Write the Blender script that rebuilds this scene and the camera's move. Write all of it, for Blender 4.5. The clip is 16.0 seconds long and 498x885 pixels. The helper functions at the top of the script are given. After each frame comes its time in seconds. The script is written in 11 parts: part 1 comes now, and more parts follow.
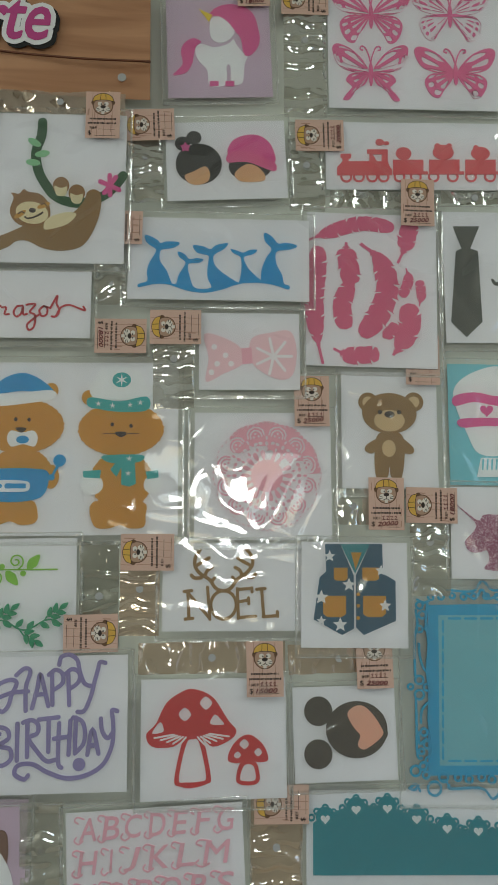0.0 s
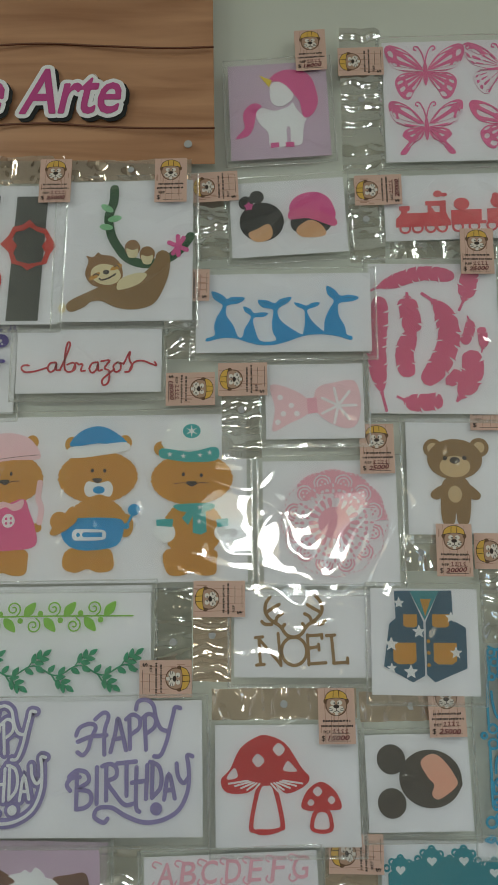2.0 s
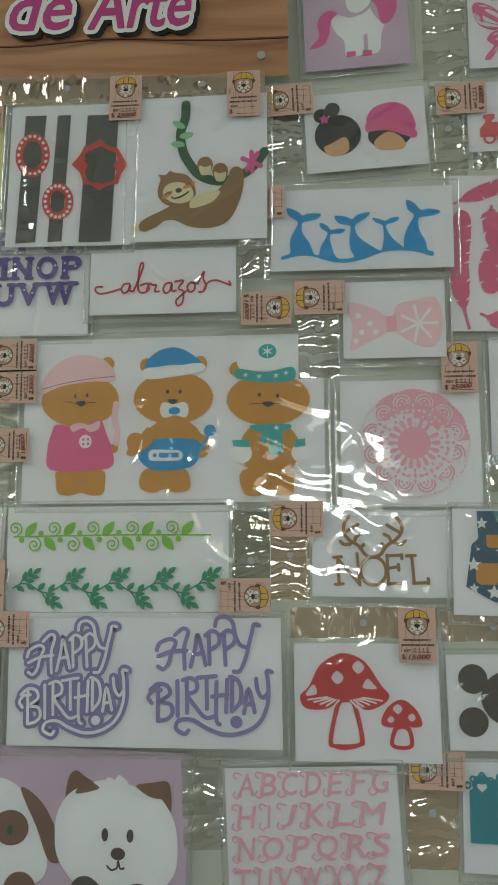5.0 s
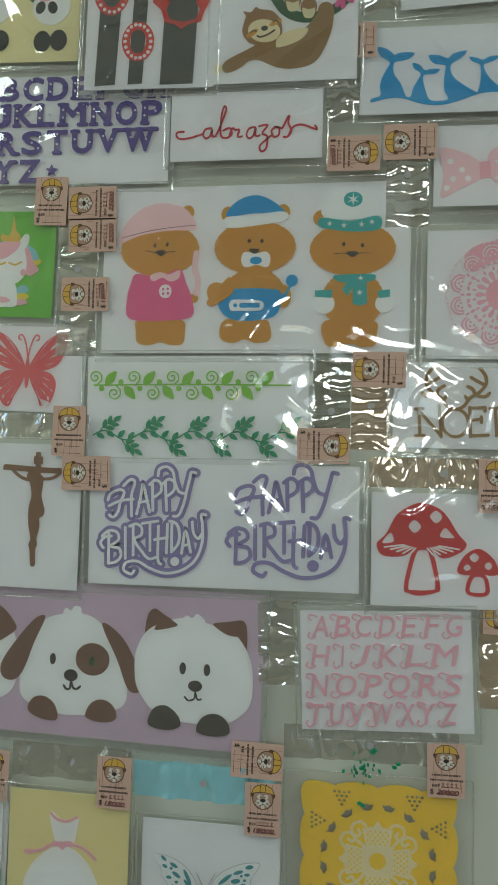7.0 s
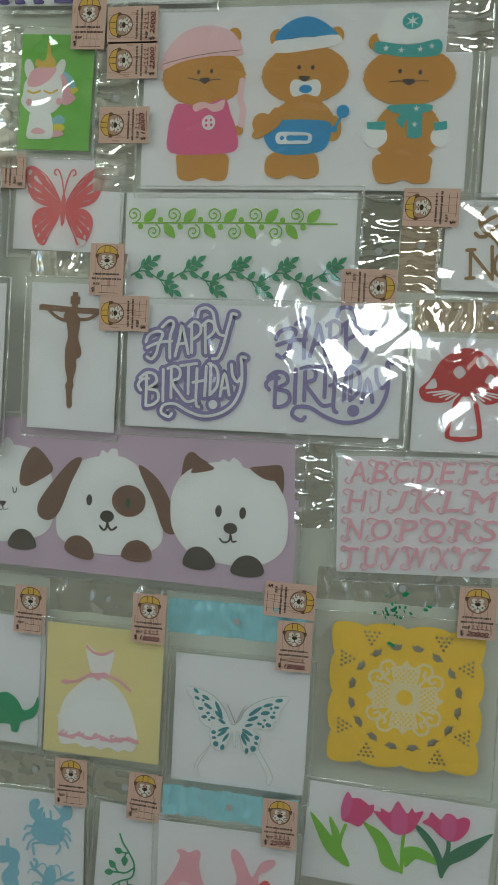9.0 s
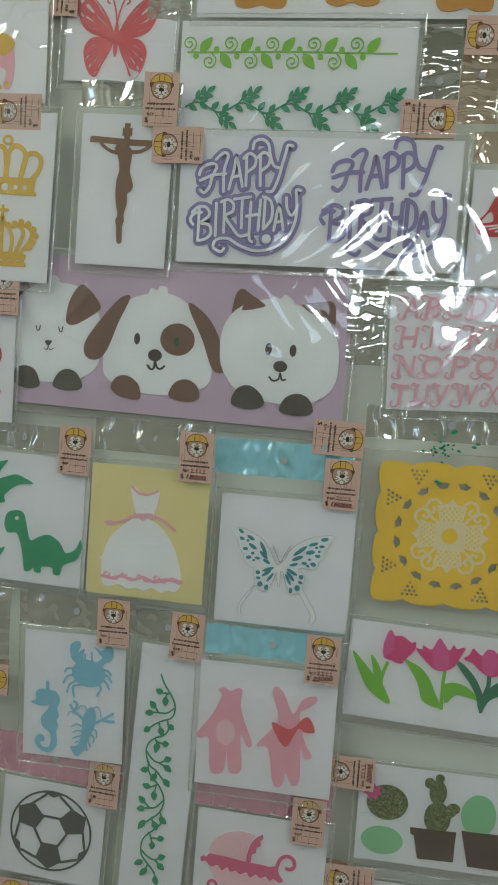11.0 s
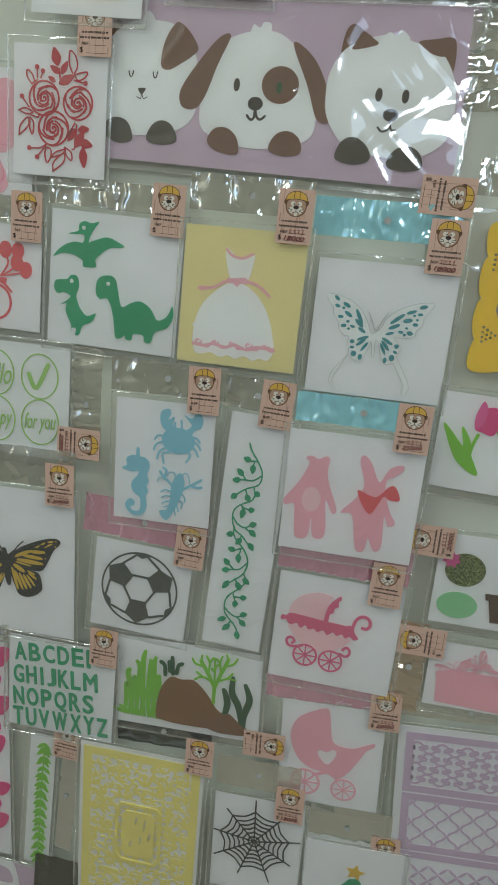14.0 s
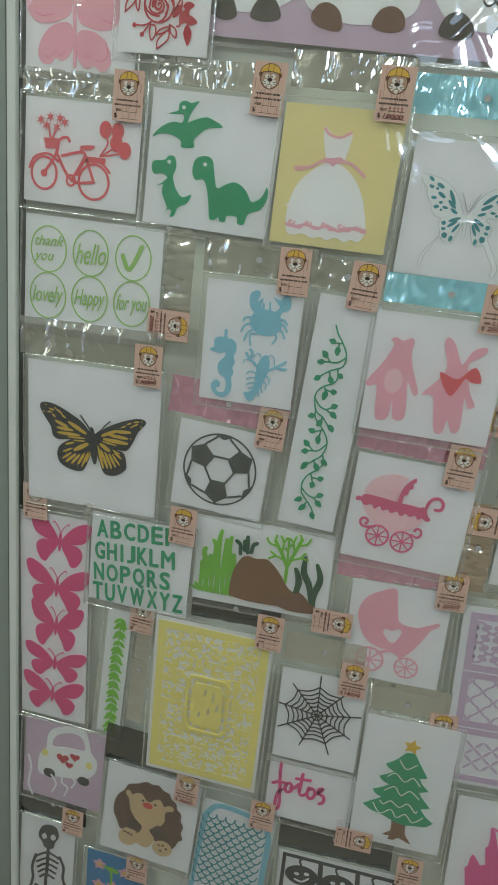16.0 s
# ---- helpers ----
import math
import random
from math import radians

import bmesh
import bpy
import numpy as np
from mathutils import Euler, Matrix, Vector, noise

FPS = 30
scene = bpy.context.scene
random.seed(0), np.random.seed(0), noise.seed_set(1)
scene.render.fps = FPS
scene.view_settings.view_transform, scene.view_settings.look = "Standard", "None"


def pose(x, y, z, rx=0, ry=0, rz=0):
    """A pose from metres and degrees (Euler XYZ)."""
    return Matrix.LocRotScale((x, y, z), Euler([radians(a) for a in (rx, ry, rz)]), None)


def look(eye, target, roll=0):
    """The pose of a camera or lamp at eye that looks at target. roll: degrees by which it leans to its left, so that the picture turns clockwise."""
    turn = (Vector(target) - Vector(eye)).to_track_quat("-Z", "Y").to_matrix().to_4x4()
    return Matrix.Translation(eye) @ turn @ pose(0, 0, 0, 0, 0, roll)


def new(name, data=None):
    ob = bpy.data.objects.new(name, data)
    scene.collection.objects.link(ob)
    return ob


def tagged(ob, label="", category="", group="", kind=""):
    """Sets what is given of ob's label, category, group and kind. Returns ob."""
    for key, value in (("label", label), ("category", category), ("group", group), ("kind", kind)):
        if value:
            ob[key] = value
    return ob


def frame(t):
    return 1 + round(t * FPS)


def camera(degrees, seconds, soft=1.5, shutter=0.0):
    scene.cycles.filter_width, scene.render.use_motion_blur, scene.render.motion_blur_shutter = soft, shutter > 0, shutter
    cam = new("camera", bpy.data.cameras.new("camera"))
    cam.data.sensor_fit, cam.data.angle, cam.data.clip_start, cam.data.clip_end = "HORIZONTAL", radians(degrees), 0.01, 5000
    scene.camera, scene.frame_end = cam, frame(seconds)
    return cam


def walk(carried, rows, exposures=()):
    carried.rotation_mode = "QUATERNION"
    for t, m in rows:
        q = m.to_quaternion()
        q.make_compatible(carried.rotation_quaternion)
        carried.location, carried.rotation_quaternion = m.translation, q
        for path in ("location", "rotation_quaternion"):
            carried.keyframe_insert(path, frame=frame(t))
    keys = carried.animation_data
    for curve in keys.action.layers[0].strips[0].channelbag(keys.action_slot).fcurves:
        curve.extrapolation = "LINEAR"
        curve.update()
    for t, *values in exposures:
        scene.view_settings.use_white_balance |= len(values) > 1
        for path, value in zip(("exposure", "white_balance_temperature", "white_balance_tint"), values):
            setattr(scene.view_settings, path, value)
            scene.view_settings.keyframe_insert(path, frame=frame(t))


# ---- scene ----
EXPOSE = [(0.0, 0.42, 6480, 10), (3.5, 0.39, 6500, 9), (7.0, 0.33, 6400, 4), (9.0, 0.38, 6380, 6), (12.5, 0.59, 6420, 8), (16.0, 0.80, 6400, 7)]
DOOR_W, CEIL_W, SKY = 2.1, 9.0, 0.18
cam = camera(42.0, 16.0)
PATH = [
    (0, (0.032, -0.58, 1.583), (0.106, 1.405, 1.823), -0.5),
    (0.5, (0.033, -0.59, 1.595), (0.087, 1.391, 1.867), -0.5),
    (1, (0.025, -0.59, 1.599), (0.055, 1.39, 1.881), -0.6),
    (1.5, (0.014, -0.594, 1.604), (0.0, 1.384, 1.901), -0.8),
    (2, (0.011, -0.599, 1.603), (-0.049, 1.375, 1.918), -0.8),
    (2.5, (0.0, -0.594, 1.603), (-0.091, 1.38, 1.913), -0.9),
    (3, (-0.007, -0.59, 1.6), (-0.115, 1.384, 1.903), -0.7),
    (3.5, (-0.017, -0.59, 1.597), (-0.137, 1.386, 1.887), -0.7),
    (6, (-0.048, -0.583, 1.518), (-0.255, 1.4, 1.671), 0.3),
    (6.5, (-0.067, -0.582, 1.496), (-0.293, 1.402, 1.602), 0.8),
    (7, (-0.078, -0.583, 1.473), (-0.323, 1.401, 1.535), 1.2),
    (7.5, (-0.089, -0.579, 1.45), (-0.328, 1.406, 1.478), 1.6),
    (8, (-0.089, -0.58, 1.43), (-0.346, 1.403, 1.412), 2.0),
    (8.5, (-0.091, -0.579, 1.413), (-0.367, 1.4, 1.344), 2.4),
    (9, (-0.103, -0.578, 1.388), (-0.37, 1.4, 1.259), 2.8),
    (11.5, (-0.159, -0.603, 1.23), (-0.383, 1.374, 1.024), 4.1),
    (12, (-0.166, -0.611, 1.213), (-0.4, 1.357, 0.943), 4.4),
    (12.5, (-0.168, -0.61, 1.191), (-0.397, 1.35, 0.865), 4.7),
    (13, (-0.175, -0.61, 1.174), (-0.422, 1.339, 0.802), 4.9),
    (13.5, (-0.186, -0.609, 1.154), (-0.461, 1.322, 0.713), 5.3),
    (14, (-0.195, -0.613, 1.131), (-0.482, 1.303, 0.633), 5.6),
    (14.5, (-0.201, -0.626, 1.106), (-0.512, 1.279, 0.583), 5.8),
    (15, (-0.207, -0.647, 1.081), (-0.543, 1.249, 0.542), 6.1),
    (15.5, (-0.222, -0.662, 1.059), (-0.552, 1.228, 0.493), 6.5),
    (16, (-0.24, -0.673, 1.047), (-0.575, 1.206, 0.448), 7.0),
]
walk(cam, [(t, look(eye, target, roll)) for t, eye, target, roll in PATH], exposures=EXPOSE)

# ---------------------------------------------------------------- light
world = bpy.data.worlds.new("sky")
scene.world = world
world.use_nodes = True
wn = world.node_tree
sky = wn.nodes.new("ShaderNodeTexSky")
sky.sky_type, sky.sun_disc = 'NISHITA', False
sky.sun_elevation, sky.sun_rotation = radians(48), radians(200)
wn.links.new(sky.outputs[0], wn.nodes["Background"].inputs[0])
wn.nodes["Background"].inputs[1].default_value = SKY


def area_lamp(name, size_x, size_y, watts, colour, m):
    data = bpy.data.lights.new(name, 'AREA')
    data.shape, data.size, data.size_y, data.energy, data.color = 'RECTANGLE', size_x, size_y, watts, colour
    ob = new(name, data)
    ob.matrix_world = m
    return tagged(ob, "daylight or tube light of the shop", "light", kind="structure")


# daylight in the window of the opposite wall, and four ceiling panels
area_lamp("window_daylight", 0.26, 0.16, DOOR_W, (0.93, 1.0, 0.97), look((0.07, -1.74, 1.66), (0.02, 0, 1.64)))
for lx in (-1.8, 1.8):
    for ly in (-0.62, -1.3):
        area_lamp("ceiling_lamp", 1.2, 0.3, CEIL_W, (0.885, 1.0, 0.915), look((lx, ly, 2.78), (lx, ly, 0)))


# ---------------------------------------------------------------- materials
MATS = {}


def base_material(name):
    m = bpy.data.materials.new(name)
    m.use_nodes = True
    return m, m.node_tree.nodes, m.node_tree.links, m.node_tree.nodes["Principled BSDF"]


def paper(name, rgb, rough=0.75, grain=0.06, bump=0.05, scale=900.0, sheen=0.0):
    """Dyed paper or foam sheet: fibre grain, faint cloudy unevenness, fine relief."""
    m, n, l, b = base_material(name)
    co = n.new("ShaderNodeTexCoord")
    fine, wide = n.new("ShaderNodeTexNoise"), n.new("ShaderNodeTexNoise")
    fine.inputs["Scale"].default_value, wide.inputs["Scale"].default_value = scale, 26.0
    fine.inputs["Detail"].default_value = wide.inputs["Detail"].default_value = 4.0
    add = n.new("ShaderNodeMath"); add.operation = 'ADD'
    ramp = n.new("ShaderNodeMapRange")
    ramp.inputs["From Min"].default_value, ramp.inputs["From Max"].default_value = 0.6, 1.4
    ramp.inputs["To Min"].default_value, ramp.inputs["To Max"].default_value = 1 - grain, 1 + grain
    mul = n.new("ShaderNodeVectorMath"); mul.operation = 'SCALE'
    mul.inputs[0].default_value = rgb
    bp = n.new("ShaderNodeBump")
    bp.inputs["Strength"].default_value, bp.inputs["Distance"].default_value = bump * 4, 0.0003
    for t in (fine, wide):
        l.new(co.outputs["Object"], t.inputs["Vector"])
    l.new(fine.outputs["Fac"], add.inputs[0]); l.new(wide.outputs["Fac"], add.inputs[1])
    l.new(add.outputs[0], ramp.inputs["Value"]); l.new(ramp.outputs[0], mul.inputs["Scale"])
    l.new(mul.outputs[0], b.inputs["Base Color"])
    l.new(fine.outputs["Fac"], bp.inputs["Height"]); l.new(bp.outputs[0], b.inputs["Normal"])
    b.inputs["Roughness"].default_value = rough
    b.inputs["Specular IOR Level"].default_value = 0.3
    MATS[name] = m
    return m


def glitter(name, dark, light):
    m, n, l, b = base_material(name)
    co, v = n.new("ShaderNodeTexCoord"), n.new("ShaderNodeTexVoronoi")
    v.inputs["Scale"].default_value = 1100
    mix = n.new("ShaderNodeMix"); mix.data_type = 'RGBA'
    mix.inputs["A"].default_value, mix.inputs["B"].default_value = (*dark, 1), (*light, 1)
    sep = n.new("ShaderNodeSeparateColor")
    p = n.new("ShaderNodeMath"); p.operation = 'POWER'; p.inputs[1].default_value = 2.5
    l.new(co.outputs["Object"], v.inputs["Vector"]); l.new(v.outputs["Color"], sep.inputs[0])
    l.new(sep.outputs[0], p.inputs[0]); l.new(p.outputs[0], mix.inputs["Factor"])
    l.new(mix.outputs["Result"], b.inputs["Base Color"])
    bp = n.new("ShaderNodeBump"); bp.inputs["Strength"].default_value, bp.inputs["Distance"].default_value = 0.8, 0.0004
    l.new(v.outputs["Color"], bp.inputs["Height"]); l.new(bp.outputs[0], b.inputs["Normal"])
    b.inputs["Roughness"].default_value, b.inputs["Metallic"].default_value = 0.3, 0.4
    MATS[name] = m


def film(name, gloss, rough, tint, bump_scale, bump, stretch=(1, 1, 1), haze=0.05, milk_rgb=(0.8, 0.8, 0.78), shine_rgb=(1, 1, 1)):
    """Clear bag plastic: see-through, with a sharp reflection that grows at grazing angles."""
    m = bpy.data.materials.new(name)
    m.use_nodes = True
    n, l = m.node_tree.nodes, m.node_tree.links
    n.remove(n["Principled BSDF"])
    tr, gl, mix, fr = (n.new(s) for s in ("ShaderNodeBsdfTransparent", "ShaderNodeBsdfGlossy", "ShaderNodeMixShader", "ShaderNodeFresnel"))
    tr.inputs[0].default_value = (*tint, 1)
    gl.inputs["Roughness"].default_value = rough
    gl.inputs["Color"].default_value = (*shine_rgb, 1)
    fr.inputs["IOR"].default_value = 1.5
    add = n.new("ShaderNodeMath"); add.operation = 'ADD'; add.inputs[1].default_value = gloss
    co, mp, nz, bp = (n.new(s) for s in ("ShaderNodeTexCoord", "ShaderNodeMapping", "ShaderNodeTexNoise", "ShaderNodeBump"))
    mp.inputs["Scale"].default_value = stretch
    nz.inputs["Scale"].default_value, nz.inputs["Detail"].default_value = bump_scale, 3
    bp.inputs["Strength"].default_value, bp.inputs["Distance"].default_value = bump, 0.002
    l.new(co.outputs["Object"], mp.inputs[0]); l.new(mp.outputs[0], nz.inputs["Vector"])
    l.new(nz.outputs["Fac"], bp.inputs["Height"])
    l.new(bp.outputs[0], gl.inputs["Normal"]); l.new(bp.outputs[0], fr.inputs["Normal"])
    l.new(fr.outputs[0], add.inputs[0]); l.new(add.outputs[0], mix.inputs[0])
    # milky scatter of the plastic, raised to stand in for reflected room light
    dull, milk = n.new("ShaderNodeMixShader"), n.new("ShaderNodeBsdfDiffuse")
    milk.inputs["Color"].default_value = (*milk_rgb, 1)
    dull.inputs[0].default_value = haze
    l.new(tr.outputs[0], dull.inputs[1]); l.new(milk.outputs[0], dull.inputs[2])
    l.new(dull.outputs[0], mix.inputs[1]); l.new(gl.outputs[0], mix.inputs[2])
    l.new(mix.outputs[0], n["Material Output"].inputs[0])
    MATS[name] = m


def solid(name, rgb, rough=0.5, metal=0.0, noise=0.08, scale=60.0):
    m, n, l, b = base_material(name)
    co, nz = n.new("ShaderNodeTexCoord"), n.new("ShaderNodeTexNoise")
    nz.inputs["Scale"].default_value, nz.inputs["Detail"].default_value = scale, 6
    ramp = n.new("ShaderNodeMapRange")
    ramp.inputs["To Min"].default_value, ramp.inputs["To Max"].default_value = 1 - noise, 1 + noise
    mul = n.new("ShaderNodeVectorMath"); mul.operation = 'SCALE'
    mul.inputs[0].default_value = rgb
    l.new(co.outputs["Object"], nz.inputs["Vector"]); l.new(nz.outputs["Fac"], ramp.inputs["Value"])
    l.new(ramp.outputs[0], mul.inputs["Scale"]); l.new(mul.outputs[0], b.inputs["Base Color"])
    b.inputs["Roughness"].default_value, b.inputs["Metallic"].default_value = rough, metal
    MATS[name] = m


for key, rgb in dict(
        card_white=(0.80, 0.785, 0.815), white=(0.83, 0.825, 0.835), card_lilac=(0.60, 0.46, 0.57), card_lilac_pale=(0.78, 0.77, 0.80),
        card_sky=(0.20, 0.56, 0.64), card_cream=(0.80, 0.72, 0.42), card_green=(0.16, 0.50, 0.04), card_butter=(0.80, 0.70, 0.36), card_blue=(0.0, 0.22, 0.48), rock_brown=(0.24, 0.105, 0.03), hog_brown=(0.13, 0.055, 0.025),
        pink=(0.74, 0.13, 0.32), hot_pink=(0.72, 0.10, 0.33), pale_pink=(0.80, 0.42, 0.50), blush=(0.84, 0.58, 0.62), dusty=(0.68, 0.13, 0.26),
        coral=(0.70, 0.11, 0.13), red=(0.56, 0.025, 0.03), crimson=(0.48, 0.02, 0.04), scarlet=(0.62, 0.05, 0.035), magenta=(0.70, 0.045, 0.24),
        blue=(0.006, 0.31, 0.62), aqua=(0.05, 0.42, 0.42), teal=(0.0, 0.26, 0.32), teal_soft=(0.04, 0.26, 0.30), sea_blue=(0.26, 0.54, 0.66), frame_blue=(0.01, 0.37, 0.60), panel_blue=(0.20, 0.49, 0.55), navy=(0.025, 0.10, 0.17),
        purple=(0.09, 0.05, 0.28), violet=(0.27, 0.22, 0.44), lilac=(0.57, 0.43, 0.57), green=(0.012, 0.34, 0.16), leaf=(0.015, 0.29, 0.14), lime=(0.24, 0.52, 0.05), grass=(0.21, 0.52, 0.03), mint=(0.28, 0.58, 0.32), deep_leaf=(0.02, 0.20, 0.10), vine=(0.015, 0.09, 0.03),
        ochre=(0.60, 0.29, 0.035), tan=(0.66, 0.48, 0.27), brown=(0.30, 0.15, 0.05), dark_brown=(0.085, 0.040, 0.02), mid_brown=(0.22, 0.10, 0.045), ear_brown=(0.20, 0.095, 0.06), cocoa=(0.075, 0.058, 0.045), wood_brown=(0.30, 0.17, 0.06), skin=(0.72, 0.42, 0.22), peach=(0.80, 0.44, 0.32), cream=(0.80, 0.70, 0.45),
        gold=(0.70, 0.45, 0.04), yellow=(0.80, 0.62, 0.03), lemon=(0.82, 0.72, 0.24), tag_green=(0.34, 0.56, 0.15), doily_yellow=(0.86, 0.59, 0.02), black=(0.016, 0.016, 0.016), charcoal=(0.075, 0.08, 0.07), grey=(0.42, 0.42, 0.42), label_pink=(0.66, 0.44, 0.36), label_line=(0.47, 0.27, 0.21), beaver_tan=(0.46, 0.29, 0.21), banner_pink=(0.52, 0.07, 0.25), ink=(0.05, 0.035, 0.03), hat_yellow=(0.70, 0.42, 0.09), pen=(0.16, 0.035, 0.04)).items():
    paper(key, rgb)
glitter("glitter_pink", (0.35, 0.08, 0.18), (0.95, 0.7, 0.8))
glitter("glitter_green", (0.07, 0.10, 0.015), (0.50, 0.55, 0.22))
film("bag_film", 0.06, 0.022, (0.975, 0.98, 0.975), 45, 0.05, haze=0.075)
# brown, blue and half-dark tints put reflected surroundings into the film's colour
for key, tint, shine, haze, milk, shine_rgb in (
        ("clear", (0.74, 0.77, 0.70), 0.56, 0.18, (0.85, 0.87, 0.84), (1.0, 1.0, 0.98)),
        ("pink", (1.0, 0.46, 0.62), 0.34, 0.45, (0.95, 0.52, 0.66), (1.0, 0.80, 0.90)),
        ("sky", (0.45, 0.82, 1.0), 0.30, 0.80, (0.40, 0.86, 1.0), (0.75, 0.94, 1.0)),
        ("warm_reflect", (0.86, 0.72, 0.60), 0.52, 0.20, (0.86, 0.72, 0.60), (1.0, 0.86, 0.74)),
        ("dim_reflect", (0.46, 0.49, 0.44), 0.48, 0.08, (0.7, 0.72, 0.68), (1.0, 1.0, 0.98)),
        # near-black tint, hides most of what lies behind the sheet
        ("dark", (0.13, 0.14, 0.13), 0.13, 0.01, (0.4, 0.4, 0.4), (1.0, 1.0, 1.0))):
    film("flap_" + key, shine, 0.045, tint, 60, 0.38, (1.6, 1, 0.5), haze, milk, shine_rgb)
film("hem_film", 0.30, 0.06, (0.94, 0.95, 0.93), 120, 0.15, haze=0.16)
film("seal_film", 0.16, 0.16, (0.92, 0.93, 0.92), 160, 0.5)
solid("board_grey", (0.62, 0.63, 0.56), 0.42, 0.0, 0.04, 9)
solid("frame_white", (0.66, 0.68, 0.64), 0.35, 0.0, 0.05, 30)
solid("channel_shade", (0.27, 0.30, 0.27), 0.4)
solid("rubber", (0.10, 0.11, 0.10), 0.6)
solid("wall_paint", (0.35, 0.315, 0.27), 0.85, 0.0, 0.06, 3)
solid("floor_tile", (0.30, 0.25, 0.20), 0.35, 0.0, 0.2, 5)
solid("ceiling_paint", (0.78, 0.78, 0.75), 0.9, 0.0, 0.04, 4)

# ---------------------------------------------------------------- building helpers
STEP = 0.004  # depth of one layer of packs


def part(name, bm, mat, parent, label=""):
    me = bpy.data.meshes.new(name)
    bm.to_mesh(me); bm.free()
    me.materials.append(MATS[mat])
    ob = new(name, me)
    ob.parent = parent
    if label:
        ob["label"] = label
    return ob


def box(bm, x0, y0, z0, x1, y1, z1):
    v = [bm.verts.new((x, y, z)) for x in (x0, x1) for y in (y0, y1) for z in (z0, z1)]
    for f in ((0, 1, 3, 2), (4, 6, 7, 5), (0, 4, 5, 1), (2, 3, 7, 6), (0, 2, 6, 4), (1, 5, 7, 3)):
        bm.faces.new([v[i] for i in f])


def curve_points(pts, closed=True, per=4):
    """Catmull-Rom through the given corners."""
    n, out = len(pts), []
    if n < 3:
        return list(pts)
    for i in range(n if closed else n - 1):
        p0, p1, p2, p3 = (pts[(i + k) % n] if closed else pts[min(max(i + k, 0), n - 1)] for k in (-1, 0, 1, 2))
        for j in range(per):
            t = j / per
            out.append(tuple(0.5 * (2 * b + (c - a) * t + (2 * a - 5 * b + 4 * c - d) * t * t + (3 * b - a - 3 * c + d) * t ** 3) for a, b, c, d in zip(p0, p1, p2, p3)))
    if not closed:
        out.append(tuple(pts[-1]))
    return out


def slab(bm, loops, front, back):
    """A flat piece with holes, cut from a sheet: loops in mm (outline first), front and back in mm towards the viewer."""
    from mathutils.geometry import tessellate_polygon
    flat = [(x, z) for loop in loops for x, z in loop]
    fv = [bm.verts.new((x / 1000, -front / 1000, z / 1000)) for x, z in flat]
    for tri in tessellate_polygon([[Vector((x, z, 0)) for x, z in loop] for loop in loops]):
        a, b, c = (flat[i] for i in tri)
        turn = (b[0] - a[0]) * (c[1] - a[1]) - (b[1] - a[1]) * (c[0] - a[0])
        if abs(turn) < 1e-9:
            continue
        try:
            bm.faces.new([fv[i] for i in (tri if turn > 0 else tri[::-1])])
        except ValueError:
            pass
    start = 0
    for loop in loops:
        bv = [bm.verts.new((x / 1000, -back / 1000, z / 1000)) for x, z in loop]
        for i in range(len(loop)):
            j = (i + 1) % len(loop)
            bm.faces.new((fv[start + i], fv[start + j], bv[j], bv[i]))
        start += len(loop)


def next_lift(p, lift):
    """Every further cut-out on a card lies a little above the one before."""
    p["n"] += 1
    n = p["n"]
    return lift if lift else 0.25 + 0.012 * (n if n <= 100 else 100 + n % 9)


def cut(p, name, mat, pts, holes=(), smooth=True, lift=0):
    bm = bmesh.new()
    z = next_lift(p, lift)
    loops = [curve_points(q) if smooth else list(q) for q in (pts, *holes)]
    slab(bm, loops, z + 0.25, 0.02)
    return part(name, bm, mat, p["ob"])


def ring_points(x, z, rx, rz, turn=0.0, n=36):
    c, s = math.cos(radians(turn)), math.sin(radians(turn))
    return [(x + rx * math.cos(a) * c - rz * math.sin(a) * s, z + rx * math.cos(a) * s + rz * math.sin(a) * c) for a in (2 * math.pi * i / n for i in range(n))]


def oval(p, name, mat, x, z, rx, rz, turn=0.0, ring=0.0, lift=0, fuzz=0.0):
    n = 14 if max(rx, rz) < 3 else 40
    loops = [ring_points(x, z, rx, rz, turn, n)]
    if fuzz:
        loops = [[(x + (u - x) * (1 + fuzz * (i % 2) / rx + 0.4 * fuzz * math.sin(i * 1.9) / rx), z + (v - z) * (1 + fuzz * (i % 2) / rx)) for i, (u, v) in enumerate(ring_points(x, z, rx, rz, turn, 72))]]
    if ring:
        loops.append(ring_points(x, z, rx - ring, rz - ring, turn, n))
    bm = bmesh.new()
    slab(bm, loops, next_lift(p, lift) + 0.25, 0.02)
    return part(name, bm, mat, p["ob"])


def strip_loop(pts, width, taper):
    """The outline of a band of that width along the points."""
    left, right = [], []
    n = len(pts)
    for i, (x, z) in enumerate(pts):
        ax, az = pts[max(i - 1, 0)]
        bx, bz = pts[min(i + 1, n - 1)]
        d = math.hypot(bx - ax, bz - az) or 1e-6
        w = width / 2 * ((0.25 + 0.75 * math.sin(math.pi * (0.08 + 0.84 * i / (n - 1)))) if taper else 1)
        nx, nz = -(bz - az) / d * w, (bx - ax) / d * w
        left.append((x + nx, z + nz)); right.append((x - nx, z - nz))
    return left, right


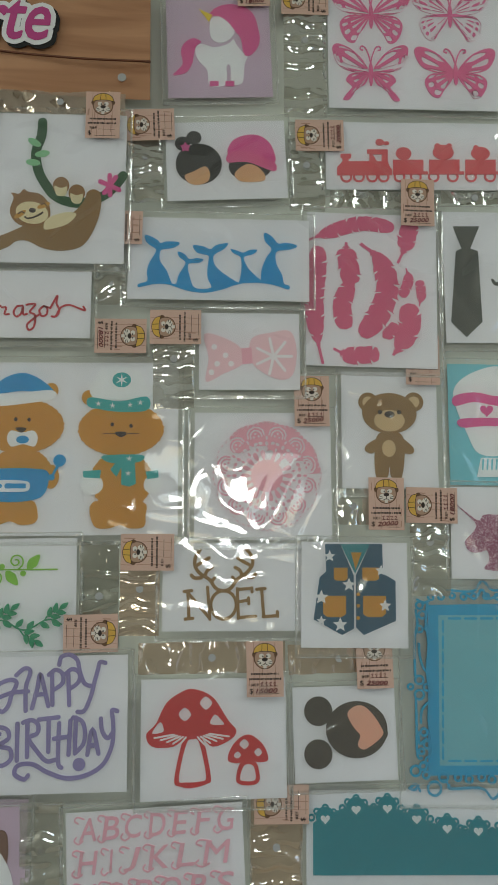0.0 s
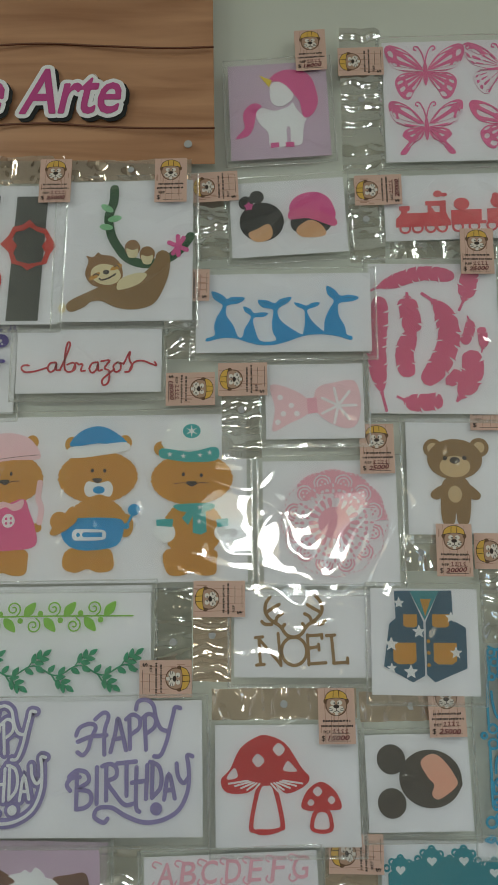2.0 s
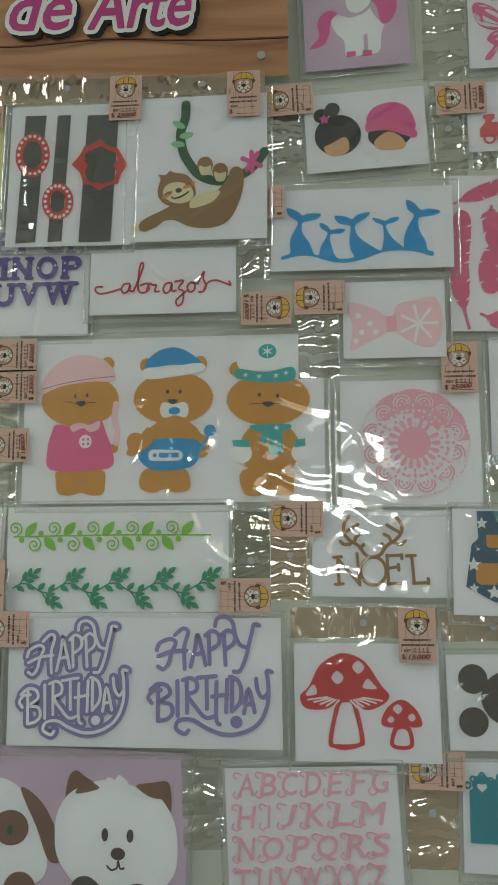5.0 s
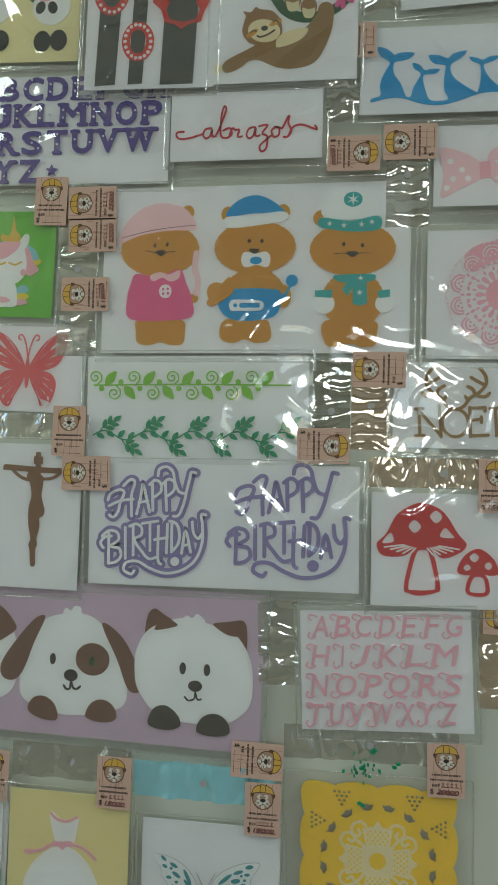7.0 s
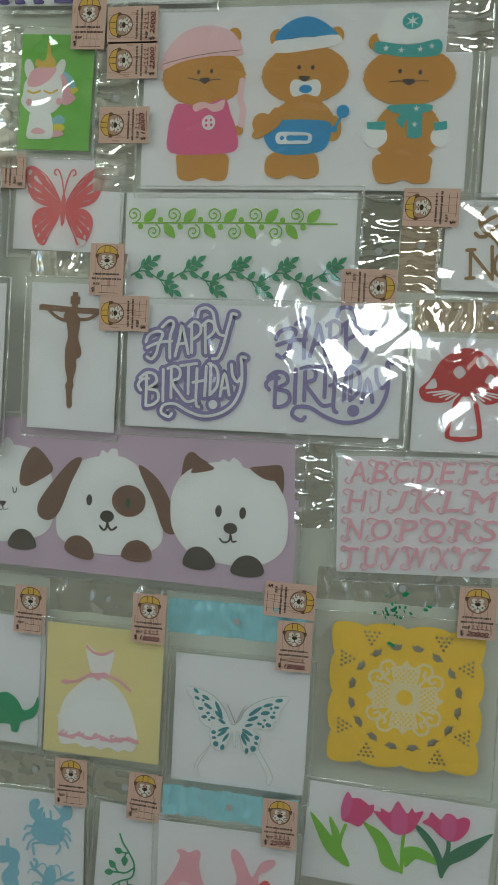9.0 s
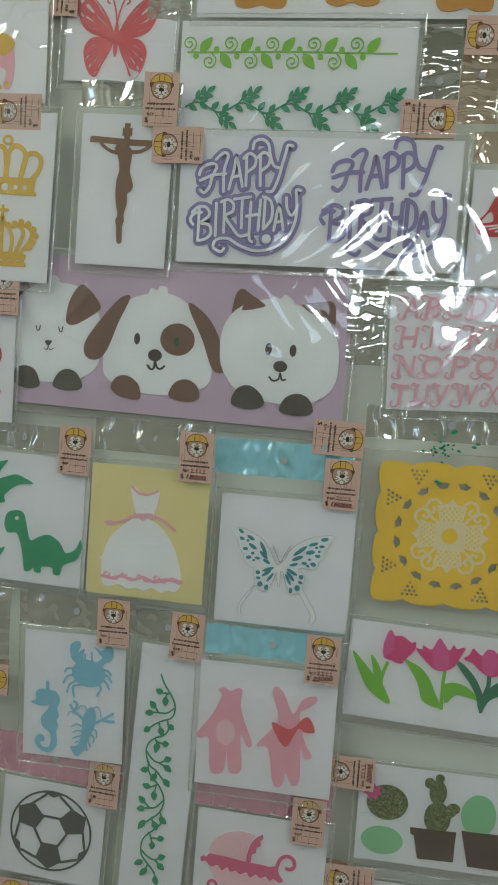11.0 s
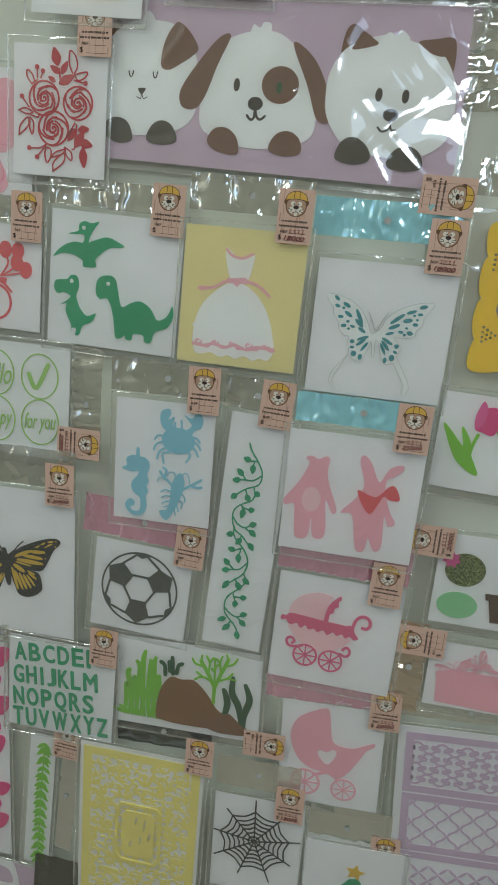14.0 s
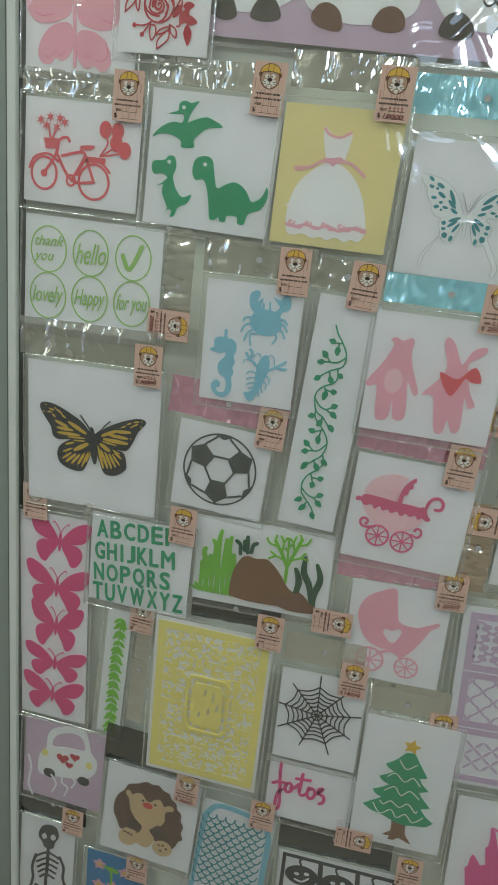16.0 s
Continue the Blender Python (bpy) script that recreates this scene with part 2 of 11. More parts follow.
def ribbon_into(bm, pts, width, front, back, taper=False):
    left, right = strip_loop(pts, width, taper)
    k = len(left)
    vs = [[bm.verts.new((x / 1000, -f / 1000, z / 1000)) for x, z in side] for f in (front, back) for side in (left, right)]
    for i in range(k - 1):
        bm.faces.new((vs[0][i], vs[1][i], vs[1][i + 1], vs[0][i + 1]))
        bm.faces.new((vs[0][i], vs[0][i + 1], vs[2][i + 1], vs[2][i]))
        bm.faces.new((vs[1][i + 1], vs[1][i], vs[3][i], vs[3][i + 1]))
    if not taper:
        for x, z in (pts[0], pts[-1]):
            slab(bm, [ring_points(x, z, width / 2, width / 2, 0, 12)], front - 0.004, back)


def ribbon(p, name, mat, width, lines, taper=False, lift=0):
    """Narrow cut strips along one or more curves, joined as one cut-out."""
    bm = bmesh.new()
    z = next_lift(p, lift) + 0.25
    for i, line in enumerate(lines):
        ribbon_into(bm, curve_points(line, False, 5), width, z + 0.006 * (i % 40), 0.02, taper)
    bmesh.ops.recalc_face_normals(bm, faces=bm.faces)
    return part(name, bm, mat, p["ob"])


WORDS = []


def words(p, text, mat, x, z, width, height, turn=0.0, shear=0.0, bold=0.0, lift=0, name="lettering", parent=None):
    """Letters cut from paper, fitted to a box in mm; turned into meshes all at once at the end."""
    cu = bpy.data.curves.new(name, 'FONT')
    cu.body, cu.shear, cu.size, cu.extrude, cu.resolution_u = text, shear, 0.01, 0.00012, 3
    ob = new(name, cu)
    WORDS.append((ob, mat, parent or p["ob"], x, z, width, height, turn, next_lift(p, lift), bold))
    return ob


def letters(p, text, mat, x, z, width, height, turn=0.0, bold=0.0, shear=0.0, swash=False, gap=0.26, slab_serif=False):
    """Single letters side by side, each one cut by itself."""
    wide = {"I": 0.62, "M": 1.3, "W": 1.35, "J": 0.8, "L": 0.85, "Q": 1.05, "O": 1.05}
    total = sum(wide.get(ch, 0.95) for ch in text)
    c, s = math.cos(radians(turn)), math.sin(radians(turn))
    u = 0.0
    for ch in text:
        w = width * wide.get(ch, 0.95) / total
        drop = height * (0.14 if ch == "Q" else 0.0)
        a = u + w * gap / 2
        wl = w * (1 - gap)
        if ch == "I":
            a, wl = a + wl * 0.35, wl * 0.3
        words(p, ch, mat, x + a * c + drop * s, z + a * s - drop * c, wl, height + drop, turn, shear, bold, name="letter")
        if slab_serif:
            stems = {"B": (0.1,), "C": (), "D": (0.1,), "E": (0.1,), "F": (0.1,), "G": (), "H": (0.12, 0.88), "I": (0.5,), "J": (), "K": (0.1,), "L": (0.1,), "M": (0.08, 0.92), "N": (0.1, 0.9), "O": (), "P": (0.12,), "Q": (), "R": (0.12,), "S": (), "T": (0.5,), "Y": (0.5,)}.get(ch, ())
            tops = {"A": (), "U": (0.1, 0.9), "V": (0.06, 0.94), "W": (0.04, 0.5, 0.96), "X": (0.1, 0.9), "Y": (0.08, 0.92), "J": (0.6,), "T": ()}.get(ch, stems)
            feet = {"A": (0.06, 0.94), "X": (0.1, 0.9), "K": (0.1, 0.95), "R": (0.12, 0.95)}.get(ch, stems)
            bars = [[(a + wl * f - w * 0.13, v), (a + wl * f + w * 0.13, v)] for side, v in ((feet, height * 0.035), (tops, height * 0.965)) for f in side]
            if bars:
                ribbon(p, "serif", mat, height * 0.15, [turned(q, x, z, turn) for q in bars])
            for f, v in {"A": ((0.3, 0.35), (0.6, 0.7)), "C": ((0.08, 0.5), (0.4, 0.93)), "G": ((0.08, 0.5), (0.85, 0.3)), "O": ((0.06, 0.5), (0.94, 0.6)), "Q": ((0.06, 0.5), (0.94, 0.6)), "S": ((0.5, 0.5), (0.85, 0.25)), "V": ((0.25, 0.7), (0.7, 0.55)), "W": ((0.2, 0.6), (0.75, 0.5)), "J": ((0.65, 0.6),), "X": ((0.5, 0.5),), "Y": ((0.5, 0.3),), "Z": ((0.5, 0.5),), "T": ((0.5, 0.4), (0.5, 0.85)), "U": ((0.1, 0.6), (0.9, 0.45))}.get(ch, ((0.1, 0.7), (0.1, 0.35), (0.7, 0.55))):
                oval(p, "dot", "white", *turned([(a + wl * f, height * v)], x, z, turn)[0], 1.0, 1.0, lift=1.75)
        if swash:
            h = height
            ribbon(p, "swash", mat, max(0.5, h * 0.07), [turned([(0.12 * w, 0.80 * h), (-0.02 * w, 0.93 * h), (0.10 * w, 1.08 * h), (0.38 * w, 0.97 * h)], x + u * c, z + u * s, turn), turned([(0.30 * w, 0.02 * h), (0.10 * w, -0.10 * h), (-0.06 * w, 0.05 * h), (0.02 * w, 0.20 * h)], x + u * c, z + u * s, turn)])
        u += w


def finish_words():
    bpy.context.view_layer.update()
    deps = bpy.context.evaluated_depsgraph_get()
    for ob, mat, parent, x, z, width, height, turn, lift, bold in WORDS:
        me = bpy.data.meshes.new_from_object(ob.evaluated_get(deps))
        co = np.array([v.co for v in me.vertices])
        lo, hi = co.min(0), co.max(0)
        sx, sy = width / 1000 / max(hi[0] - lo[0], 1e-6), height / 1000 / max(hi[1] - lo[1], 1e-6)
        c, s = math.cos(radians(turn)), math.sin(radians(turn))
        for v in me.vertices:
            u, w = (v.co.x - lo[0]) * sx, (v.co.y - lo[1]) * sy
            v.co = (x / 1000 + u * c - w * s, -lift / 1000 - 0.00015 - v.co.z, z / 1000 + u * s + w * c)
        if bold:
            # heavier letters: the same outline laid again all round
            thick = bmesh.new()
            n = 8 if bold < 1 else (14 if bold < 3 else 24)
            for i in range(n + 1):
                r = bold / 1000 if i < n else 0
                step = bmesh.new()
                step.from_mesh(me)
                bmesh.ops.translate(step, verts=step.verts, vec=(r * math.cos(2 * math.pi * i / n), -0.000004 * i, r * math.sin(2 * math.pi * i / n)))
                spare = bpy.data.meshes.new("spare")
                step.to_mesh(spare); step.free()
                thick.from_mesh(spare)
                bpy.data.meshes.remove(spare)
            thick.to_mesh(me); thick.free()
        me.materials.clear()
        me.materials.append(MATS[mat])
        name = ob.name.split(".")[0]
        bpy.data.objects.remove(ob)
        made = new(name, me)
        made.parent = parent
        if name == "price":
            made["kind"] = "stuff"


# ---------------------------------------------------------------- repeated cut-out shapes
def turned(pts, x, z, turn, sx=1.0, sz=1.0):
    c, s = math.cos(radians(turn)), math.sin(radians(turn))
    return [(x + u * sx * c - v * sz * s, z + u * sx * s + v * sz * c) for u, v in pts]


def piece(p, name, mat, loops, lift=0):
    bm = bmesh.new()
    slab(bm, loops, next_lift(p, lift) + 0.25, 0.02)
    return part(name, bm, mat, p["ob"])


UPPER = [(0.05, 0.02), (0.22, 0.42), (0.5, 0.78), (0.84, 0.97), (1.0, 0.86), (0.96, 0.5), (0.8, 0.16), (0.5, 0.0), (0.2, -0.04)]
LOWER = [(0.05, -0.02), (0.3, -0.03), (0.6, -0.08), (0.76, -0.3), (0.74, -0.6), (0.6, -0.92), (0.42, -0.98), (0.3, -0.7), (0.12, -0.35)]
TAILED = [(0.05, -0.02), (0.3, -0.03), (0.55, -0.1), (0.66, -0.3), (0.56, -0.45), (0.5, -0.55), (0.66, -0.8), (0.74, -0.98), (0.6, -1.0), (0.5, -0.85), (0.36, -0.55), (0.2, -0.48), (0.1, -0.3)]


def butterfly(p, mat, x, z, w, h, turn=0.0):
    """Plain butterfly cut from one sheet: wings, body and feelers."""
    for side in (-1, 1):
        for nm, outline in (("upper_wing", UPPER), ("lower_wing", LOWER)):
            edge = curve_points([(side * u, v) for u, v in outline], True, 4)
            piece(p, nm, mat, [turned(edge, x, z, turn, w / 2, h / 2)])
    piece(p, "body", mat, [turned(ring_points(0, -0.02, 0.055, 0.42, 0, 20), x, z, turn, w / 2, h / 2)])
    ribbon(p, "feelers", mat, max(0.5, w * 0.012), [turned([(0, 0.35), (s * 0.1, 0.6), (s * 0.22, 0.78), (s * 0.27, 0.72)], x, z, turn, w / 2, h / 2) for s in (-1, 1)])


def feather(p, mat, width, spine, quill=0.14):
    """A feather along the spine, quill first: a stout quill, then a vane whose rim is split into hooked barbs."""
    length = sum(math.hypot(b[0] - a[0], b[1] - a[1]) for a, b in zip(spine, spine[1:]))
    line = curve_points(spine, False, max(4, int(length / (width * 0.14) / (len(spine) - 1))))
    n = len(line)
    left, right = [], []
    rng = random.Random(int(spine[0][0] * 10))
    for side, out in ((1, left), (-1, right)):
        wait = rng.randint(1, 4)
        for i, (x, z) in enumerate(line):
            a, b = line[max(i - 1, 0)], line[min(i + 1, n - 1)]
            d = math.hypot(b[0] - a[0], b[1] - a[1]) or 1e-6
            t = i / (n - 1)
            ux, uz = (b[0] - a[0]) / d, (b[1] - a[1]) / d
            u = max(0.0, (t - quill) / (1 - quill))
            g = width * (0.075 if t < quill else 0.5 * (1 - (1 - min(1, u * 3.2)) ** 2 * 0.85) * (1 - max(0, (u - 0.72) / 0.28) ** 2.2) ** 0.5 + 0.02)

            def put(across, along):
                out.append((x - side * uz * g * across + ux * width * along, z + side * ux * g * across + uz * width * along))
            wait -= 1
            if quill < t < 0.86 and wait <= 0:
                # a barb hooks out, with a slit behind it
                wait = rng.randint(3, 6)
                deep = rng.uniform(0.45, 0.75)
                put(1.0, -0.03); put(1.16, 0.045); put(deep, -0.015); put(deep + 0.1, 0.06)
            else:
                put(rng.uniform(0.94, 1.05), 0)
    piece(p, "feather", mat, [left + right[::-1]])


def wing_cells(outline, cuts, bands, gap):
    """Cells of a lace wing: wedges between veins that fan out from the root, split into bands."""
    edge = [(math.atan2(v, u), math.hypot(u, v)) for u, v in outline if math.hypot(u, v) > 0.3]
    edge.sort()
    lo, hi = edge[0][0], edge[-1][0]

    def reach(a):
        for (a0, r0), (a1, r1) in zip(edge, edge[1:]):
            if a0 <= a <= a1:
                return min(r0 + (r1 - r0) * (a - a0) / max(a1 - a0, 1e-6), max(r0, r1))
        return 0.3
    cells = []
    for k in range(cuts):
        a, b = lo + (hi - lo) * (k + 0.06) / cuts, lo + (hi - lo) * (k + 0.94) / cuts
        m = (a + b) / 2
        for f0, f1 in bands:
            ring = []
            for f, way in ((f1, 1), (f0, -1)):
                for q in (0.0, 0.25, 0.5, 0.75, 1.0)[::way]:
                    h = a + (b - a) * q
                    r = f * reach(h) * (1.0 - (0.10 if f == f1 else -0.10) * abs(2 * q - 1) ** 2)
                    g = min(gap / max(r, 0.05), (b - a) * 0.42)
                    h = min(max(h, a + g), b - g)
                    ring.append((r * math.cos(h), r * math.sin(h)))
            if (f1 - f0) * reach(m) > gap * 1.5 and (b - a) * f1 * reach(m) > gap * 2.2:
                cells.append(ring)
    return cells


LACE = {
    "fan": (UPPER, LOWER, 4, ((0.20, 0.70), (0.78, 0.93)), 4, ((0.18, 0.66), (0.74, 0.93))),
    "tail": (UPPER, TAILED, 3, ((0.22, 0.78), (0.84, 0.94)), 3, ((0.20, 0.48), (0.56, 0.80))),
    "comb": (UPPER, LOWER, 5, ((0.16, 0.52), (0.58, 0.80), (0.86, 0.95)), 5, ((0.18, 0.48), (0.55, 0.78), (0.84, 0.94))),
    "round": (UPPER, LOWER, 3, ((0.42, 0.86),), 3, ((0.34, 0.66), (0.73, 0.92))),
}


def lace_butterfly(p, mat, x, z, w, h, style, turn=0.0, gap=0.042):
    """Butterfly cut from one sheet with thin veins between open cells, a body and curled feelers."""
    up, low, n_up, bands_up, n_low, bands_low = LACE[style]
    for side in (-1, 1):
        for nm, outline, n, bands in (("upper_wing", up, n_up, bands_up), ("lower_wing", low, n_low, bands_low)):
            edge = curve_points(outline, True, 4)
            loops = [turned([(side * u, v) for u, v in edge], x, z, turn, w / 2, h / 2)]
            for cell in wing_cells(edge, n, bands, gap):
                loops.append(turned([(side * u, v) for u, v in cell], x, z, turn, w / 2, h / 2))
            piece(p, nm, mat, loops)
    piece(p, "body", mat, [turned(ring_points(0, -0.08, 0.06, 0.42, 0, 20), x, z, turn, w / 2, h / 2)])
    ribbon(p, "feelers", mat, max(0.6, w * 0.016), [turned([(0, 0.3), (s * 0.06, 0.62), (s * 0.15, 0.86), (s * 0.24, 0.90), (s * 0.27, 0.80), (s * 0.21, 0.76)], x, z, turn, w / 2, h / 2) for s in (-1, 1)])


def leaf_loop(x, z, length, width, turn):
    return turned(curve_points([(0, 0), (0.35, 0.5), (0.7, 0.38), (1, 0), (0.7, -0.38), (0.35, -0.5)], True, 3), x, z, turn, length, width)


def leaf_between(p, mat, base, tip, width):
    """A pointed leaf from its stalk to its tip."""
    d = math.hypot(tip[0] - base[0], tip[1] - base[1])
    piece(p, "leaf", mat, [leaf_loop(base[0], base[1], d, width, math.degrees(math.atan2(tip[1] - base[1], tip[0] - base[0])))])


def scroll_border(p, mat, x0, x1, z, n):
    """A straight stem with leaves, round buds and spirals above and below in turn."""
    step = (x1 - x0) / n
    ribbon(p, "stem", mat, 1.3, [[(x0, z), ((x0 + x1) / 2, z + 0.8), (x1, z)]])
    for i in range(n):
        for side, off in ((1, 0.0), (-1, 0.5)):
            x = x0 + step * (i + off + 0.3)
            if x + step * 0.3 > x1:
                continue
            piece(p, "leaf", mat, [leaf_loop(x, z + side * 0.6, 16.0, 8.2, side * 50)])
            oval(p, "bud", mat, x - 3.5, z - side * 3.0, 2.5, 2.5)
            cx, r = x - step * 0.27, 6.8
            ribbon(p, "tendril", mat, 1.15, [[(cx + r * (1 - q / 17) * math.cos(q * 0.68 - 1.2), z + side * (7.4 + r * (1 - q / 17) * math.sin(q * 0.68 - 1.2))) for q in range(15)]])


def sprig_border(p, mat, x0, x1, z, n):
    """A waving stem with small sprigs of slender leaves on both sides."""
    step = (x1 - x0) / n

    def at(x):
        return z + 4.2 * math.sin((x - x0) / step * math.pi)
    ribbon(p, "stem", mat, 1.2, [[(x0 + (x1 - x0) * q / 40, at(x0 + (x1 - x0) * q / 40)) for q in range(41)]])
    for i in range(n):
        side = 1 if i % 2 == 0 else -1
        x = x0 + step * (i + 0.3)
        base = (x, at(x))
        tip = (x + 13.0, base[1] + side * 9.5)
        ribbon(p, "stalk", mat, 0.9, [[base, (x + 5, base[1] + side * 6.5), tip]])
        for f, lean in ((0.30, 44), (0.40, -44), (0.66, 42), (0.74, -42), (1.0, 0)):
            u, v = base[0] + (tip[0] - base[0]) * f, base[1] + (tip[1] - base[1]) * f
            piece(p, "leaf", mat, [leaf_loop(u, v, 8.8, 4.3, side * 36 + lean)])
        for f, lean in ((0.15, -side * 40), (0.62, -side * 46)):
            u = x0 + step * (i + f)
            piece(p, "leaf", mat, [leaf_loop(u, at(u), 9.0, 4.6, lean + 8)])


def fish_scales(p, mat, x, z, w, h, cell):
    """Rows of hanging arcs, each row shifted by half a scale."""
    lines = []
    for j in range(int(h / (cell * 0.62))):
        for i in range(int(w / cell) + 1):
            cx, cz = x - w / 2 + (i + 0.5 * (j % 2)) * cell, z - h / 2 + (j + 0.8) * cell * 0.62
            if cx + cell / 2 > x + w / 2 + 2:
                continue
            lines.append([(cx + cell / 2 * math.cos(a), cz + cell * 0.72 * math.sin(a)) for a in (math.pi * (1 + q / 6) for q in range(7))])
    ribbon(p, "scale_net", mat, cell * 0.13, lines)


def garland(p, mat, width, n, length, leaf_w, spine, curls=False, stalk=False):
    """A stem with leaves on both sides in turn, and curled tendrils if wanted."""
    line = curve_points(spine, False, 10)
    ribbon(p, "stem", mat, width, [spine])
    for i in range(n):
        k = min(len(line) - 2, int((i + 0.5) / n * (len(line) - 1)))
        (x, z), (bx, bz) = line[k], line[k + 1]
        base = math.degrees(math.atan2(bz - z, bx - x))
        side = 1 if i % 2 else -1
        if curls and i % 2 == (i // 2) % 2:
            r = length * 0.32
            cx, cz = x - side * math.sin(radians(base)) * r * 1.35, z + side * math.cos(radians(base)) * r * 1.35
            ribbon(p, "tendril", mat, width, [[(cx + r * (1 - q / 11) * math.cos(q * 0.75 - side * 1.4), cz + side * r * (1 - q / 11) * math.sin(q * 0.75 - 1.4)) for q in range(10)]])
        else:
            if stalk:
                c, s = math.cos(radians(base + side * 62)), math.sin(radians(base + side * 62))
                ribbon(p, "stalk", mat, width * 0.7, [[(x, z), (x + c * length * 0.7, z + s * length * 0.7)]])
                x, z = x + c * length * 0.55, z + s * length * 0.55
            piece(p, "leaf", mat, [leaf_loop(x, z, length, leaf_w, base + side * 48)])
            if not curls and not stalk:
                piece(p, "leaf", mat, [leaf_loop(x, z, length * 0.9, leaf_w, base - side * 38)])


def star(p, mat, x, z, r, n=5, inner=0.45, turn=90):
    piece(p, "star", mat, [[(x + r * (1 if i % 2 == 0 else inner) * math.cos(radians(turn + 180 * i / n)), z + r * (1 if i % 2 == 0 else inner) * math.sin(radians(turn + 180 * i / n))) for i in range(2 * n)]])


def heart_loop(x, z, r):
    return [(x + r * 0.062 * 16 * math.sin(t) ** 3, z + r * 0.062 * (13 * math.cos(t) - 5 * math.cos(2 * t) - 2 * math.cos(3 * t) - math.cos(4 * t))) for t in (2 * math.pi * i / 24 for i in range(24))]


def heart(p, mat, x, z, r):
    piece(p, "heart", mat, [heart_loop(x, z, r)])


def doily(p, x, z, r, mat):
    """Round pierced doily: a plain hub, a ring of drops, a lace ring and twelve arched lobes with a beaded rim."""
    def at(a, q):
        return x + r * q * math.cos(a), z + r * q * math.sin(a)

    def edge(a):
        return 0.945 + 0.03 * abs(math.cos(6 * a)) + 0.022 * abs(math.sin(36 * a))
    loops = [[at(a, edge(a)) for a in (2 * math.pi * i / 432 for i in range(432))]]
    for i in range(18):
        a = 2 * math.pi * i / 18
        loops.append([at(a + da, q) for da, q in ((0.03, 0.27), (0.105, 0.39), (0.08, 0.45), (0, 0.47), (-0.08, 0.45), (-0.105, 0.39), (-0.03, 0.27))])
        loops.append([at(a + math.pi / 18 + da, q) for da, q in ((0.05, 0.49), (0, 0.54), (-0.05, 0.49), (0, 0.45))])
    for i in range(12):
        a = 2 * math.pi * (i + 0.5) / 12
        b = a + math.pi / 12
        for da in (-0.075, 0.075):
            loops.append(ring_points(*at(a + da, 0.60), r * 0.030, r * 0.042, math.degrees(a) + 300 * da, 8))
        loops.append(ring_points(*at(b, 0.585), r * 0.045, r * 0.03, math.degrees(b), 8))
        # nested arches of the lobe
        for top, half, foot in ((0.925, 0.225, 0.735), (0.865, 0.165, 0.715)):
            arch = [(-1, 0.0), (-0.86, 0.55), (-0.5, 0.85), (0, 1.0), (0.5, 0.85), (0.86, 0.55), (1, 0.0)]
            outer = [at(a + half * u, foot + (top - foot) * v) for u, v in arch]
            inner = [at(a + (half - 0.04) * u, foot + (top - 0.028 - foot) * v) for u, v in arch]
            loops.append(outer + inner[::-1])
        for da, q in ((-0.06, 0.73), (0.06, 0.73), (0, 0.785)):
            loops.append(ring_points(*at(a + da, q), r * 0.022, r * 0.022, 0, 8))
        loops.append(ring_points(*at(b, 0.69), r * 0.04, r * 0.022, math.degrees(b), 8))
        for da in (-0.2, -0.1, 0, 0.1, 0.2):
            loops.append(ring_points(*at(a + da, edge(a + da) - 0.022), r * 0.010, r * 0.022, math.degrees(a + da), 6))
    piece(p, "doily", mat, loops)
    oval(p, "hub", mat, x, z, r * 0.29, r * 0.29)


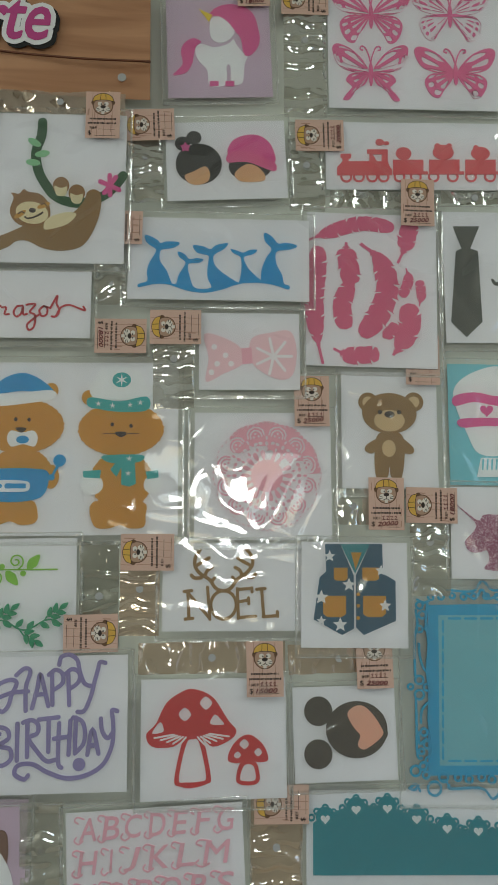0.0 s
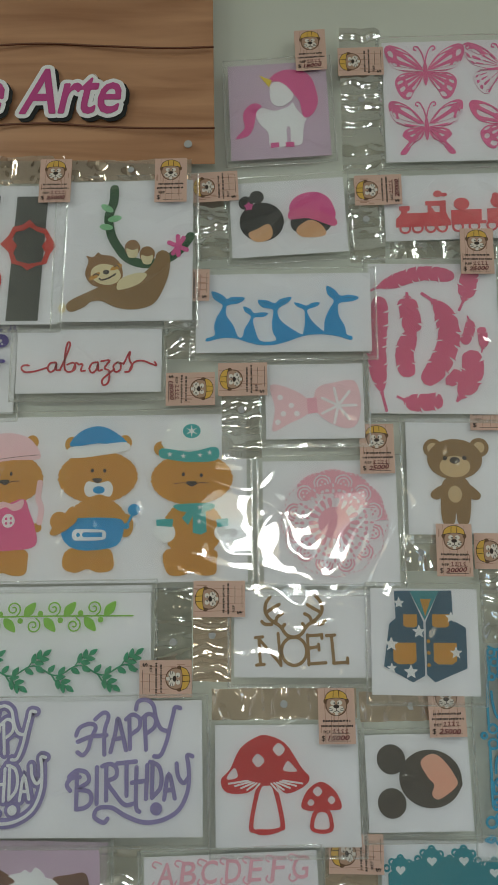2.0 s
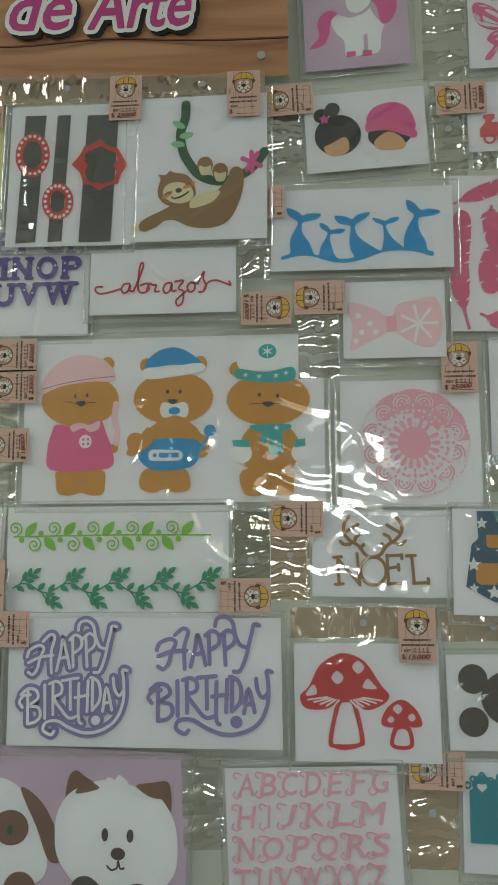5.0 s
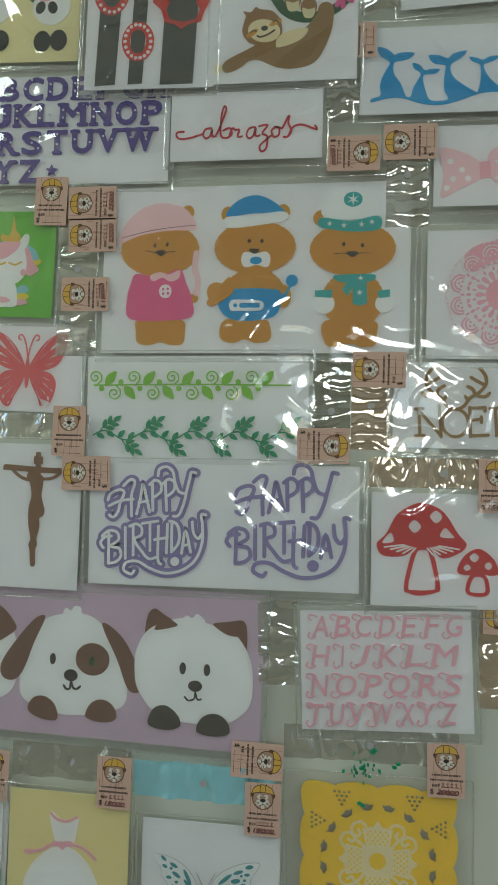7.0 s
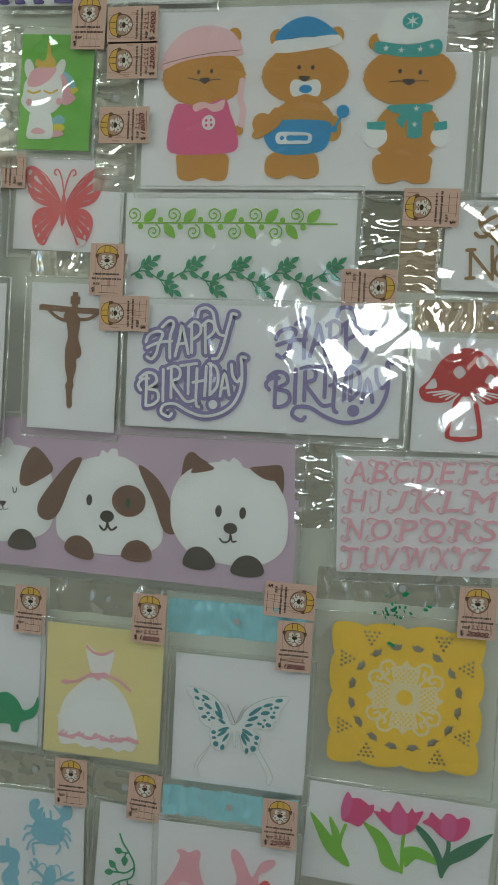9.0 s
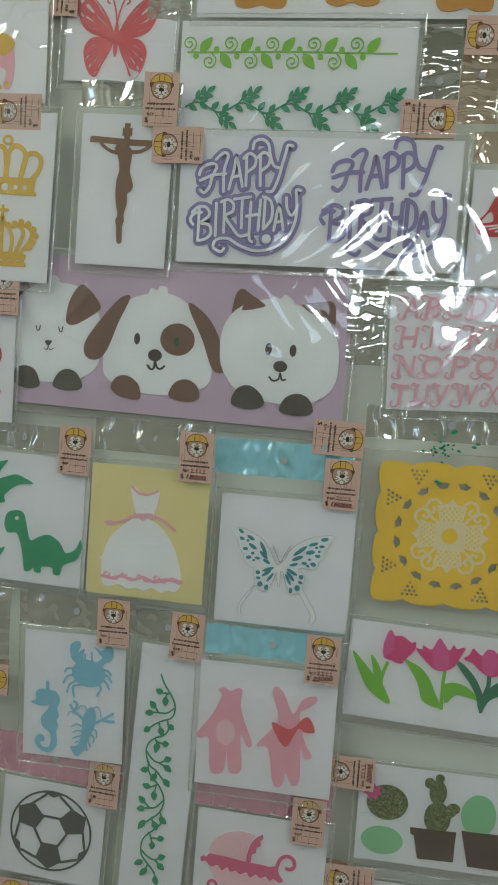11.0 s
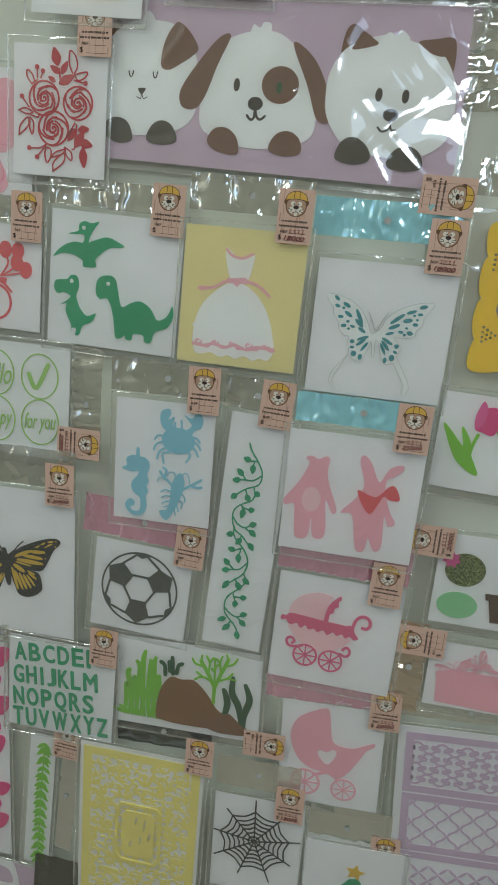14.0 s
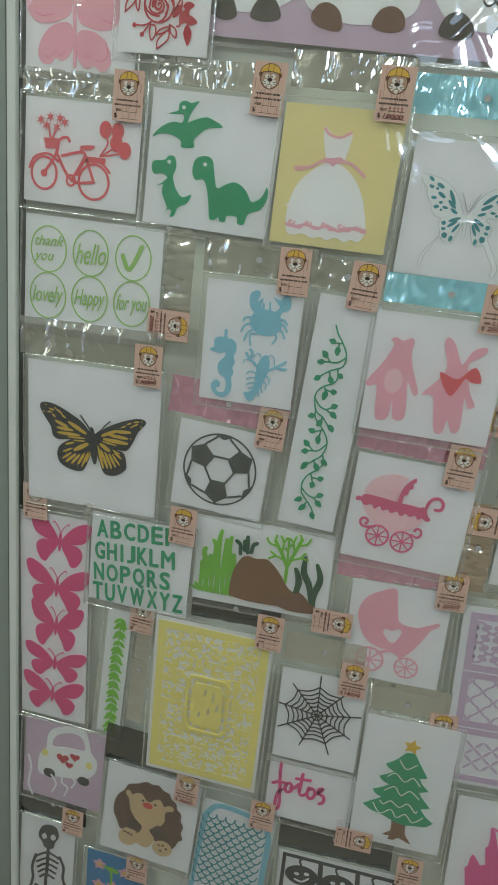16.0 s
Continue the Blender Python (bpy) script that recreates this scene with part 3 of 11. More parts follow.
def square_doily(p, x, z, w, h, mat, second):
    """Square doily with a wavy rim, half-moon and dotted piercings, and a pale scrolled cross in the middle."""
    rim = []
    for i in range(240):
        a = 2 * math.pi * i / 240
        c, s = math.cos(a), math.sin(a)
        k = (abs(c) ** 14 + abs(s) ** 14) ** (-1 / 14) * (0.93 + 0.065 * abs(math.sin(6 * a)) ** 0.6)
        rim.append((x + w / 2 * k * c, z + h / 2 * k * s))
    loops = [rim]
    for i in range(16):
        a = 2 * math.pi * (i + 0.5) / 16
        loops.append(turned([(-1, -0.35), (-0.55, -0.25), (0, -0.6), (0.55, -0.25), (1, -0.35), (0.45, 0.55), (-0.45, 0.55)], x + w / 2 * 0.70 * math.cos(a), z + h / 2 * 0.70 * math.sin(a), math.degrees(a) + 90, w * 0.046, w * 0.040))
    for turn in (0, 90, 180, 270):
        for off in (-0.46, 0.46):
            for row in range(4):
                for col in range(4 - row):
                    u, v = off + (col - (3 - row) / 2) * 0.062, 0.86 - row * 0.055
                    loops.append(ring_points(*turned([(u, v)], x, z, turn, w / 2, h / 2)[0], w * 0.0095, w * 0.0095, 0, 7))
    piece(p, "doily", mat, loops)
    # scrolled cross: a square with a sunburst, four meshed arms and curls in the corners
    core = [[(x + w * u, z + h * v) for u, v in ((-0.10, -0.10), (0.10, -0.10), (0.10, 0.10), (-0.10, 0.10))]]
    core.append([(x + w * 0.058 * (1 if i % 2 else 0.82) * math.cos(math.pi * i / 15), z + w * 0.058 * (1 if i % 2 else 0.82) * math.sin(math.pi * i / 15)) for i in range(30)])
    piece(p, "hub", second, core)
    for turn in (0, 90, 180, 270):
        arm = [turned([(0.09, -0.075), (0.20, -0.10), (0.215, -0.03), (0.255, 0), (0.215, 0.03), (0.20, 0.10), (0.09, 0.075)], x, z, turn, w, h)]
        for i in range(5):
            for j in range(4 + i % 2):
                arm.append(turned(ring_points(0.108 + 0.019 * i, (j - (3 + i % 2) / 2) * 0.033, 0.0075, 0.0075, 0, 6), x, z, turn, w, h))
        piece(p, "meshed_arm", second, arm)
        curl = [(0.075, 0.215), (0.11, 0.24), (0.155, 0.225), (0.168, 0.18), (0.138, 0.148), (0.112, 0.165), (0.126, 0.188)]
        curls = [turned(q, x, z, turn, w, h) for q in (curl, [(v, u) for u, v in curl], [(0.09, 0.09), (0.12, 0.13), (0.165, 0.165)])]
        ribbon(p, "scroll", second, w * 0.019, curls)


def football(p, x, z, r):
    oval(p, "rim", "charcoal", x, z, r, r, ring=r * 0.045)
    spots, lines = [], []
    for i in range(3):
        a = radians(90 + 120 * i + 60)
        cx, cz = x + 0.62 * r * math.cos(a), z + 0.62 * r * math.sin(a)
        spots.append([(cx + 0.34 * r * math.cos(a + 2 * math.pi * k / 5), cz + 0.34 * r * math.sin(a + 2 * math.pi * k / 5)) for k in range(5)])
    for i in range(3):
        a = radians(90 + 120 * i)
        cap = [(x + 0.985 * r * math.cos(a + d), z + 0.985 * r * math.sin(a + d)) for d in (-0.27, -0.14, 0, 0.14, 0.27)]
        spots.append(cap + [(x + 0.84 * r * math.cos(a), z + 0.84 * r * math.sin(a))])
    for q in spots:
        piece(p, "patch", "charcoal", [q])
    for i in range(6):
        a, b = radians(60 * i), radians(60 + 60 * i)
        lines.append([(x + 0.40 * r * math.cos(a), z + 0.40 * r * math.sin(a)), (x + 0.40 * r * math.cos(b), z + 0.40 * r * math.sin(b))])
    for i in range(3):
        a = radians(90 + 120 * i)
        for s in (-1, 1):
            b = a + radians(36 * s)
            lines.append([(x + 0.79 * r * math.cos(b), z + 0.79 * r * math.sin(b)), (x + 0.90 * r * math.cos(a + s * 0.2), z + 0.90 * r * math.sin(a + s * 0.2))])
    ribbon(p, "stitch_line", "charcoal", r * 0.055, lines)


def wheel(p, x, z, r, mat, spokes=8):
    oval(p, "wheel", mat, x, z, r, r, ring=r * 0.16)
    ribbon(p, "spoke", mat, r * 0.11, [[(x, z), (x + 0.9 * r * math.cos(2 * math.pi * i / spokes), z + 0.9 * r * math.sin(2 * math.pi * i / spokes))] for i in range(spokes)])


def web(p, x, z, r, mat):
    n, lines = 9, []
    far = [1.0, 0.92, 1.05, 0.95, 0.9, 1.0, 0.95, 1.05, 0.92]
    for i in range(n):
        a = 2 * math.pi * i / n + 0.2
        lines.append([(x, z), (x + r * far[i] * math.cos(a), z + r * far[i] * math.sin(a))])
    for k in (0.14, 0.26, 0.38, 0.5, 0.62, 0.76):
        for i in range(n):
            a, b = 2 * math.pi * i / n + 0.2, 2 * math.pi * (i + 1) / n + 0.2
            m = (a + b) / 2
            lines.append([(x + r * k * math.cos(a), z + r * k * math.sin(a)), (x + r * k * 0.86 * math.cos(m), z + r * k * 0.86 * math.sin(m)), (x + r * k * math.cos(b), z + r * k * math.sin(b))])
    ribbon(p, "web", mat, r * 0.03, lines)


def rose(p, x, z, r, mat, turn=0.0):
    """A rose of nested crescent petals, cut as one openwork piece."""
    lines = [[(x + r * math.cos(q * math.pi / 12), z + r * math.sin(q * math.pi / 12)) for q in range(25)]]
    for size, arcs, off in ((0.98, 4, 0.2), (0.70, 3, 0.9), (0.44, 2, 0.3)):
        for i in range(arcs):
            a = radians(turn) + off + 2 * math.pi * i / arcs
            span = 2 * math.pi / arcs * 0.95
            lines.append([(x + r * size * k * math.cos(a + span * d), z + r * size * k * math.sin(a + span * d)) for k, d in ((1.0, 0.0), (0.90, 0.22), (0.76, 0.5), (0.66, 0.78), (0.64, 1.08))])
    lines.append([(x + r * (0.30 - 0.026 * q) * math.cos(q * 0.75 + turn), z + r * (0.30 - 0.026 * q) * math.sin(q * 0.75 + turn)) for q in range(11)])
    ribbon(p, "rose", mat, r * 0.115, lines)


def filigree(p, x, z, w, h, mat, seed, turn=0.0):
    """Rectangular panel pierced all over: broad rim, flowers and curled leaves, and a plain-edged plate in the middle."""
    rng = random.Random(seed)
    rim = [(-w / 2, -h / 2), (w / 2, -h / 2), (w / 2, h / 2), (-w / 2, h / 2)]
    t = w * 0.072
    piece(p, "rim", mat, [turned(rim, x, z, turn), turned([(u - math.copysign(t, u), v - math.copysign(t, v)) for u, v in rim], x, z, turn)])
    lines = []
    nx, nz = 12, 18
    for j in range(nz):
        for i in range(nx):
            cx, cz = -w / 2 + t + (i + 0.5) / nx * (w - 2 * t), -h / 2 + t + (j + 0.5) / nz * (h - 2 * t)
            if abs(cx) < w * 0.16 and abs(cz) < h * 0.17:
                continue
            a, r = rng.uniform(0, 6.28), w * 0.050 * rng.uniform(0.7, 1.15)
            if rng.random() < 0.45:
                lines.append(turned([(cx + r * k * math.cos(a + q), cz + r * k * math.sin(a + q)) for q, k in ((0, 1.1), (0.9, 0.95), (1.9, 0.8), (3.0, 0.62), (4.2, 0.4))], x, z, turn))
            else:
                # a fan of slim leaves
                for d in (-38, 0, 38):
                    piece(p, "leaf", mat, [turned(leaf_loop(cx - r * 0.6 * math.cos(a), cz - r * 0.6 * math.sin(a), r * 1.85, r * 0.62, math.degrees(a) + d), x, z, turn)], lift=0.30 + 0.02 * rng.random())
    ribbon(p, "curl", mat, w * 0.017, lines, lift=0.28)
    q = [(-0.165, -0.13), (-0.13, -0.165), (0.13, -0.165), (0.165, -0.13), (0.165, 0.13), (0.13, 0.165), (-0.13, 0.165), (-0.165, 0.13)]
    piece(p, "inner_frame", mat, [turned([(u * w * 1.22, v * h * 1.16) for u, v in q], x, z, turn), turned([(u * w * 1.08, v * h * 1.05) for u, v in q], x, z, turn)])
    plate = [turned([(u * w * 0.86, v * h * 0.88) for u, v in q], x, z, turn)]
    for k, (u, v, size) in enumerate(((-0.03, 0.06, 0.10), (0.05, 0.03, 0.13), (0.09, -0.03, 0.10), (0.02, -0.06, 0.09), (-0.07, -0.09, 0.08))):
        plate.append(turned(leaf_loop(u * w, v * h, size * w, w * 0.02, 78 + 7 * (k % 2)), x, z, turn))
    piece(p, "plate", mat, plate)


def cover_panel(p, x, z, w, h, mat, cell, rim, style):
    """A pierced cover panel: broad plain rim round curled bars, an ogee net or crossed petals."""
    loop = [(x - w / 2, z - h / 2), (x + w / 2, z - h / 2), (x + w / 2, z + h / 2), (x - w / 2, z + h / 2)]
    iw, ih = w - 2 * rim, h - 2 * rim
    piece(p, "rim", mat, [loop, [(x + (u - x) * iw / w, z + (v - z) * ih / h) for u, v in loop]])

    def inside(pts):
        return [q for q in pts if abs(q[0] - x) < iw / 2 + 0.8 and abs(q[1] - z) < ih / 2 + 0.8]
    lines = []
    nx, nz = int(iw / cell) + 2, int(ih / cell) + 2
    for i in range(-nx, nx):
        for j in range(-nz, nz):
            cx, cz = x + (i + 0.5 * (j % 2)) * cell, z + j * cell * 0.5
            for sx in (-1, 1):
                for sz in (-1, 1):
                    if style == "ogee":
                        pts = [(0, 0.5), (0.06, 0.44), (0.10, 0.34), (0.20, 0.28), (0.30, 0.22), (0.40, 0.10), (0.44, 0.04), (0.5, 0)]
                    elif style == "curls":
                        pts = [(0.5, 0), (0.36, 0.05), (0.25, 0.18), (0.26, 0.32), (0.36, 0.36), (0.40, 0.27), (0.34, 0.22)]
                    else:
                        pts = []
                    pts = inside([(cx + sx * u * cell, cz + sz * v * cell) for u, v in pts])
                    if len(pts) > 2:
                        lines.append(pts)
            if style == "petals" and len(inside([(cx, cz)])):
                for s in (45, -45):
                    petal = turned([(-0.36, 0), (-0.15, 0.075), (0.15, 0.075), (0.36, 0), (0.15, -0.075), (-0.15, -0.075)], cx + cell * 0.25 * (1 if s > 0 else -1), cz + cell * 0.25, s, cell, cell)
                    if len(inside(petal)) == 6:
                        piece(p, "petal", mat, [petal])
    if lines:
        ribbon(p, "net", mat, cell * (0.075 if style == "ogee" else 0.10), lines)


PACK_NO = [0]


def sheet(w, h, cell, x0, z0, depth, fold, seed, tilt=0.0, crimp=0.0):
    """A sheet of clear plastic with folds and creases, in mm."""
    nx, nz = max(6, int(w / cell)), max(4, int(h / cell))
    bm = bmesh.new()
    grid = []
    for j in range(nz + 1):
        row = []
        for i in range(nx + 1):
            u, v = i / nx, j / nz
            x, z = x0 + w * u, z0 + h * v
            q = Vector((x * 0.022, z * 0.022, seed * 7.3))
            big = noise.noise(q)
            pillow = math.sin(math.pi * u) ** 0.5 * math.sin(math.pi * v) ** 0.5
            # long sharp creases that wander over the sheet, more of them near the rim
            c, k = math.cos(seed * 1.3), math.sin(seed * 1.3)
            along, over = x * c + z * k, z * c - x * k
            bend = Vector((along * 0.006 + 0.5 * big, over * 0.021 + 0.7 * big, seed * 2.1 + 5))
            sharp = max(0.0, 1 - 6 * abs(noise.noise(bend)))
            bend = Vector((over * 0.007 + 0.4 * big, along * 0.034 - 0.6 * big, seed * 1.1 + 2))
            sharp += 0.55 * max(0.0, 1 - 7 * abs(noise.noise(bend)))
            rim = 1 - min(1.0, min(u, 1 - u) * w / 30, min(v, 1 - v) * h / 30)
            y = depth + fold * (1.15 * big + 0.80 * sharp + 0.45 * rim * noise.noise(q * 2.6)) * (0.5 + 0.5 * pillow) + 0.35 * pillow
            if crimp:
                a, b = (x, z) if w > h else (z, x)
                a += 5.0 * noise.noise(Vector((a * 0.06, b * 0.07, seed)))
                y = depth + crimp * (1.15 * noise.noise(Vector((a * 0.085, b * 0.018, seed * 3.3))) + 0.55 * abs(noise.noise(Vector((a * 0.17, b * 0.035, seed * 1.7)))) + 0.25 * noise.noise(Vector((a * 0.05, b * 0.11, seed + 3))))
                y = depth + 1.75 * math.sin((y - depth) / 1.75)
            row.append(bm.verts.new((x / 1000, -max(y, depth - (2.0 if crimp else 0.8)) / 1000, z / 1000)))
        grid.append(row)
    for j in range(nz):
        for i in range(nx):
            f = bm.faces.new((grid[j][i], grid[j][i + 1], grid[j + 1][i + 1], grid[j + 1][i]))
            f.smooth = True
    return bm


def pack(name, label, x, z, w, h, turn, level, card="card_white", bag=True):
    """A card in a clear bag, hung on the board; its cut-outs are added in mm from the card's middle."""
    PACK_NO[0] += 1
    k = PACK_NO[0]
    ob = new("craft_pack")
    ob.matrix_world = pose(x, -level * STEP - 0.00003 * k, z, 0, -turn, 0)
    tagged(ob, label, "craft pack", "die-cut packs on the display board")
    p = {"ob": ob, "n": 0, "w": w, "h": h, "k": k}
    if card != "none":
        bm = bmesh.new()
        box(bm, -w / 2000, -0.0001, -h / 2000, w / 2000, 0.0005, h / 2000)
        part("card", bm, card, ob)
    if bag:
        m = 5.0
        film_ob = part("bag", sheet(w + 2 * m, h + 2 * m + 3, 2.4, -w / 2 - m, -h / 2 - m - 3, 1.9, 1.35, k), "bag_film", ob, "clear glossy plastic bag")
        film_ob.visible_shadow = False
        # welded seam along the rim
        bm = bmesh.new()
        for a, b, c, d in ((-w / 2 - m, -h / 2 - m - 3, w / 2 + m, -h / 2 - m), (-w / 2 - m, -h / 2 - m, -w / 2 - m + 1.6, h / 2 + m), (w / 2 + m - 1.6, -h / 2 - m, w / 2 + m, h / 2 + m)):
            along = (c - a) > (d - b)
            n = int(max(c - a, d - b) / 2.2)
            for i in range(n):
                g0, g1 = i / n, (i + 0.8) / n
                q = (a + (c - a) * g0, b, a + (c - a) * g1, d) if along else (a, b + (d - b) * g0, c, b + (d - b) * g1)
                slab(bm, [[(q[0], q[1]), (q[2], q[1]), (q[2], q[3]), (q[0], q[3])]], 2.1 + 0.25 * noise.noise(Vector((i * 1.7, k, 0))), 1.6)
        seam = part("seam", bm, "seal_film", ob, "crimped welded seam")
        seam.visible_shadow = False
        # rolled hem all round, uneven like heat-cut film
        bm = bmesh.new()
        x0, x1, z0, z1 = -w / 2 - m, w / 2 + m, -h / 2 - m - 3, h / 2 + m
        for side, (a, b) in enumerate((((x0, z0), (x1, z0)), ((x1, z0), (x1, z1)), ((x1, z1), (x0, z1)), ((x0, z1), (x0, z0)))):
            n = max(4, int(math.hypot(b[0] - a[0], b[1] - a[1]) / 4.5))
            rows = []
            for i in range(n + 1):
                x, z = a[0] + (b[0] - a[0]) * i / n, a[1] + (b[1] - a[1]) * i / n
                lift = 1.7 + 0.9 * noise.noise(Vector((x * 0.05, z * 0.05, k * 1.9)))
                r = 0.75 + 0.45 * noise.noise(Vector((x * 0.11, z * 0.11, k * 0.7 + side)))
                out = ((0, -1), (1, 0), (0, 1), (-1, 0))[side]
                rows.append([bm.verts.new(((x + out[0] * r * math.cos(q)) / 1000, -(lift + r * math.sin(q)) / 1000, (z + out[1] * r * math.cos(q)) / 1000)) for q in (0.0, 0.79, 1.57, 2.36, 3.14)])
            for p0, p1 in zip(rows, rows[1:]):
                for c in range(4):
                    bm.faces.new((p0[c], p1[c], p1[c + 1], p0[c + 1])).smooth = True
        bmesh.ops.recalc_face_normals(bm, faces=bm.faces)
        part("hem", bm, "hem_film", ob, "rolled clear plastic edge").visible_shadow = False
    return p


def flap(p, x0, z0, x1, z1, tint="clear", depth=1.2):
    """The empty end of the bag with its crinkles and hanging hole."""
    film_ob = part("bag_flap", sheet(x1 - x0, z1 - z0, 1.8, x0, z0, depth, 0.8, p["k"] + 0.37, crimp=5.2 if depth > 0 else 1.5), "flap_" + tint, p["ob"], "crinkled plastic bag end")
    film_ob.visible_shadow = False
    bm = bmesh.new()
    cx, cz = (x0 + x1) / 2, (z0 + z1) / 2
    slab(bm, [ring_points(cx, cz, 3.2, 3.2, 0, 20)], depth + 1.4, depth + 1.0)
    part("hanging_hole", bm, "grey", p["ob"])


def sticker(p, x, z, turn, price=""):
    """Price sticker: kraft-pink paper with a round emblem, printed lines and a handwritten price."""
    w, h = 31.5, 46.0
    c, s = math.cos(radians(turn)), math.sin(radians(turn))
    rng = random.Random(int(abs(x) * 31 + abs(z) * 17 + p["k"]))

    def at(u, v):
        return x + u * c - v * s, z + u * s + v * c

    def patch(bm, u0, v0, u1, v1, f):
        slab(bm, [[at(u0, v0), at(u1, v0), at(u1, v1), at(u0, v1)]], f, f - 0.05)

    def disc(bm, u, v, ru, rv, f, n=20):
        slab(bm, [[at(*q) for q in ring_points(u, v, ru, rv, 0, n)]], f, f - 0.05)

    f = 3.1
    bm = bmesh.new()
    patch(bm, -w / 2, -h / 2, w / 2, h / 2, f)
    base = part("price_sticker", bm, "label_pink", p["ob"], "kraft pink paper price sticker")
    # printed plank lines
    bm = bmesh.new()
    for u in (-10.5, -4.2, 2.1, 8.6):
        u += rng.uniform(-0.8, 0.8)
        ribbon_into(bm, [at(u + 0.3 * math.sin(v * 0.2 + u), v) for v in range(-22, 23, 4)], rng.uniform(0.3, 0.55), f + 0.03, f)
    for q in range(6):
        u, v = rng.uniform(-14, 13), rng.uniform(-21, 12)
        ribbon_into(bm, [at(u, v), at(u + 0.3, v + rng.uniform(4, 9))], 0.9, f + 0.028, f)
    part("plank_print", bm, "label_line", base)["kind"] = "stuff"
    # beaver's head with a hard hat
    bm = bmesh.new()
    disc(bm, 0, 9.0, 9.4, 9.2, f + 0.05, 28)
    for e in (-8.4, 8.4):
        disc(bm, e, 12.2, 2.6, 2.6, f + 0.045, 12)
    part("emblem", bm, "emblem_brown", base)
    bm = bmesh.new()
    disc(bm, 0, 9.0, 8.5, 8.3, f + 0.075, 28)
    part("emblem_face", bm, "beaver_tan", base)
    bm = bmesh.new()
    for e in (-2.9, 2.9):
        disc(bm, e, 5.6, 3.5, 3.0, f + 0.10, 16)
        disc(bm, e, 10.9, 2.2, 2.0, f + 0.10, 14)
    patch(bm, -1.4, 0.6, 1.4, 3.4, f + 0.095)
    part("emblem_light", bm, "emblem_light", base)
    bm = bmesh.new()
    slab(bm, [[at(*q) for q in curve_points([(-9.8, 13.2), (-8.2, 18), (-3, 21), (3, 21), (8.2, 18), (9.8, 13.2), (5, 14.4), (0, 14.8), (-5, 14.4)])]], f + 0.12, f)
    part("emblem_cap", bm, "hat_yellow", base)
    bm = bmesh.new()
    disc(bm, 0, 7.9, 2.5, 1.6, f + 0.14, 14)
    for e in (-1.7, 1.7):
        disc(bm, e, 10.6, 0.7, 0.8, f + 0.14, 8)
    for line in ([(-9.8, 13.2), (-5, 14.4), (0, 14.8), (5, 14.4), (9.8, 13.2)], [(-9.8, 13.2), (-8.2, 18), (-3, 21), (3, 21), (8.2, 18), (9.8, 13.2)], [(-2.6, 14.8), (-2.2, 20.6)], [(2.6, 14.8), (2.2, 20.6)], [(0, 7.5), (0, 4.6), (-3, 3.0)], [(0, 4.6), (3, 3.0)], [(-6.4, 6.6), (-3.4, 5.6)], [(6.4, 6.6), (3.4, 5.6)], [(-6.2, 4.2), (-3.4, 4.8)], [(6.2, 4.2), (3.4, 4.8)]):
        ribbon_into(bm, [at(*q) for q in curve_points(line, False, 3)], 0.5, f + 0.16, f)
    for v, first, last, hh in ((-4.0, -12.0, 11.5, 1.9), (-8.2, -13.4, 13.0, 1.9)):
        while first < last:
            q = rng.uniform(0.7, 1.25)
            patch(bm, first, v - hh / 2 * rng.uniform(0.7, 1), first + q, v + hh / 2 * rng.uniform(0.75, 1), f + 0.05)
            first += q + (0.3 if rng.random() < 0.85 else 0.9)
    patch(bm, -4.4, -14.3, 11, -13.95, f + 0.05)
    patch(bm, -7.5, -20.6, 12, -20.25, f + 0.05)
    part("print", bm, "ink", base)["kind"] = "stuff"
    a, b = at(-11.6, -14.0)
    words(p, "REF", "ink", a, b, 6.2, 2.2, turn, lift=f + 0.08, name="price", parent=base)
    a, b = at(-13.4, -20.6)
    words(p, "$", "ink", a, b, 3.0, 4.8, turn, lift=f + 0.08, name="price", parent=base)
    if price:
        a, b = at(-8.0, -19.8)
        words(p, price[1:], "pen", a, b, 18.5, 3.7, turn + rng.uniform(-3, 5), shear=0.25, bold=0.1, lift=f + 0.08, name="price", parent=base)
        bm = bmesh.new()
        for q in range(4):
            u = -3.6 + 3.6 * q
            ribbon_into(bm, [at(*e) for e in curve_points([(u, -11.6 + rng.uniform(-0.5, 0.5)), (u + 1.6, -10.8), (u + 1.2, -12.4), (u + rng.uniform(0, 1), -13.8), (u + 2.2, -13.6)], False, 3)], 0.5, f + 0.1, f)
        part("handwriting", bm, "pen", base)


paper("emblem_brown", (0.16, 0.085, 0.05)); paper("emblem_light", (0.74, 0.68, 0.62))

# ---------------------------------------------------------------- the room
def room_box(name, label, mat, *b, cat="wall"):
    bm = bmesh.new()
    box(bm, *b)
    bmesh.ops.recalc_face_normals(bm, faces=bm.faces)
    me = bpy.data.meshes.new(name)
    bm.to_mesh(me); bm.free()
    me.materials.append(MATS[mat])
    return tagged(new(name, me), label, cat, kind="structure")


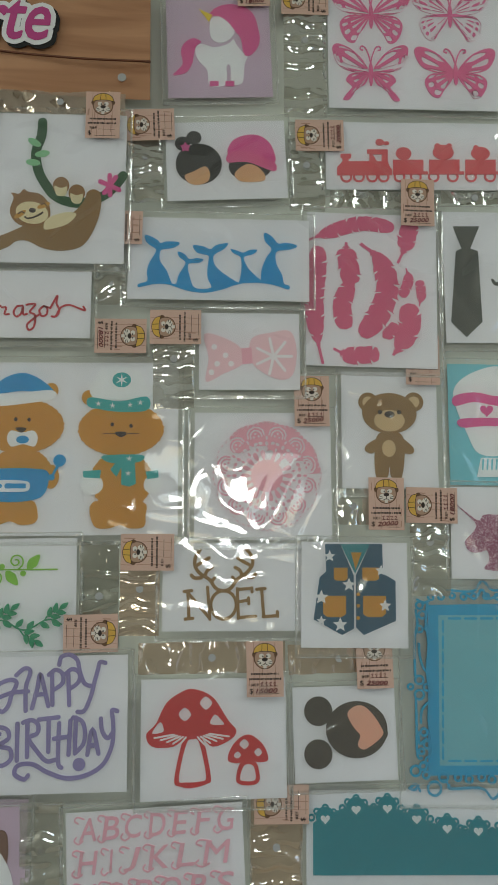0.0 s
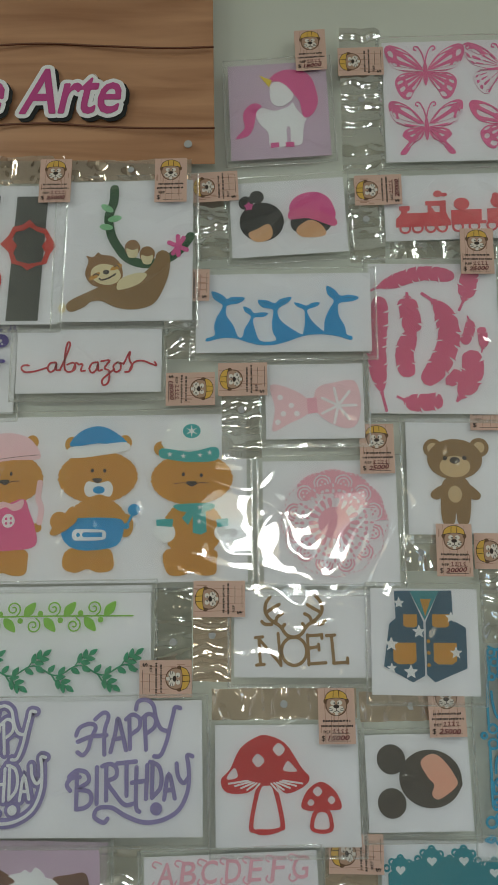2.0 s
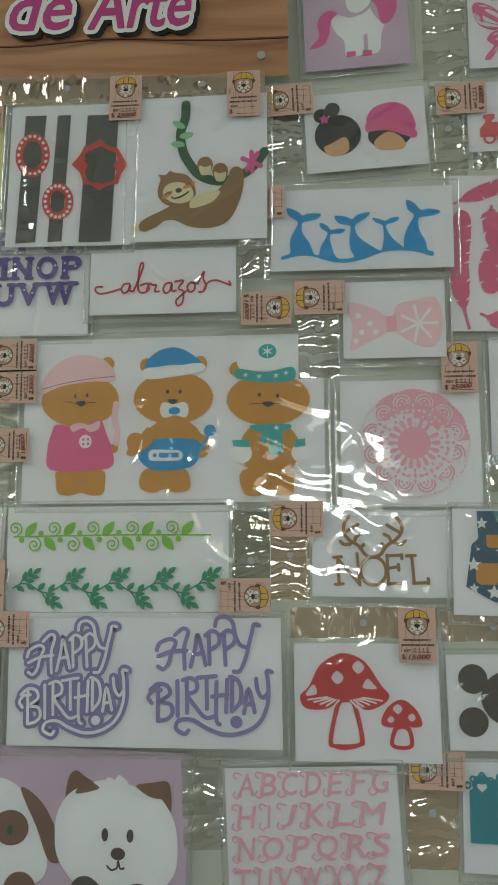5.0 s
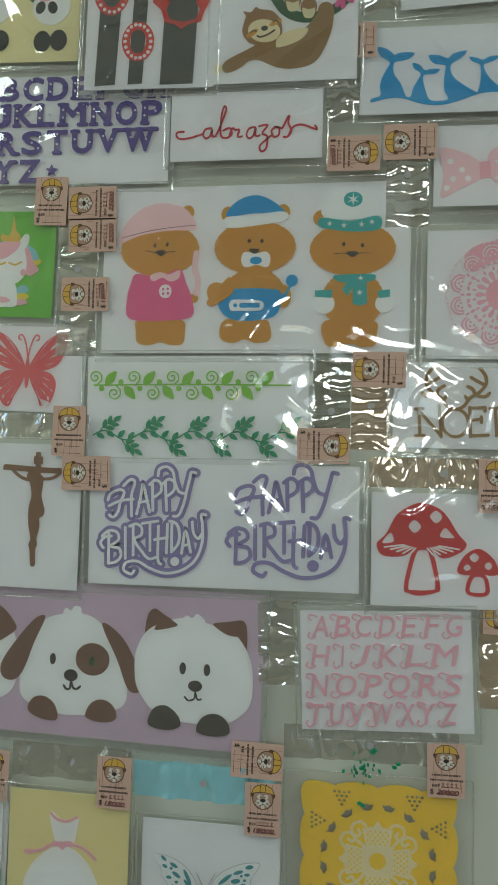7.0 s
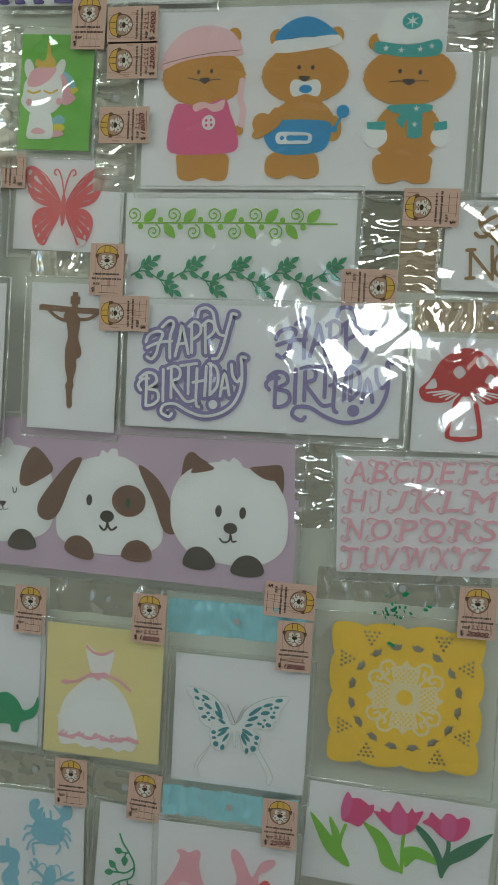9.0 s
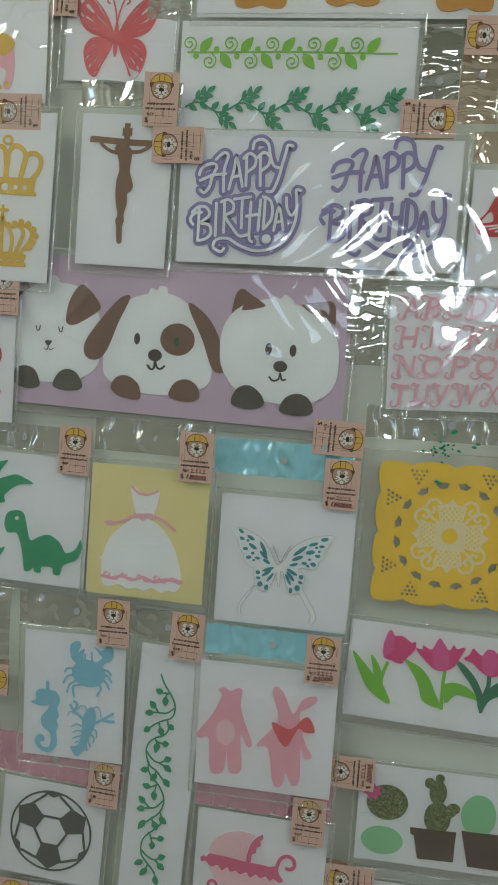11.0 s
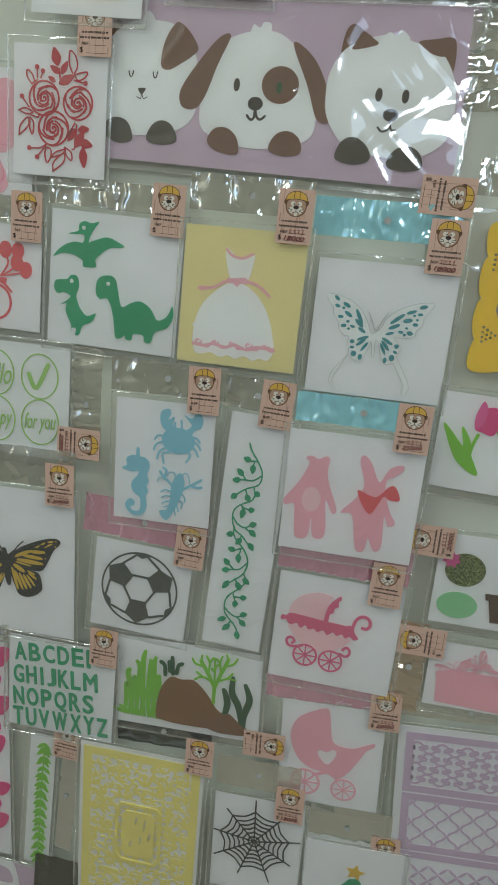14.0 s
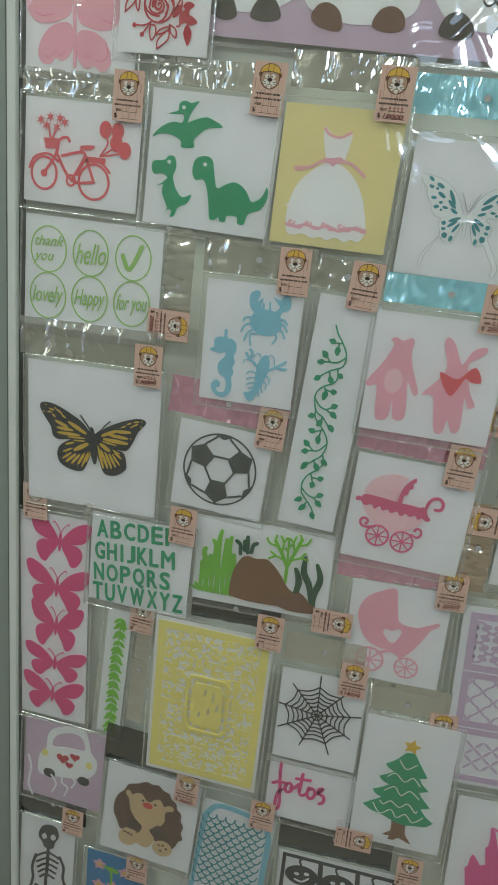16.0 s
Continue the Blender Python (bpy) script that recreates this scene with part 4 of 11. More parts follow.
room_box("floor", "pale glazed shop floor tiles", "floor_tile", -2.7, -1.9, -0.12, 2.7, 0.3, -0.02, cat="floor")
room_box("ceiling", "plain white shop ceiling", "ceiling_paint", -2.7, -1.9, 2.82, 2.7, 0.3, 2.95, cat="ceiling")
room_box("wall_north", "plain wall behind the display board", "wall_paint", -2.6, 0.03, -0.02, 2.6, 0.3, 2.82)
# unseen side walls, opened to give the bag ends bright sky to reflect
for nm, x0, x1 in (("wall_west", -2.7, -2.6), ("wall_east", 2.6, 2.7)):
    room_box(nm, "plain unseen wall with an opening added for reflections", "wall_paint", x0, -1.9, -0.02, x1, 0.3, 0.5)
    room_box(nm, "plain unseen wall with an opening added for reflections", "wall_paint", x0, -1.9, 2.4, x1, 0.3, 2.82)
    room_box(nm, "plain unseen wall with an opening added for reflections", "wall_paint", x0, -1.9, 0.5, x1, -1.45, 2.4)
    room_box(nm, "plain unseen wall with an opening added for reflections", "wall_paint", x0, -0.6, 0.5, x1, 0.3, 2.4)
# opposite wall: piers between tall openings, unseen and added for the film to reflect
for x0, x1 in ((-2.25, -0.22), (0.36, 1.30), (1.70, 2.6)):
    room_box("wall_south", "plain unseen wall pier between added openings", "wall_paint", x0, -1.9, 0.5, x1, -1.77, 2.4)
room_box("wall_south", "plain unseen low wall under the added openings", "wall_paint", -2.6, -1.9, -0.02, 2.6, -1.77, 0.5)
room_box("wall_south", "plain unseen wall above the added openings", "wall_paint", -2.6, -1.9, 2.4, 2.6, -1.77, 2.82)
room_box("wall_south", "plain wall above the middle window", "wall_paint", -0.22, -1.9, 1.80, 0.36, -1.77, 2.4)
room_box("wall_south", "plain wall below the middle window", "wall_paint", -0.22, -1.9, 0.5, 0.36, -1.77, 1.52)
room_box("ground", "pale pavement outside the shop", "wall_paint", -60, -90, -0.2, 60, -1.9, -0.1, cat="ground")
room_box("display_board", "pale grey smooth display board", "board_grey", -0.66, 0.0035, 0.0, 0.75, 0.03, 2.35, cat="board")

# frame of the board: white profile, dark gasket, outer channel with shade in its grey
post = new("board_frame")
post.matrix_world = pose(-0.6265, 0, 0, 0, -0.63, 0)
tagged(post, "white metal frame along the display board", "frame", kind="structure")
for nm, mt, a, b, y0, y1 in (("gasket", "rubber", 0.0, 0.003, -0.006, 0.03), ("profile", "frame_white", -0.0105, 0.0, -0.011, 0.03), ("inner_gasket", "rubber", -0.0125, -0.0105, -0.006, 0.03), ("channel", "channel_shade", -0.034, -0.0125, -0.008, 0.03), ("outer_gasket", "rubber", -0.0365, -0.034, -0.003, 0.03), ("outer_profile", "frame_white", -0.12, -0.0365, -0.014, 0.03)):
    bm = bmesh.new()
    box(bm, a, y0, 0.0, b, y1, 2.35)
    bmesh.ops.recalc_face_normals(bm, faces=bm.faces)
    bmesh.ops.bevel(bm, geom=list(bm.edges), offset=0.0008, segments=2, affect='EDGES')
    part(nm, bm, mt, post)

# ---------------------------------------------------------------- packs on the board

p = pack('unicorn_pack', 'lilac card with a white unicorn cut-out in a clear bag', 0.0278, 2.0370, 100, 105, 1.7, 1, card='card_lilac')
cut(p, 'tail', 'hot_pink', [(-45, -28.8), (-35.5, -17.8), (-36.8, -4.9), (-32.8, 4.5), (-24.5, 9.2), (-17, 5.6), (-22, 0.9), (-24.5, -8.5), (-26.3, -17.3), (-32.5, -26.6)])
cut(p, 'body', 'white', [(-23.2, -2.7), (-16.6, 3.2), (-4.7, -0.5), (9, 3), (14.1, 7.7), (17.1, 1.7), (23.4, -7.2), (28.2, -8.4), (24, -19), (21.2, -37.7), (10.9, -38.2), (10.4, -20.6), (6.6, -20.6), (5.4, -39.3), (-10.2, -39.7), (-11.9, -24.5), (-19.8, -14.5)])
cut(p, 'head', 'white', [(-7.1, 28.1), (-1.5, 31.6), (10, 31.6), (15.7, 22.5), (13.7, 11.2), (3.6, 4.2), (-5.6, 7.2), (-8.5, 16.8)])
cut(p, 'mane', 'hot_pink', [(-9.1, 32.9), (-1.8, 41.2), (10.4, 44.8), (25.2, 42.3), (34.2, 34.4), (38.1, 21.8), (39.7, 6.3), (34.3, -5.5), (26, -10.2), (23, -3.1), (21.2, 8.8), (15.5, 17.2), (9.8, 25.6), (0.7, 32.2)])
cut(p, 'horn', 'yellow', [(-18.2, 40.1), (-5.3, 33.5), (-8.8, 26.3)], smooth=False)
cut(p, 'hoof', 'hot_pink', [(-10.1, -35.6), (-1.5, -35.7), (-1.7, -41), (-10.3, -40.9)], smooth=False)
cut(p, 'hoof', 'hot_pink', [(5, -35.8), (13.6, -35.9), (13.5, -41.2), (4.8, -41.1)], smooth=False)
sticker(p, 35.3, 63.4, 0, '$18000')

p = pack('butterfly_pack', 'white card with four pink lacy butterfly cut-outs', 0.2265, 2.0416, 186, 133, -0.5, 1)
flap(p, -136.3, -79.4, -95, 82.8)
lace_butterfly(p, 'pink', -50.2, 32.7, 80.3, 62.7, 'fan')
lace_butterfly(p, 'pink', 28.2, 35.2, 79, 59.2, 'comb')
lace_butterfly(p, 'pink', -51.6, -28.6, 73.9, 59.6, 'tail')
lace_butterfly(p, 'pink', 31.5, -27.1, 79.5, 54.3, 'round')
sticker(p, -115.4, 43.8, 90)

p = pack('train_pack', 'white card with a coral toy train cut-out', 0.2261, 1.9273, 195, 68, 0.2, 1)
flap(p, -132.9, -56.2, -99.1, 33.9)
cut(p, 'engine', 'coral', [(-85, -9.8), (-81.6, -5.9), (-81.5, -2.5), (-83.3, -2.5), (-83.2, 1.7), (-73, 1.9), (-73.1, -2.4), (-75.7, -3.9), (-75.8, -5.9), (-55.8, -5.6), (-55.5, 2), (-57.7, 2), (-57.5, 6.3), (-37.8, 6.5), (-38.2, -5.5), (-36.3, -11.2), (-34.2, -14.3), (-34.4, -19.6), (-87.1, -20.1), (-86.8, -11.7)], holes=[[(-52.6, 1.3), (-43.8, 1.4), (-44.1, -5.5), (-48.5, -5.6)]], smooth=False)
cut(p, 'wagon', 'coral', [(-33.1, -3.9), (-3.8, -3.6), (-4.3, -15.5), (0.1, -15.5), (0, -18.5), (-33.6, -18.9)], smooth=False)
cut(p, 'wagon', 'coral', [(1.7, -3.5), (31.1, -3.2), (30.5, -15.2), (35, -15.1), (34.8, -18.2), (1.1, -18.5)], smooth=False)
cut(p, 'wagon', 'coral', [(36.7, -3.2), (66.2, -2.9), (65.5, -14.8), (70, -14.8), (69.8, -17.9), (35.9, -18.2)], smooth=False)
cut(p, 'wagon', 'coral', [(72.9, -2.8), (102.6, -2.5), (101.8, -14.5), (106.3, -14.4), (106, -17.5), (72, -17.9)], smooth=False)
oval(p, 'load', 'coral', -22.6, 2.4, 7.5, 6.4)
oval(p, 'load', 'coral', 15.7, 4, 10.2, 7.6)
oval(p, 'load', 'coral', 10.4, 10.1, 3, 3)
oval(p, 'load', 'coral', 21.9, 10.2, 3, 3)
oval(p, 'load', 'coral', 51.8, 3.2, 9.1, 6.8)
oval(p, 'load', 'coral', 47.7, 9, 2.7, 2.7)
oval(p, 'load', 'coral', -45.2, 13.7, 4.1, 3.4)
oval(p, 'load', 'coral', -39, 12.7, 3, 1.9)
oval(p, 'wheel', 'coral', -78.4, -21.6, 5.6, 5.6, ring=1.9)
oval(p, 'wheel', 'coral', -66.4, -21.4, 5.6, 5.6, ring=1.9)
oval(p, 'wheel', 'coral', -53.7, -21.3, 5.6, 5.6, ring=1.9)
oval(p, 'wheel', 'coral', -42.8, -21.2, 5.6, 5.6, ring=1.9)
oval(p, 'wheel', 'coral', -27.5, -21.1, 5.6, 5.6, ring=1.9)
oval(p, 'wheel', 'coral', -11.8, -20.9, 5.6, 5.6, ring=1.9)
oval(p, 'wheel', 'coral', 5.3, -20.8, 5.6, 5.6, ring=1.9)
oval(p, 'wheel', 'coral', 23.7, -20.6, 5.6, 5.6, ring=1.9)
oval(p, 'wheel', 'coral', 41.3, -20.5, 5.6, 5.6, ring=1.9)
oval(p, 'wheel', 'coral', 59.7, -20.3, 5.7, 5.7, ring=1.9)
oval(p, 'wheel', 'coral', 77.4, -20.1, 5.7, 5.7, ring=1.9)
oval(p, 'wheel', 'coral', 94.8, -20, 5.7, 5.7, ring=1.9)
sticker(p, -103.2, 18.5, 90, '$20000')

p = pack('doll_head_pack', 'white card with two black-haired doll heads', 0.0344, 1.9208, 113, 78, 2.2, 1)
flap(p, -92.3, -40.4, -59.1, 49.7)
oval(p, 'bun', 'black', -29.7, 23.3, 7.1, 6.7)
oval(p, 'bun', 'black', -40.7, 17.8, 7, 7)
oval(p, 'hair', 'black', -26.1, -3.1, 21.7, 20.3)
cut(p, 'face', 'skin', [(-39.6, -14.2), (-31.3, -10.6), (-20.4, -5.6), (-16, -12.1), (-18.2, -20.8), (-28.2, -23.9), (-36.3, -21.4)])
star(p, 'hot_pink', -38, 13.9, 5.2, 5, 0.6, 90)
oval(p, 'hair', 'black', 22.2, -7.2, 20.3, 13.2)
cut(p, 'face', 'skin', [(7.6, -12.5), (20.2, -4.3), (31.7, -9.7), (36, -20), (24.7, -22.5), (11, -20.5)])
cut(p, 'hat', 'hot_pink', [(2.1, 6.9), (5.7, 18.2), (15.1, 23.7), (27, 25.1), (37.5, 20.8), (44, 11.6), (45.4, -3.3), (23.3, 4.1)])
cut(p, 'brim', 'pink', [(1.2, -2.2), (3.7, 8), (23.4, 6.9), (45.4, -3.8), (43.9, -12.3), (20.3, -2.6)])
sticker(p, -70.4, 35.9, 90)

p = pack('sloth_pack', 'white card with a brown sloth hanging on a vine', -0.1235, 1.8876, 130, 144, -0.5, 3)
flap(p, -56.2, 72, 63, 94, tint='warm_reflect')
ribbon(p, 'vine_stem', 'vine', 8.7, [[(-12.6, 63.8), (-13.1, 50.2), (-17.5, 34), (-14.5, 15.6), (-6.6, 1.1), (1.1, -8), (12.6, -13.5), (25.9, -14.4), (42.9, -8.6), (54.3, 1), (62.6, 12.7)]])
oval(p, 'leaf', 'mint', -19.2, 43.5, 6.8, 3.2, turn=-30)
oval(p, 'leaf', 'mint', -11.7, 32.5, 6.8, 3.2, turn=12)
oval(p, 'leaf', 'mint', -19.7, 23.9, 6.7, 3.2, turn=-8)
cut(p, 'body', 'wood_brown', [(-55.8, -58.9), (-53.3, -51.1), (-34.5, -41.8), (-19.4, -35.1), (-0.4, -34.2), (18.4, -23.7), (27.8, -12.1), (30.4, -4.2), (36.5, -1.2), (42.9, -6.6), (42.2, -24.5), (35.5, -43.9), (26.2, -56.2), (9.3, -60.4), (-7.6, -58.3), (-22.1, -51.6), (-32.4, -52.1), (-38, -56.7), (-50, -61.8)])
cut(p, 'head', 'brown', [(-38.8, -21.8), (-35.9, -10.7), (-38.3, -5.8), (-31.4, -6.8), (-26.9, -2.2), (-23, -4.7), (-12.2, -6.7), (-4.5, -15), (-2.4, -27), (-7.2, -33.9), (-17.4, -38.4), (-30, -36), (-36.7, -29.8)])
oval(p, 'face', 'cream', -18.8, -24.8, 14.8, 10.5, turn=-12)
cut(p, 'belly', 'cream', [(-6.1, -31.6), (3.3, -26), (14.6, -23.6), (21.1, -25.7), (14.7, -34.2), (3.4, -39), (-7.2, -40.3)])
oval(p, 'paw', 'brown', 6.4, 1.9, 7.5, 8.2)
cut(p, 'fingers', 'cream', [(0.6, 1.3), (6.4, -0.5), (12.1, 0.9), (10.7, -7.1), (6.5, -8.5), (2.3, -6.8)])
oval(p, 'paw', 'brown', 20.9, -5, 7.4, 8.2)
cut(p, 'fingers', 'cream', [(15.2, -5.6), (20.9, -7.4), (26.6, -6), (25.2, -14), (21, -15.4), (16.8, -13.7)])
oval(p, 'eye_band', 'ochre', -29.5, -26.5, 6.2, 2.3, turn=35)
oval(p, 'eye_band', 'ochre', -8.6, -17.6, 6.2, 2.3, turn=25)
oval(p, 'nose', 'ink', -18.5, -22.5, 3.1, 2.3)
ribbon(p, 'mouth', 'ink', 1.6, [[(-24.8, -29), (-22.5, -30.3), (-16.5, -28.9), (-11.2, -25.9), (-9.3, -24.4)]])
ribbon(p, 'eye', 'ink', 1.2, [[(-31, -26), (-28.4, -24.1), (-25.7, -25.4)], [(-10.5, -17.2), (-8.3, -15.6), (-6, -17.7)]])
ribbon(p, 'flower', 'hot_pink', 4.3, [[(42.1, 6.6), (59.2, -1.2)], [(45.9, -4.7), (56.2, 11)], [(50.5, 12.8), (51.2, -6.5)]])
oval(p, 'claw', 'cream', -60, -58, 3.5, 4.7)
sticker(p, 43.1, 70.5, 0)

p = pack('frame_label_pack', 'black striped white card with three red scalloped frames', -0.2484, 1.8869, 122, 143, -1.2, 3)
flap(p, -73.6, 72.4, 60.8, 102.2, tint='warm_reflect')
cut(p, 'stripe', 'charcoal', [(-46.9, 61.8), (-26.1, 61.6), (-31.2, -66.8), (-50.6, -67.8)], smooth=False)
cut(p, 'stripe', 'charcoal', [(-14.7, 61), (-1.6, 61.1), (-5.2, -66.4), (-18.9, -67.1)], smooth=False)
cut(p, 'stripe', 'charcoal', [(15.3, 59.9), (46, 59.9), (42.5, -67.7), (11.5, -68)], smooth=False)
oval(p, 'scallop_frame', 'scarlet', -38.1, 21.2, 17.1, 22.4, turn=4, ring=7.6)
oval(p, 'scallop_hole', 'card_white', -24.1, 20.6, 1.7, 1.7)
oval(p, 'scallop_hole', 'card_white', -24.6, 14, 1.7, 1.7)
oval(p, 'scallop_hole', 'card_white', -26.8, 8.3, 1.7, 1.7)
oval(p, 'scallop_hole', 'card_white', -30.3, 4.1, 1.7, 1.7)
oval(p, 'scallop_hole', 'card_white', -34.7, 2, 1.7, 1.7)
oval(p, 'scallop_hole', 'card_white', -39.6, 2.2, 1.7, 1.7)
oval(p, 'scallop_hole', 'card_white', -44.2, 4.7, 1.7, 1.7)
oval(p, 'scallop_hole', 'card_white', -48.2, 9.1, 1.7, 1.7)
oval(p, 'scallop_hole', 'card_white', -50.9, 15.1, 1.7, 1.7)
oval(p, 'scallop_hole', 'card_white', -52.1, 21.8, 1.7, 1.7)
oval(p, 'scallop_hole', 'card_white', -51.6, 28.4, 1.7, 1.7)
oval(p, 'scallop_hole', 'card_white', -49.5, 34.2, 1.7, 1.7)
oval(p, 'scallop_hole', 'card_white', -45.9, 38.4, 1.7, 1.7)
oval(p, 'scallop_hole', 'card_white', -41.5, 40.5, 1.7, 1.7)
oval(p, 'scallop_hole', 'card_white', -36.6, 40.3, 1.7, 1.7)
oval(p, 'scallop_hole', 'card_white', -31.9, 37.8, 1.7, 1.7)
oval(p, 'scallop_hole', 'card_white', -28, 33.3, 1.7, 1.7)
oval(p, 'scallop_hole', 'card_white', -25.3, 27.3, 1.7, 1.7)
oval(p, 'scallop_frame', 'scarlet', -10.7, -27.1, 15.3, 18.7, turn=4, ring=7.5)
oval(p, 'scallop_hole', 'card_white', 1.6, -27.5, 1.7, 1.7)
oval(p, 'scallop_hole', 'card_white', 1.1, -32.8, 1.7, 1.7)
oval(p, 'scallop_hole', 'card_white', -0.8, -37.5, 1.7, 1.7)
oval(p, 'scallop_hole', 'card_white', -3.9, -40.9, 1.7, 1.7)
oval(p, 'scallop_hole', 'card_white', -7.9, -42.6, 1.7, 1.7)
oval(p, 'scallop_hole', 'card_white', -12.1, -42.5, 1.7, 1.7)
oval(p, 'scallop_hole', 'card_white', -16.2, -40.5, 1.7, 1.7)
oval(p, 'scallop_hole', 'card_white', -19.6, -36.9, 1.7, 1.7)
oval(p, 'scallop_hole', 'card_white', -22, -32.1, 1.7, 1.7)
oval(p, 'scallop_hole', 'card_white', -23, -26.7, 1.7, 1.7)
oval(p, 'scallop_hole', 'card_white', -22.5, -21.3, 1.7, 1.7)
oval(p, 'scallop_hole', 'card_white', -20.6, -16.6, 1.7, 1.7)
oval(p, 'scallop_hole', 'card_white', -17.5, -13.2, 1.7, 1.7)
oval(p, 'scallop_hole', 'card_white', -13.5, -11.4, 1.7, 1.7)
oval(p, 'scallop_hole', 'card_white', -9.3, -11.6, 1.7, 1.7)
oval(p, 'scallop_hole', 'card_white', -5.2, -13.6, 1.7, 1.7)
oval(p, 'scallop_hole', 'card_white', -1.7, -17.3, 1.7, 1.7)
oval(p, 'scallop_hole', 'card_white', 0.6, -22.1, 1.7, 1.7)
cut(p, 'pointed_frame', 'scarlet', [(29.3, 35.4), (35.8, 28.3), (46.2, 25.2), (50.9, 17.5), (56.4, 7.9), (50.8, -0.1), (47.6, -10.4), (37.4, -12.7), (29.5, -17.2), (23.8, -12.6), (13.8, -9.9), (10.3, 1.5), (1.4, 10.1), (9.6, 19.2), (12.9, 27.8), (22.1, 30)], holes=[[(29.6, 27.8), (37.1, 22.9), (44.6, 20.4), (46.7, 13.9), (42.5, 7.7), (46.4, 0.8), (43.1, -8.4), (31.1, -10.6), (18.8, -7.5), (14.8, 1.3), (18.2, 8.7), (12.7, 15.3), (16.1, 22.7), (23.4, 24.3)]], smooth=False)
sticker(p, 52.9, 75, 0, '$25000')

p = pack('whale_tail_pack', 'white card with blue whale tail border cut-out', 0.0273, 1.8218, 166, 78, -0.8, 2)
cut(p, 'whale_tails', 'blue', [(-73, -25), (-65.1, -21.8), (-65.7, -13.5), (-63.7, -5), (-58.6, 4.5), (-58.3, 8.6), (-66, 14.1), (-68.4, 21.6), (-61.1, 19.9), (-55.3, 15.9), (-53.8, 14), (-48.1, 16), (-36.5, 15.1), (-41.5, 10.1), (-52.4, 8), (-54.3, 4.2), (-53.8, -2.9), (-47.5, -12.2), (-42.9, -23.3), (-38.7, -23.5), (-36.7, -15.7), (-32.8, -9.1), (-30.8, -3.2), (-36.3, 1.2), (-37.8, 6.4), (-31.3, 3.9), (-27.4, -0.5), (-20.8, 0.4), (-14.3, -0.6), (-18.6, -4.1), (-27, -4.6), (-28.5, -9), (-26.8, -16.4), (-21.8, -27.7), (-7.1, -27.4), (-10.1, -18.9), (-10.6, -9.5), (-9.6, -1), (-10.4, 3.3), (-20, 5.7), (-24.2, 12.4), (-15.6, 12.2), (-7.9, 9.4), (-2.9, 13.3), (7.9, 15.4), (4.3, 9.6), (-4.6, 3.8), (-4.5, -3.8), (1, -11.2), (15.5, -21), (18.4, -20.9), (20.4, -11.7), (20.4, -1.3), (19.2, 2.8), (13.4, 5.7), (10.5, 9.8), (17, 8.4), (22.1, 6.6), (27.9, 9.4), (34.8, 9.5), (31.9, 5.7), (23.6, 2.9), (23.3, -1.3), (28, -9.7), (37.1, -18.3), (38.5, -17.9), (39.2, -8.5), (43.3, 2), (48.2, 11), (42.4, 17.7), (41.6, 26.1), (48.9, 22.4), (54.4, 16.1), (62.4, 17), (71.9, 14.2), (66.1, 10.6), (54.8, 9.2), (51.9, 5), (53, -4.4), (57.9, -13.7), (59.7, -22.3), (64.6, -24.1), (63.5, -27.9), (52.5, -24.3), (40.7, -22.3), (26.3, -22.2), (15.5, -24.3), (4.8, -28.3), (-9.5, -31.9), (-22.1, -31.8), (-32.8, -29.4), (-45.4, -25.2), (-57.9, -24.7), (-72.1, -27.9)])
ribbon(p, 'crease', 'navy', 0.3, [[(-66.9, 20.1), (-60.6, 14.2), (-55.2, 12.1)], [(-38.7, 14), (-46.2, 12.3), (-51.2, 12.6)], [(42.4, 24.5), (47.8, 16.3), (52.9, 13.4)], [(69.7, 13.7), (62.4, 14), (56, 13.4)], [(-22.8, 11.7), (-14.6, 8.8), (-9.2, 7.8)], [(6.8, 14.6), (-1.1, 9.5), (-5.6, 7.9)], [(-36.3, 5), (-29.7, -1.7)], [(-15.7, -1), (-22.5, -2.3), (-25.8, -2.3)]])
sticker(p, -93.3, 27.4, 90)

p = pack('feather_pack', 'white card with many dusty pink feather cut-outs', 0.1686, 1.7949, 122, 147, -1.7, 1)
flap(p, -39.6, 78.6, 62.5, 95.5)
feather(p, 'dusty', 13.7, [(-62.7, 44.6), (-41.5, 53.7), (-9.6, 63.8), (21.4, 60.5)], 0.2)
feather(p, 'dusty', 16.9, [(-44.9, -71.8), (-50.2, -48.1), (-53.6, -16.1), (-51.3, 16.5), (-50.4, 40.6)], 0.2)
feather(p, 'dusty', 18.2, [(-24.0, 44.9), (-23.4, 31.2), (-18.6, 4.0)], 0.22)
feather(p, 'dusty', 16.4, [(-18.6, 8.3), (-27.5, -15.3), (-23.7, -38.8)], 0.02)
feather(p, 'dusty', 20.0, [(-10.7, 44.3), (7.4, 28.4), (14.7, 2.4), (7.2, -22.2), (-9.6, -45.3)], 0.14)
feather(p, 'dusty', 16.4, [(24.4, 26.3), (30.9, 41.4), (34.2, 55.4), (38.1, 69.5)], 0.24)
feather(p, 'dusty', 9.5, [(32.3, 21.6), (34.3, 9.6), (27.8, -6.4)], 0.2)
feather(p, 'dusty', 8.7, [(44.2, -14.5), (46.4, -3.0), (44.4, 10.5)], 0.2)
feather(p, 'dusty', 19.2, [(19.6, -61.9), (30.2, -45.6), (35.6, -30.4), (33.6, -12.1)], 0.1)
feather(p, 'dusty', 15.5, [(-35.6, -57.2), (-19.0, -63.1), (7.1, -60.7)], 0.25)
feather(p, 'dusty', 10.9, [(10.3, -45.2), (17.6, -39.6), (22.9, -31.9)], 0.05)
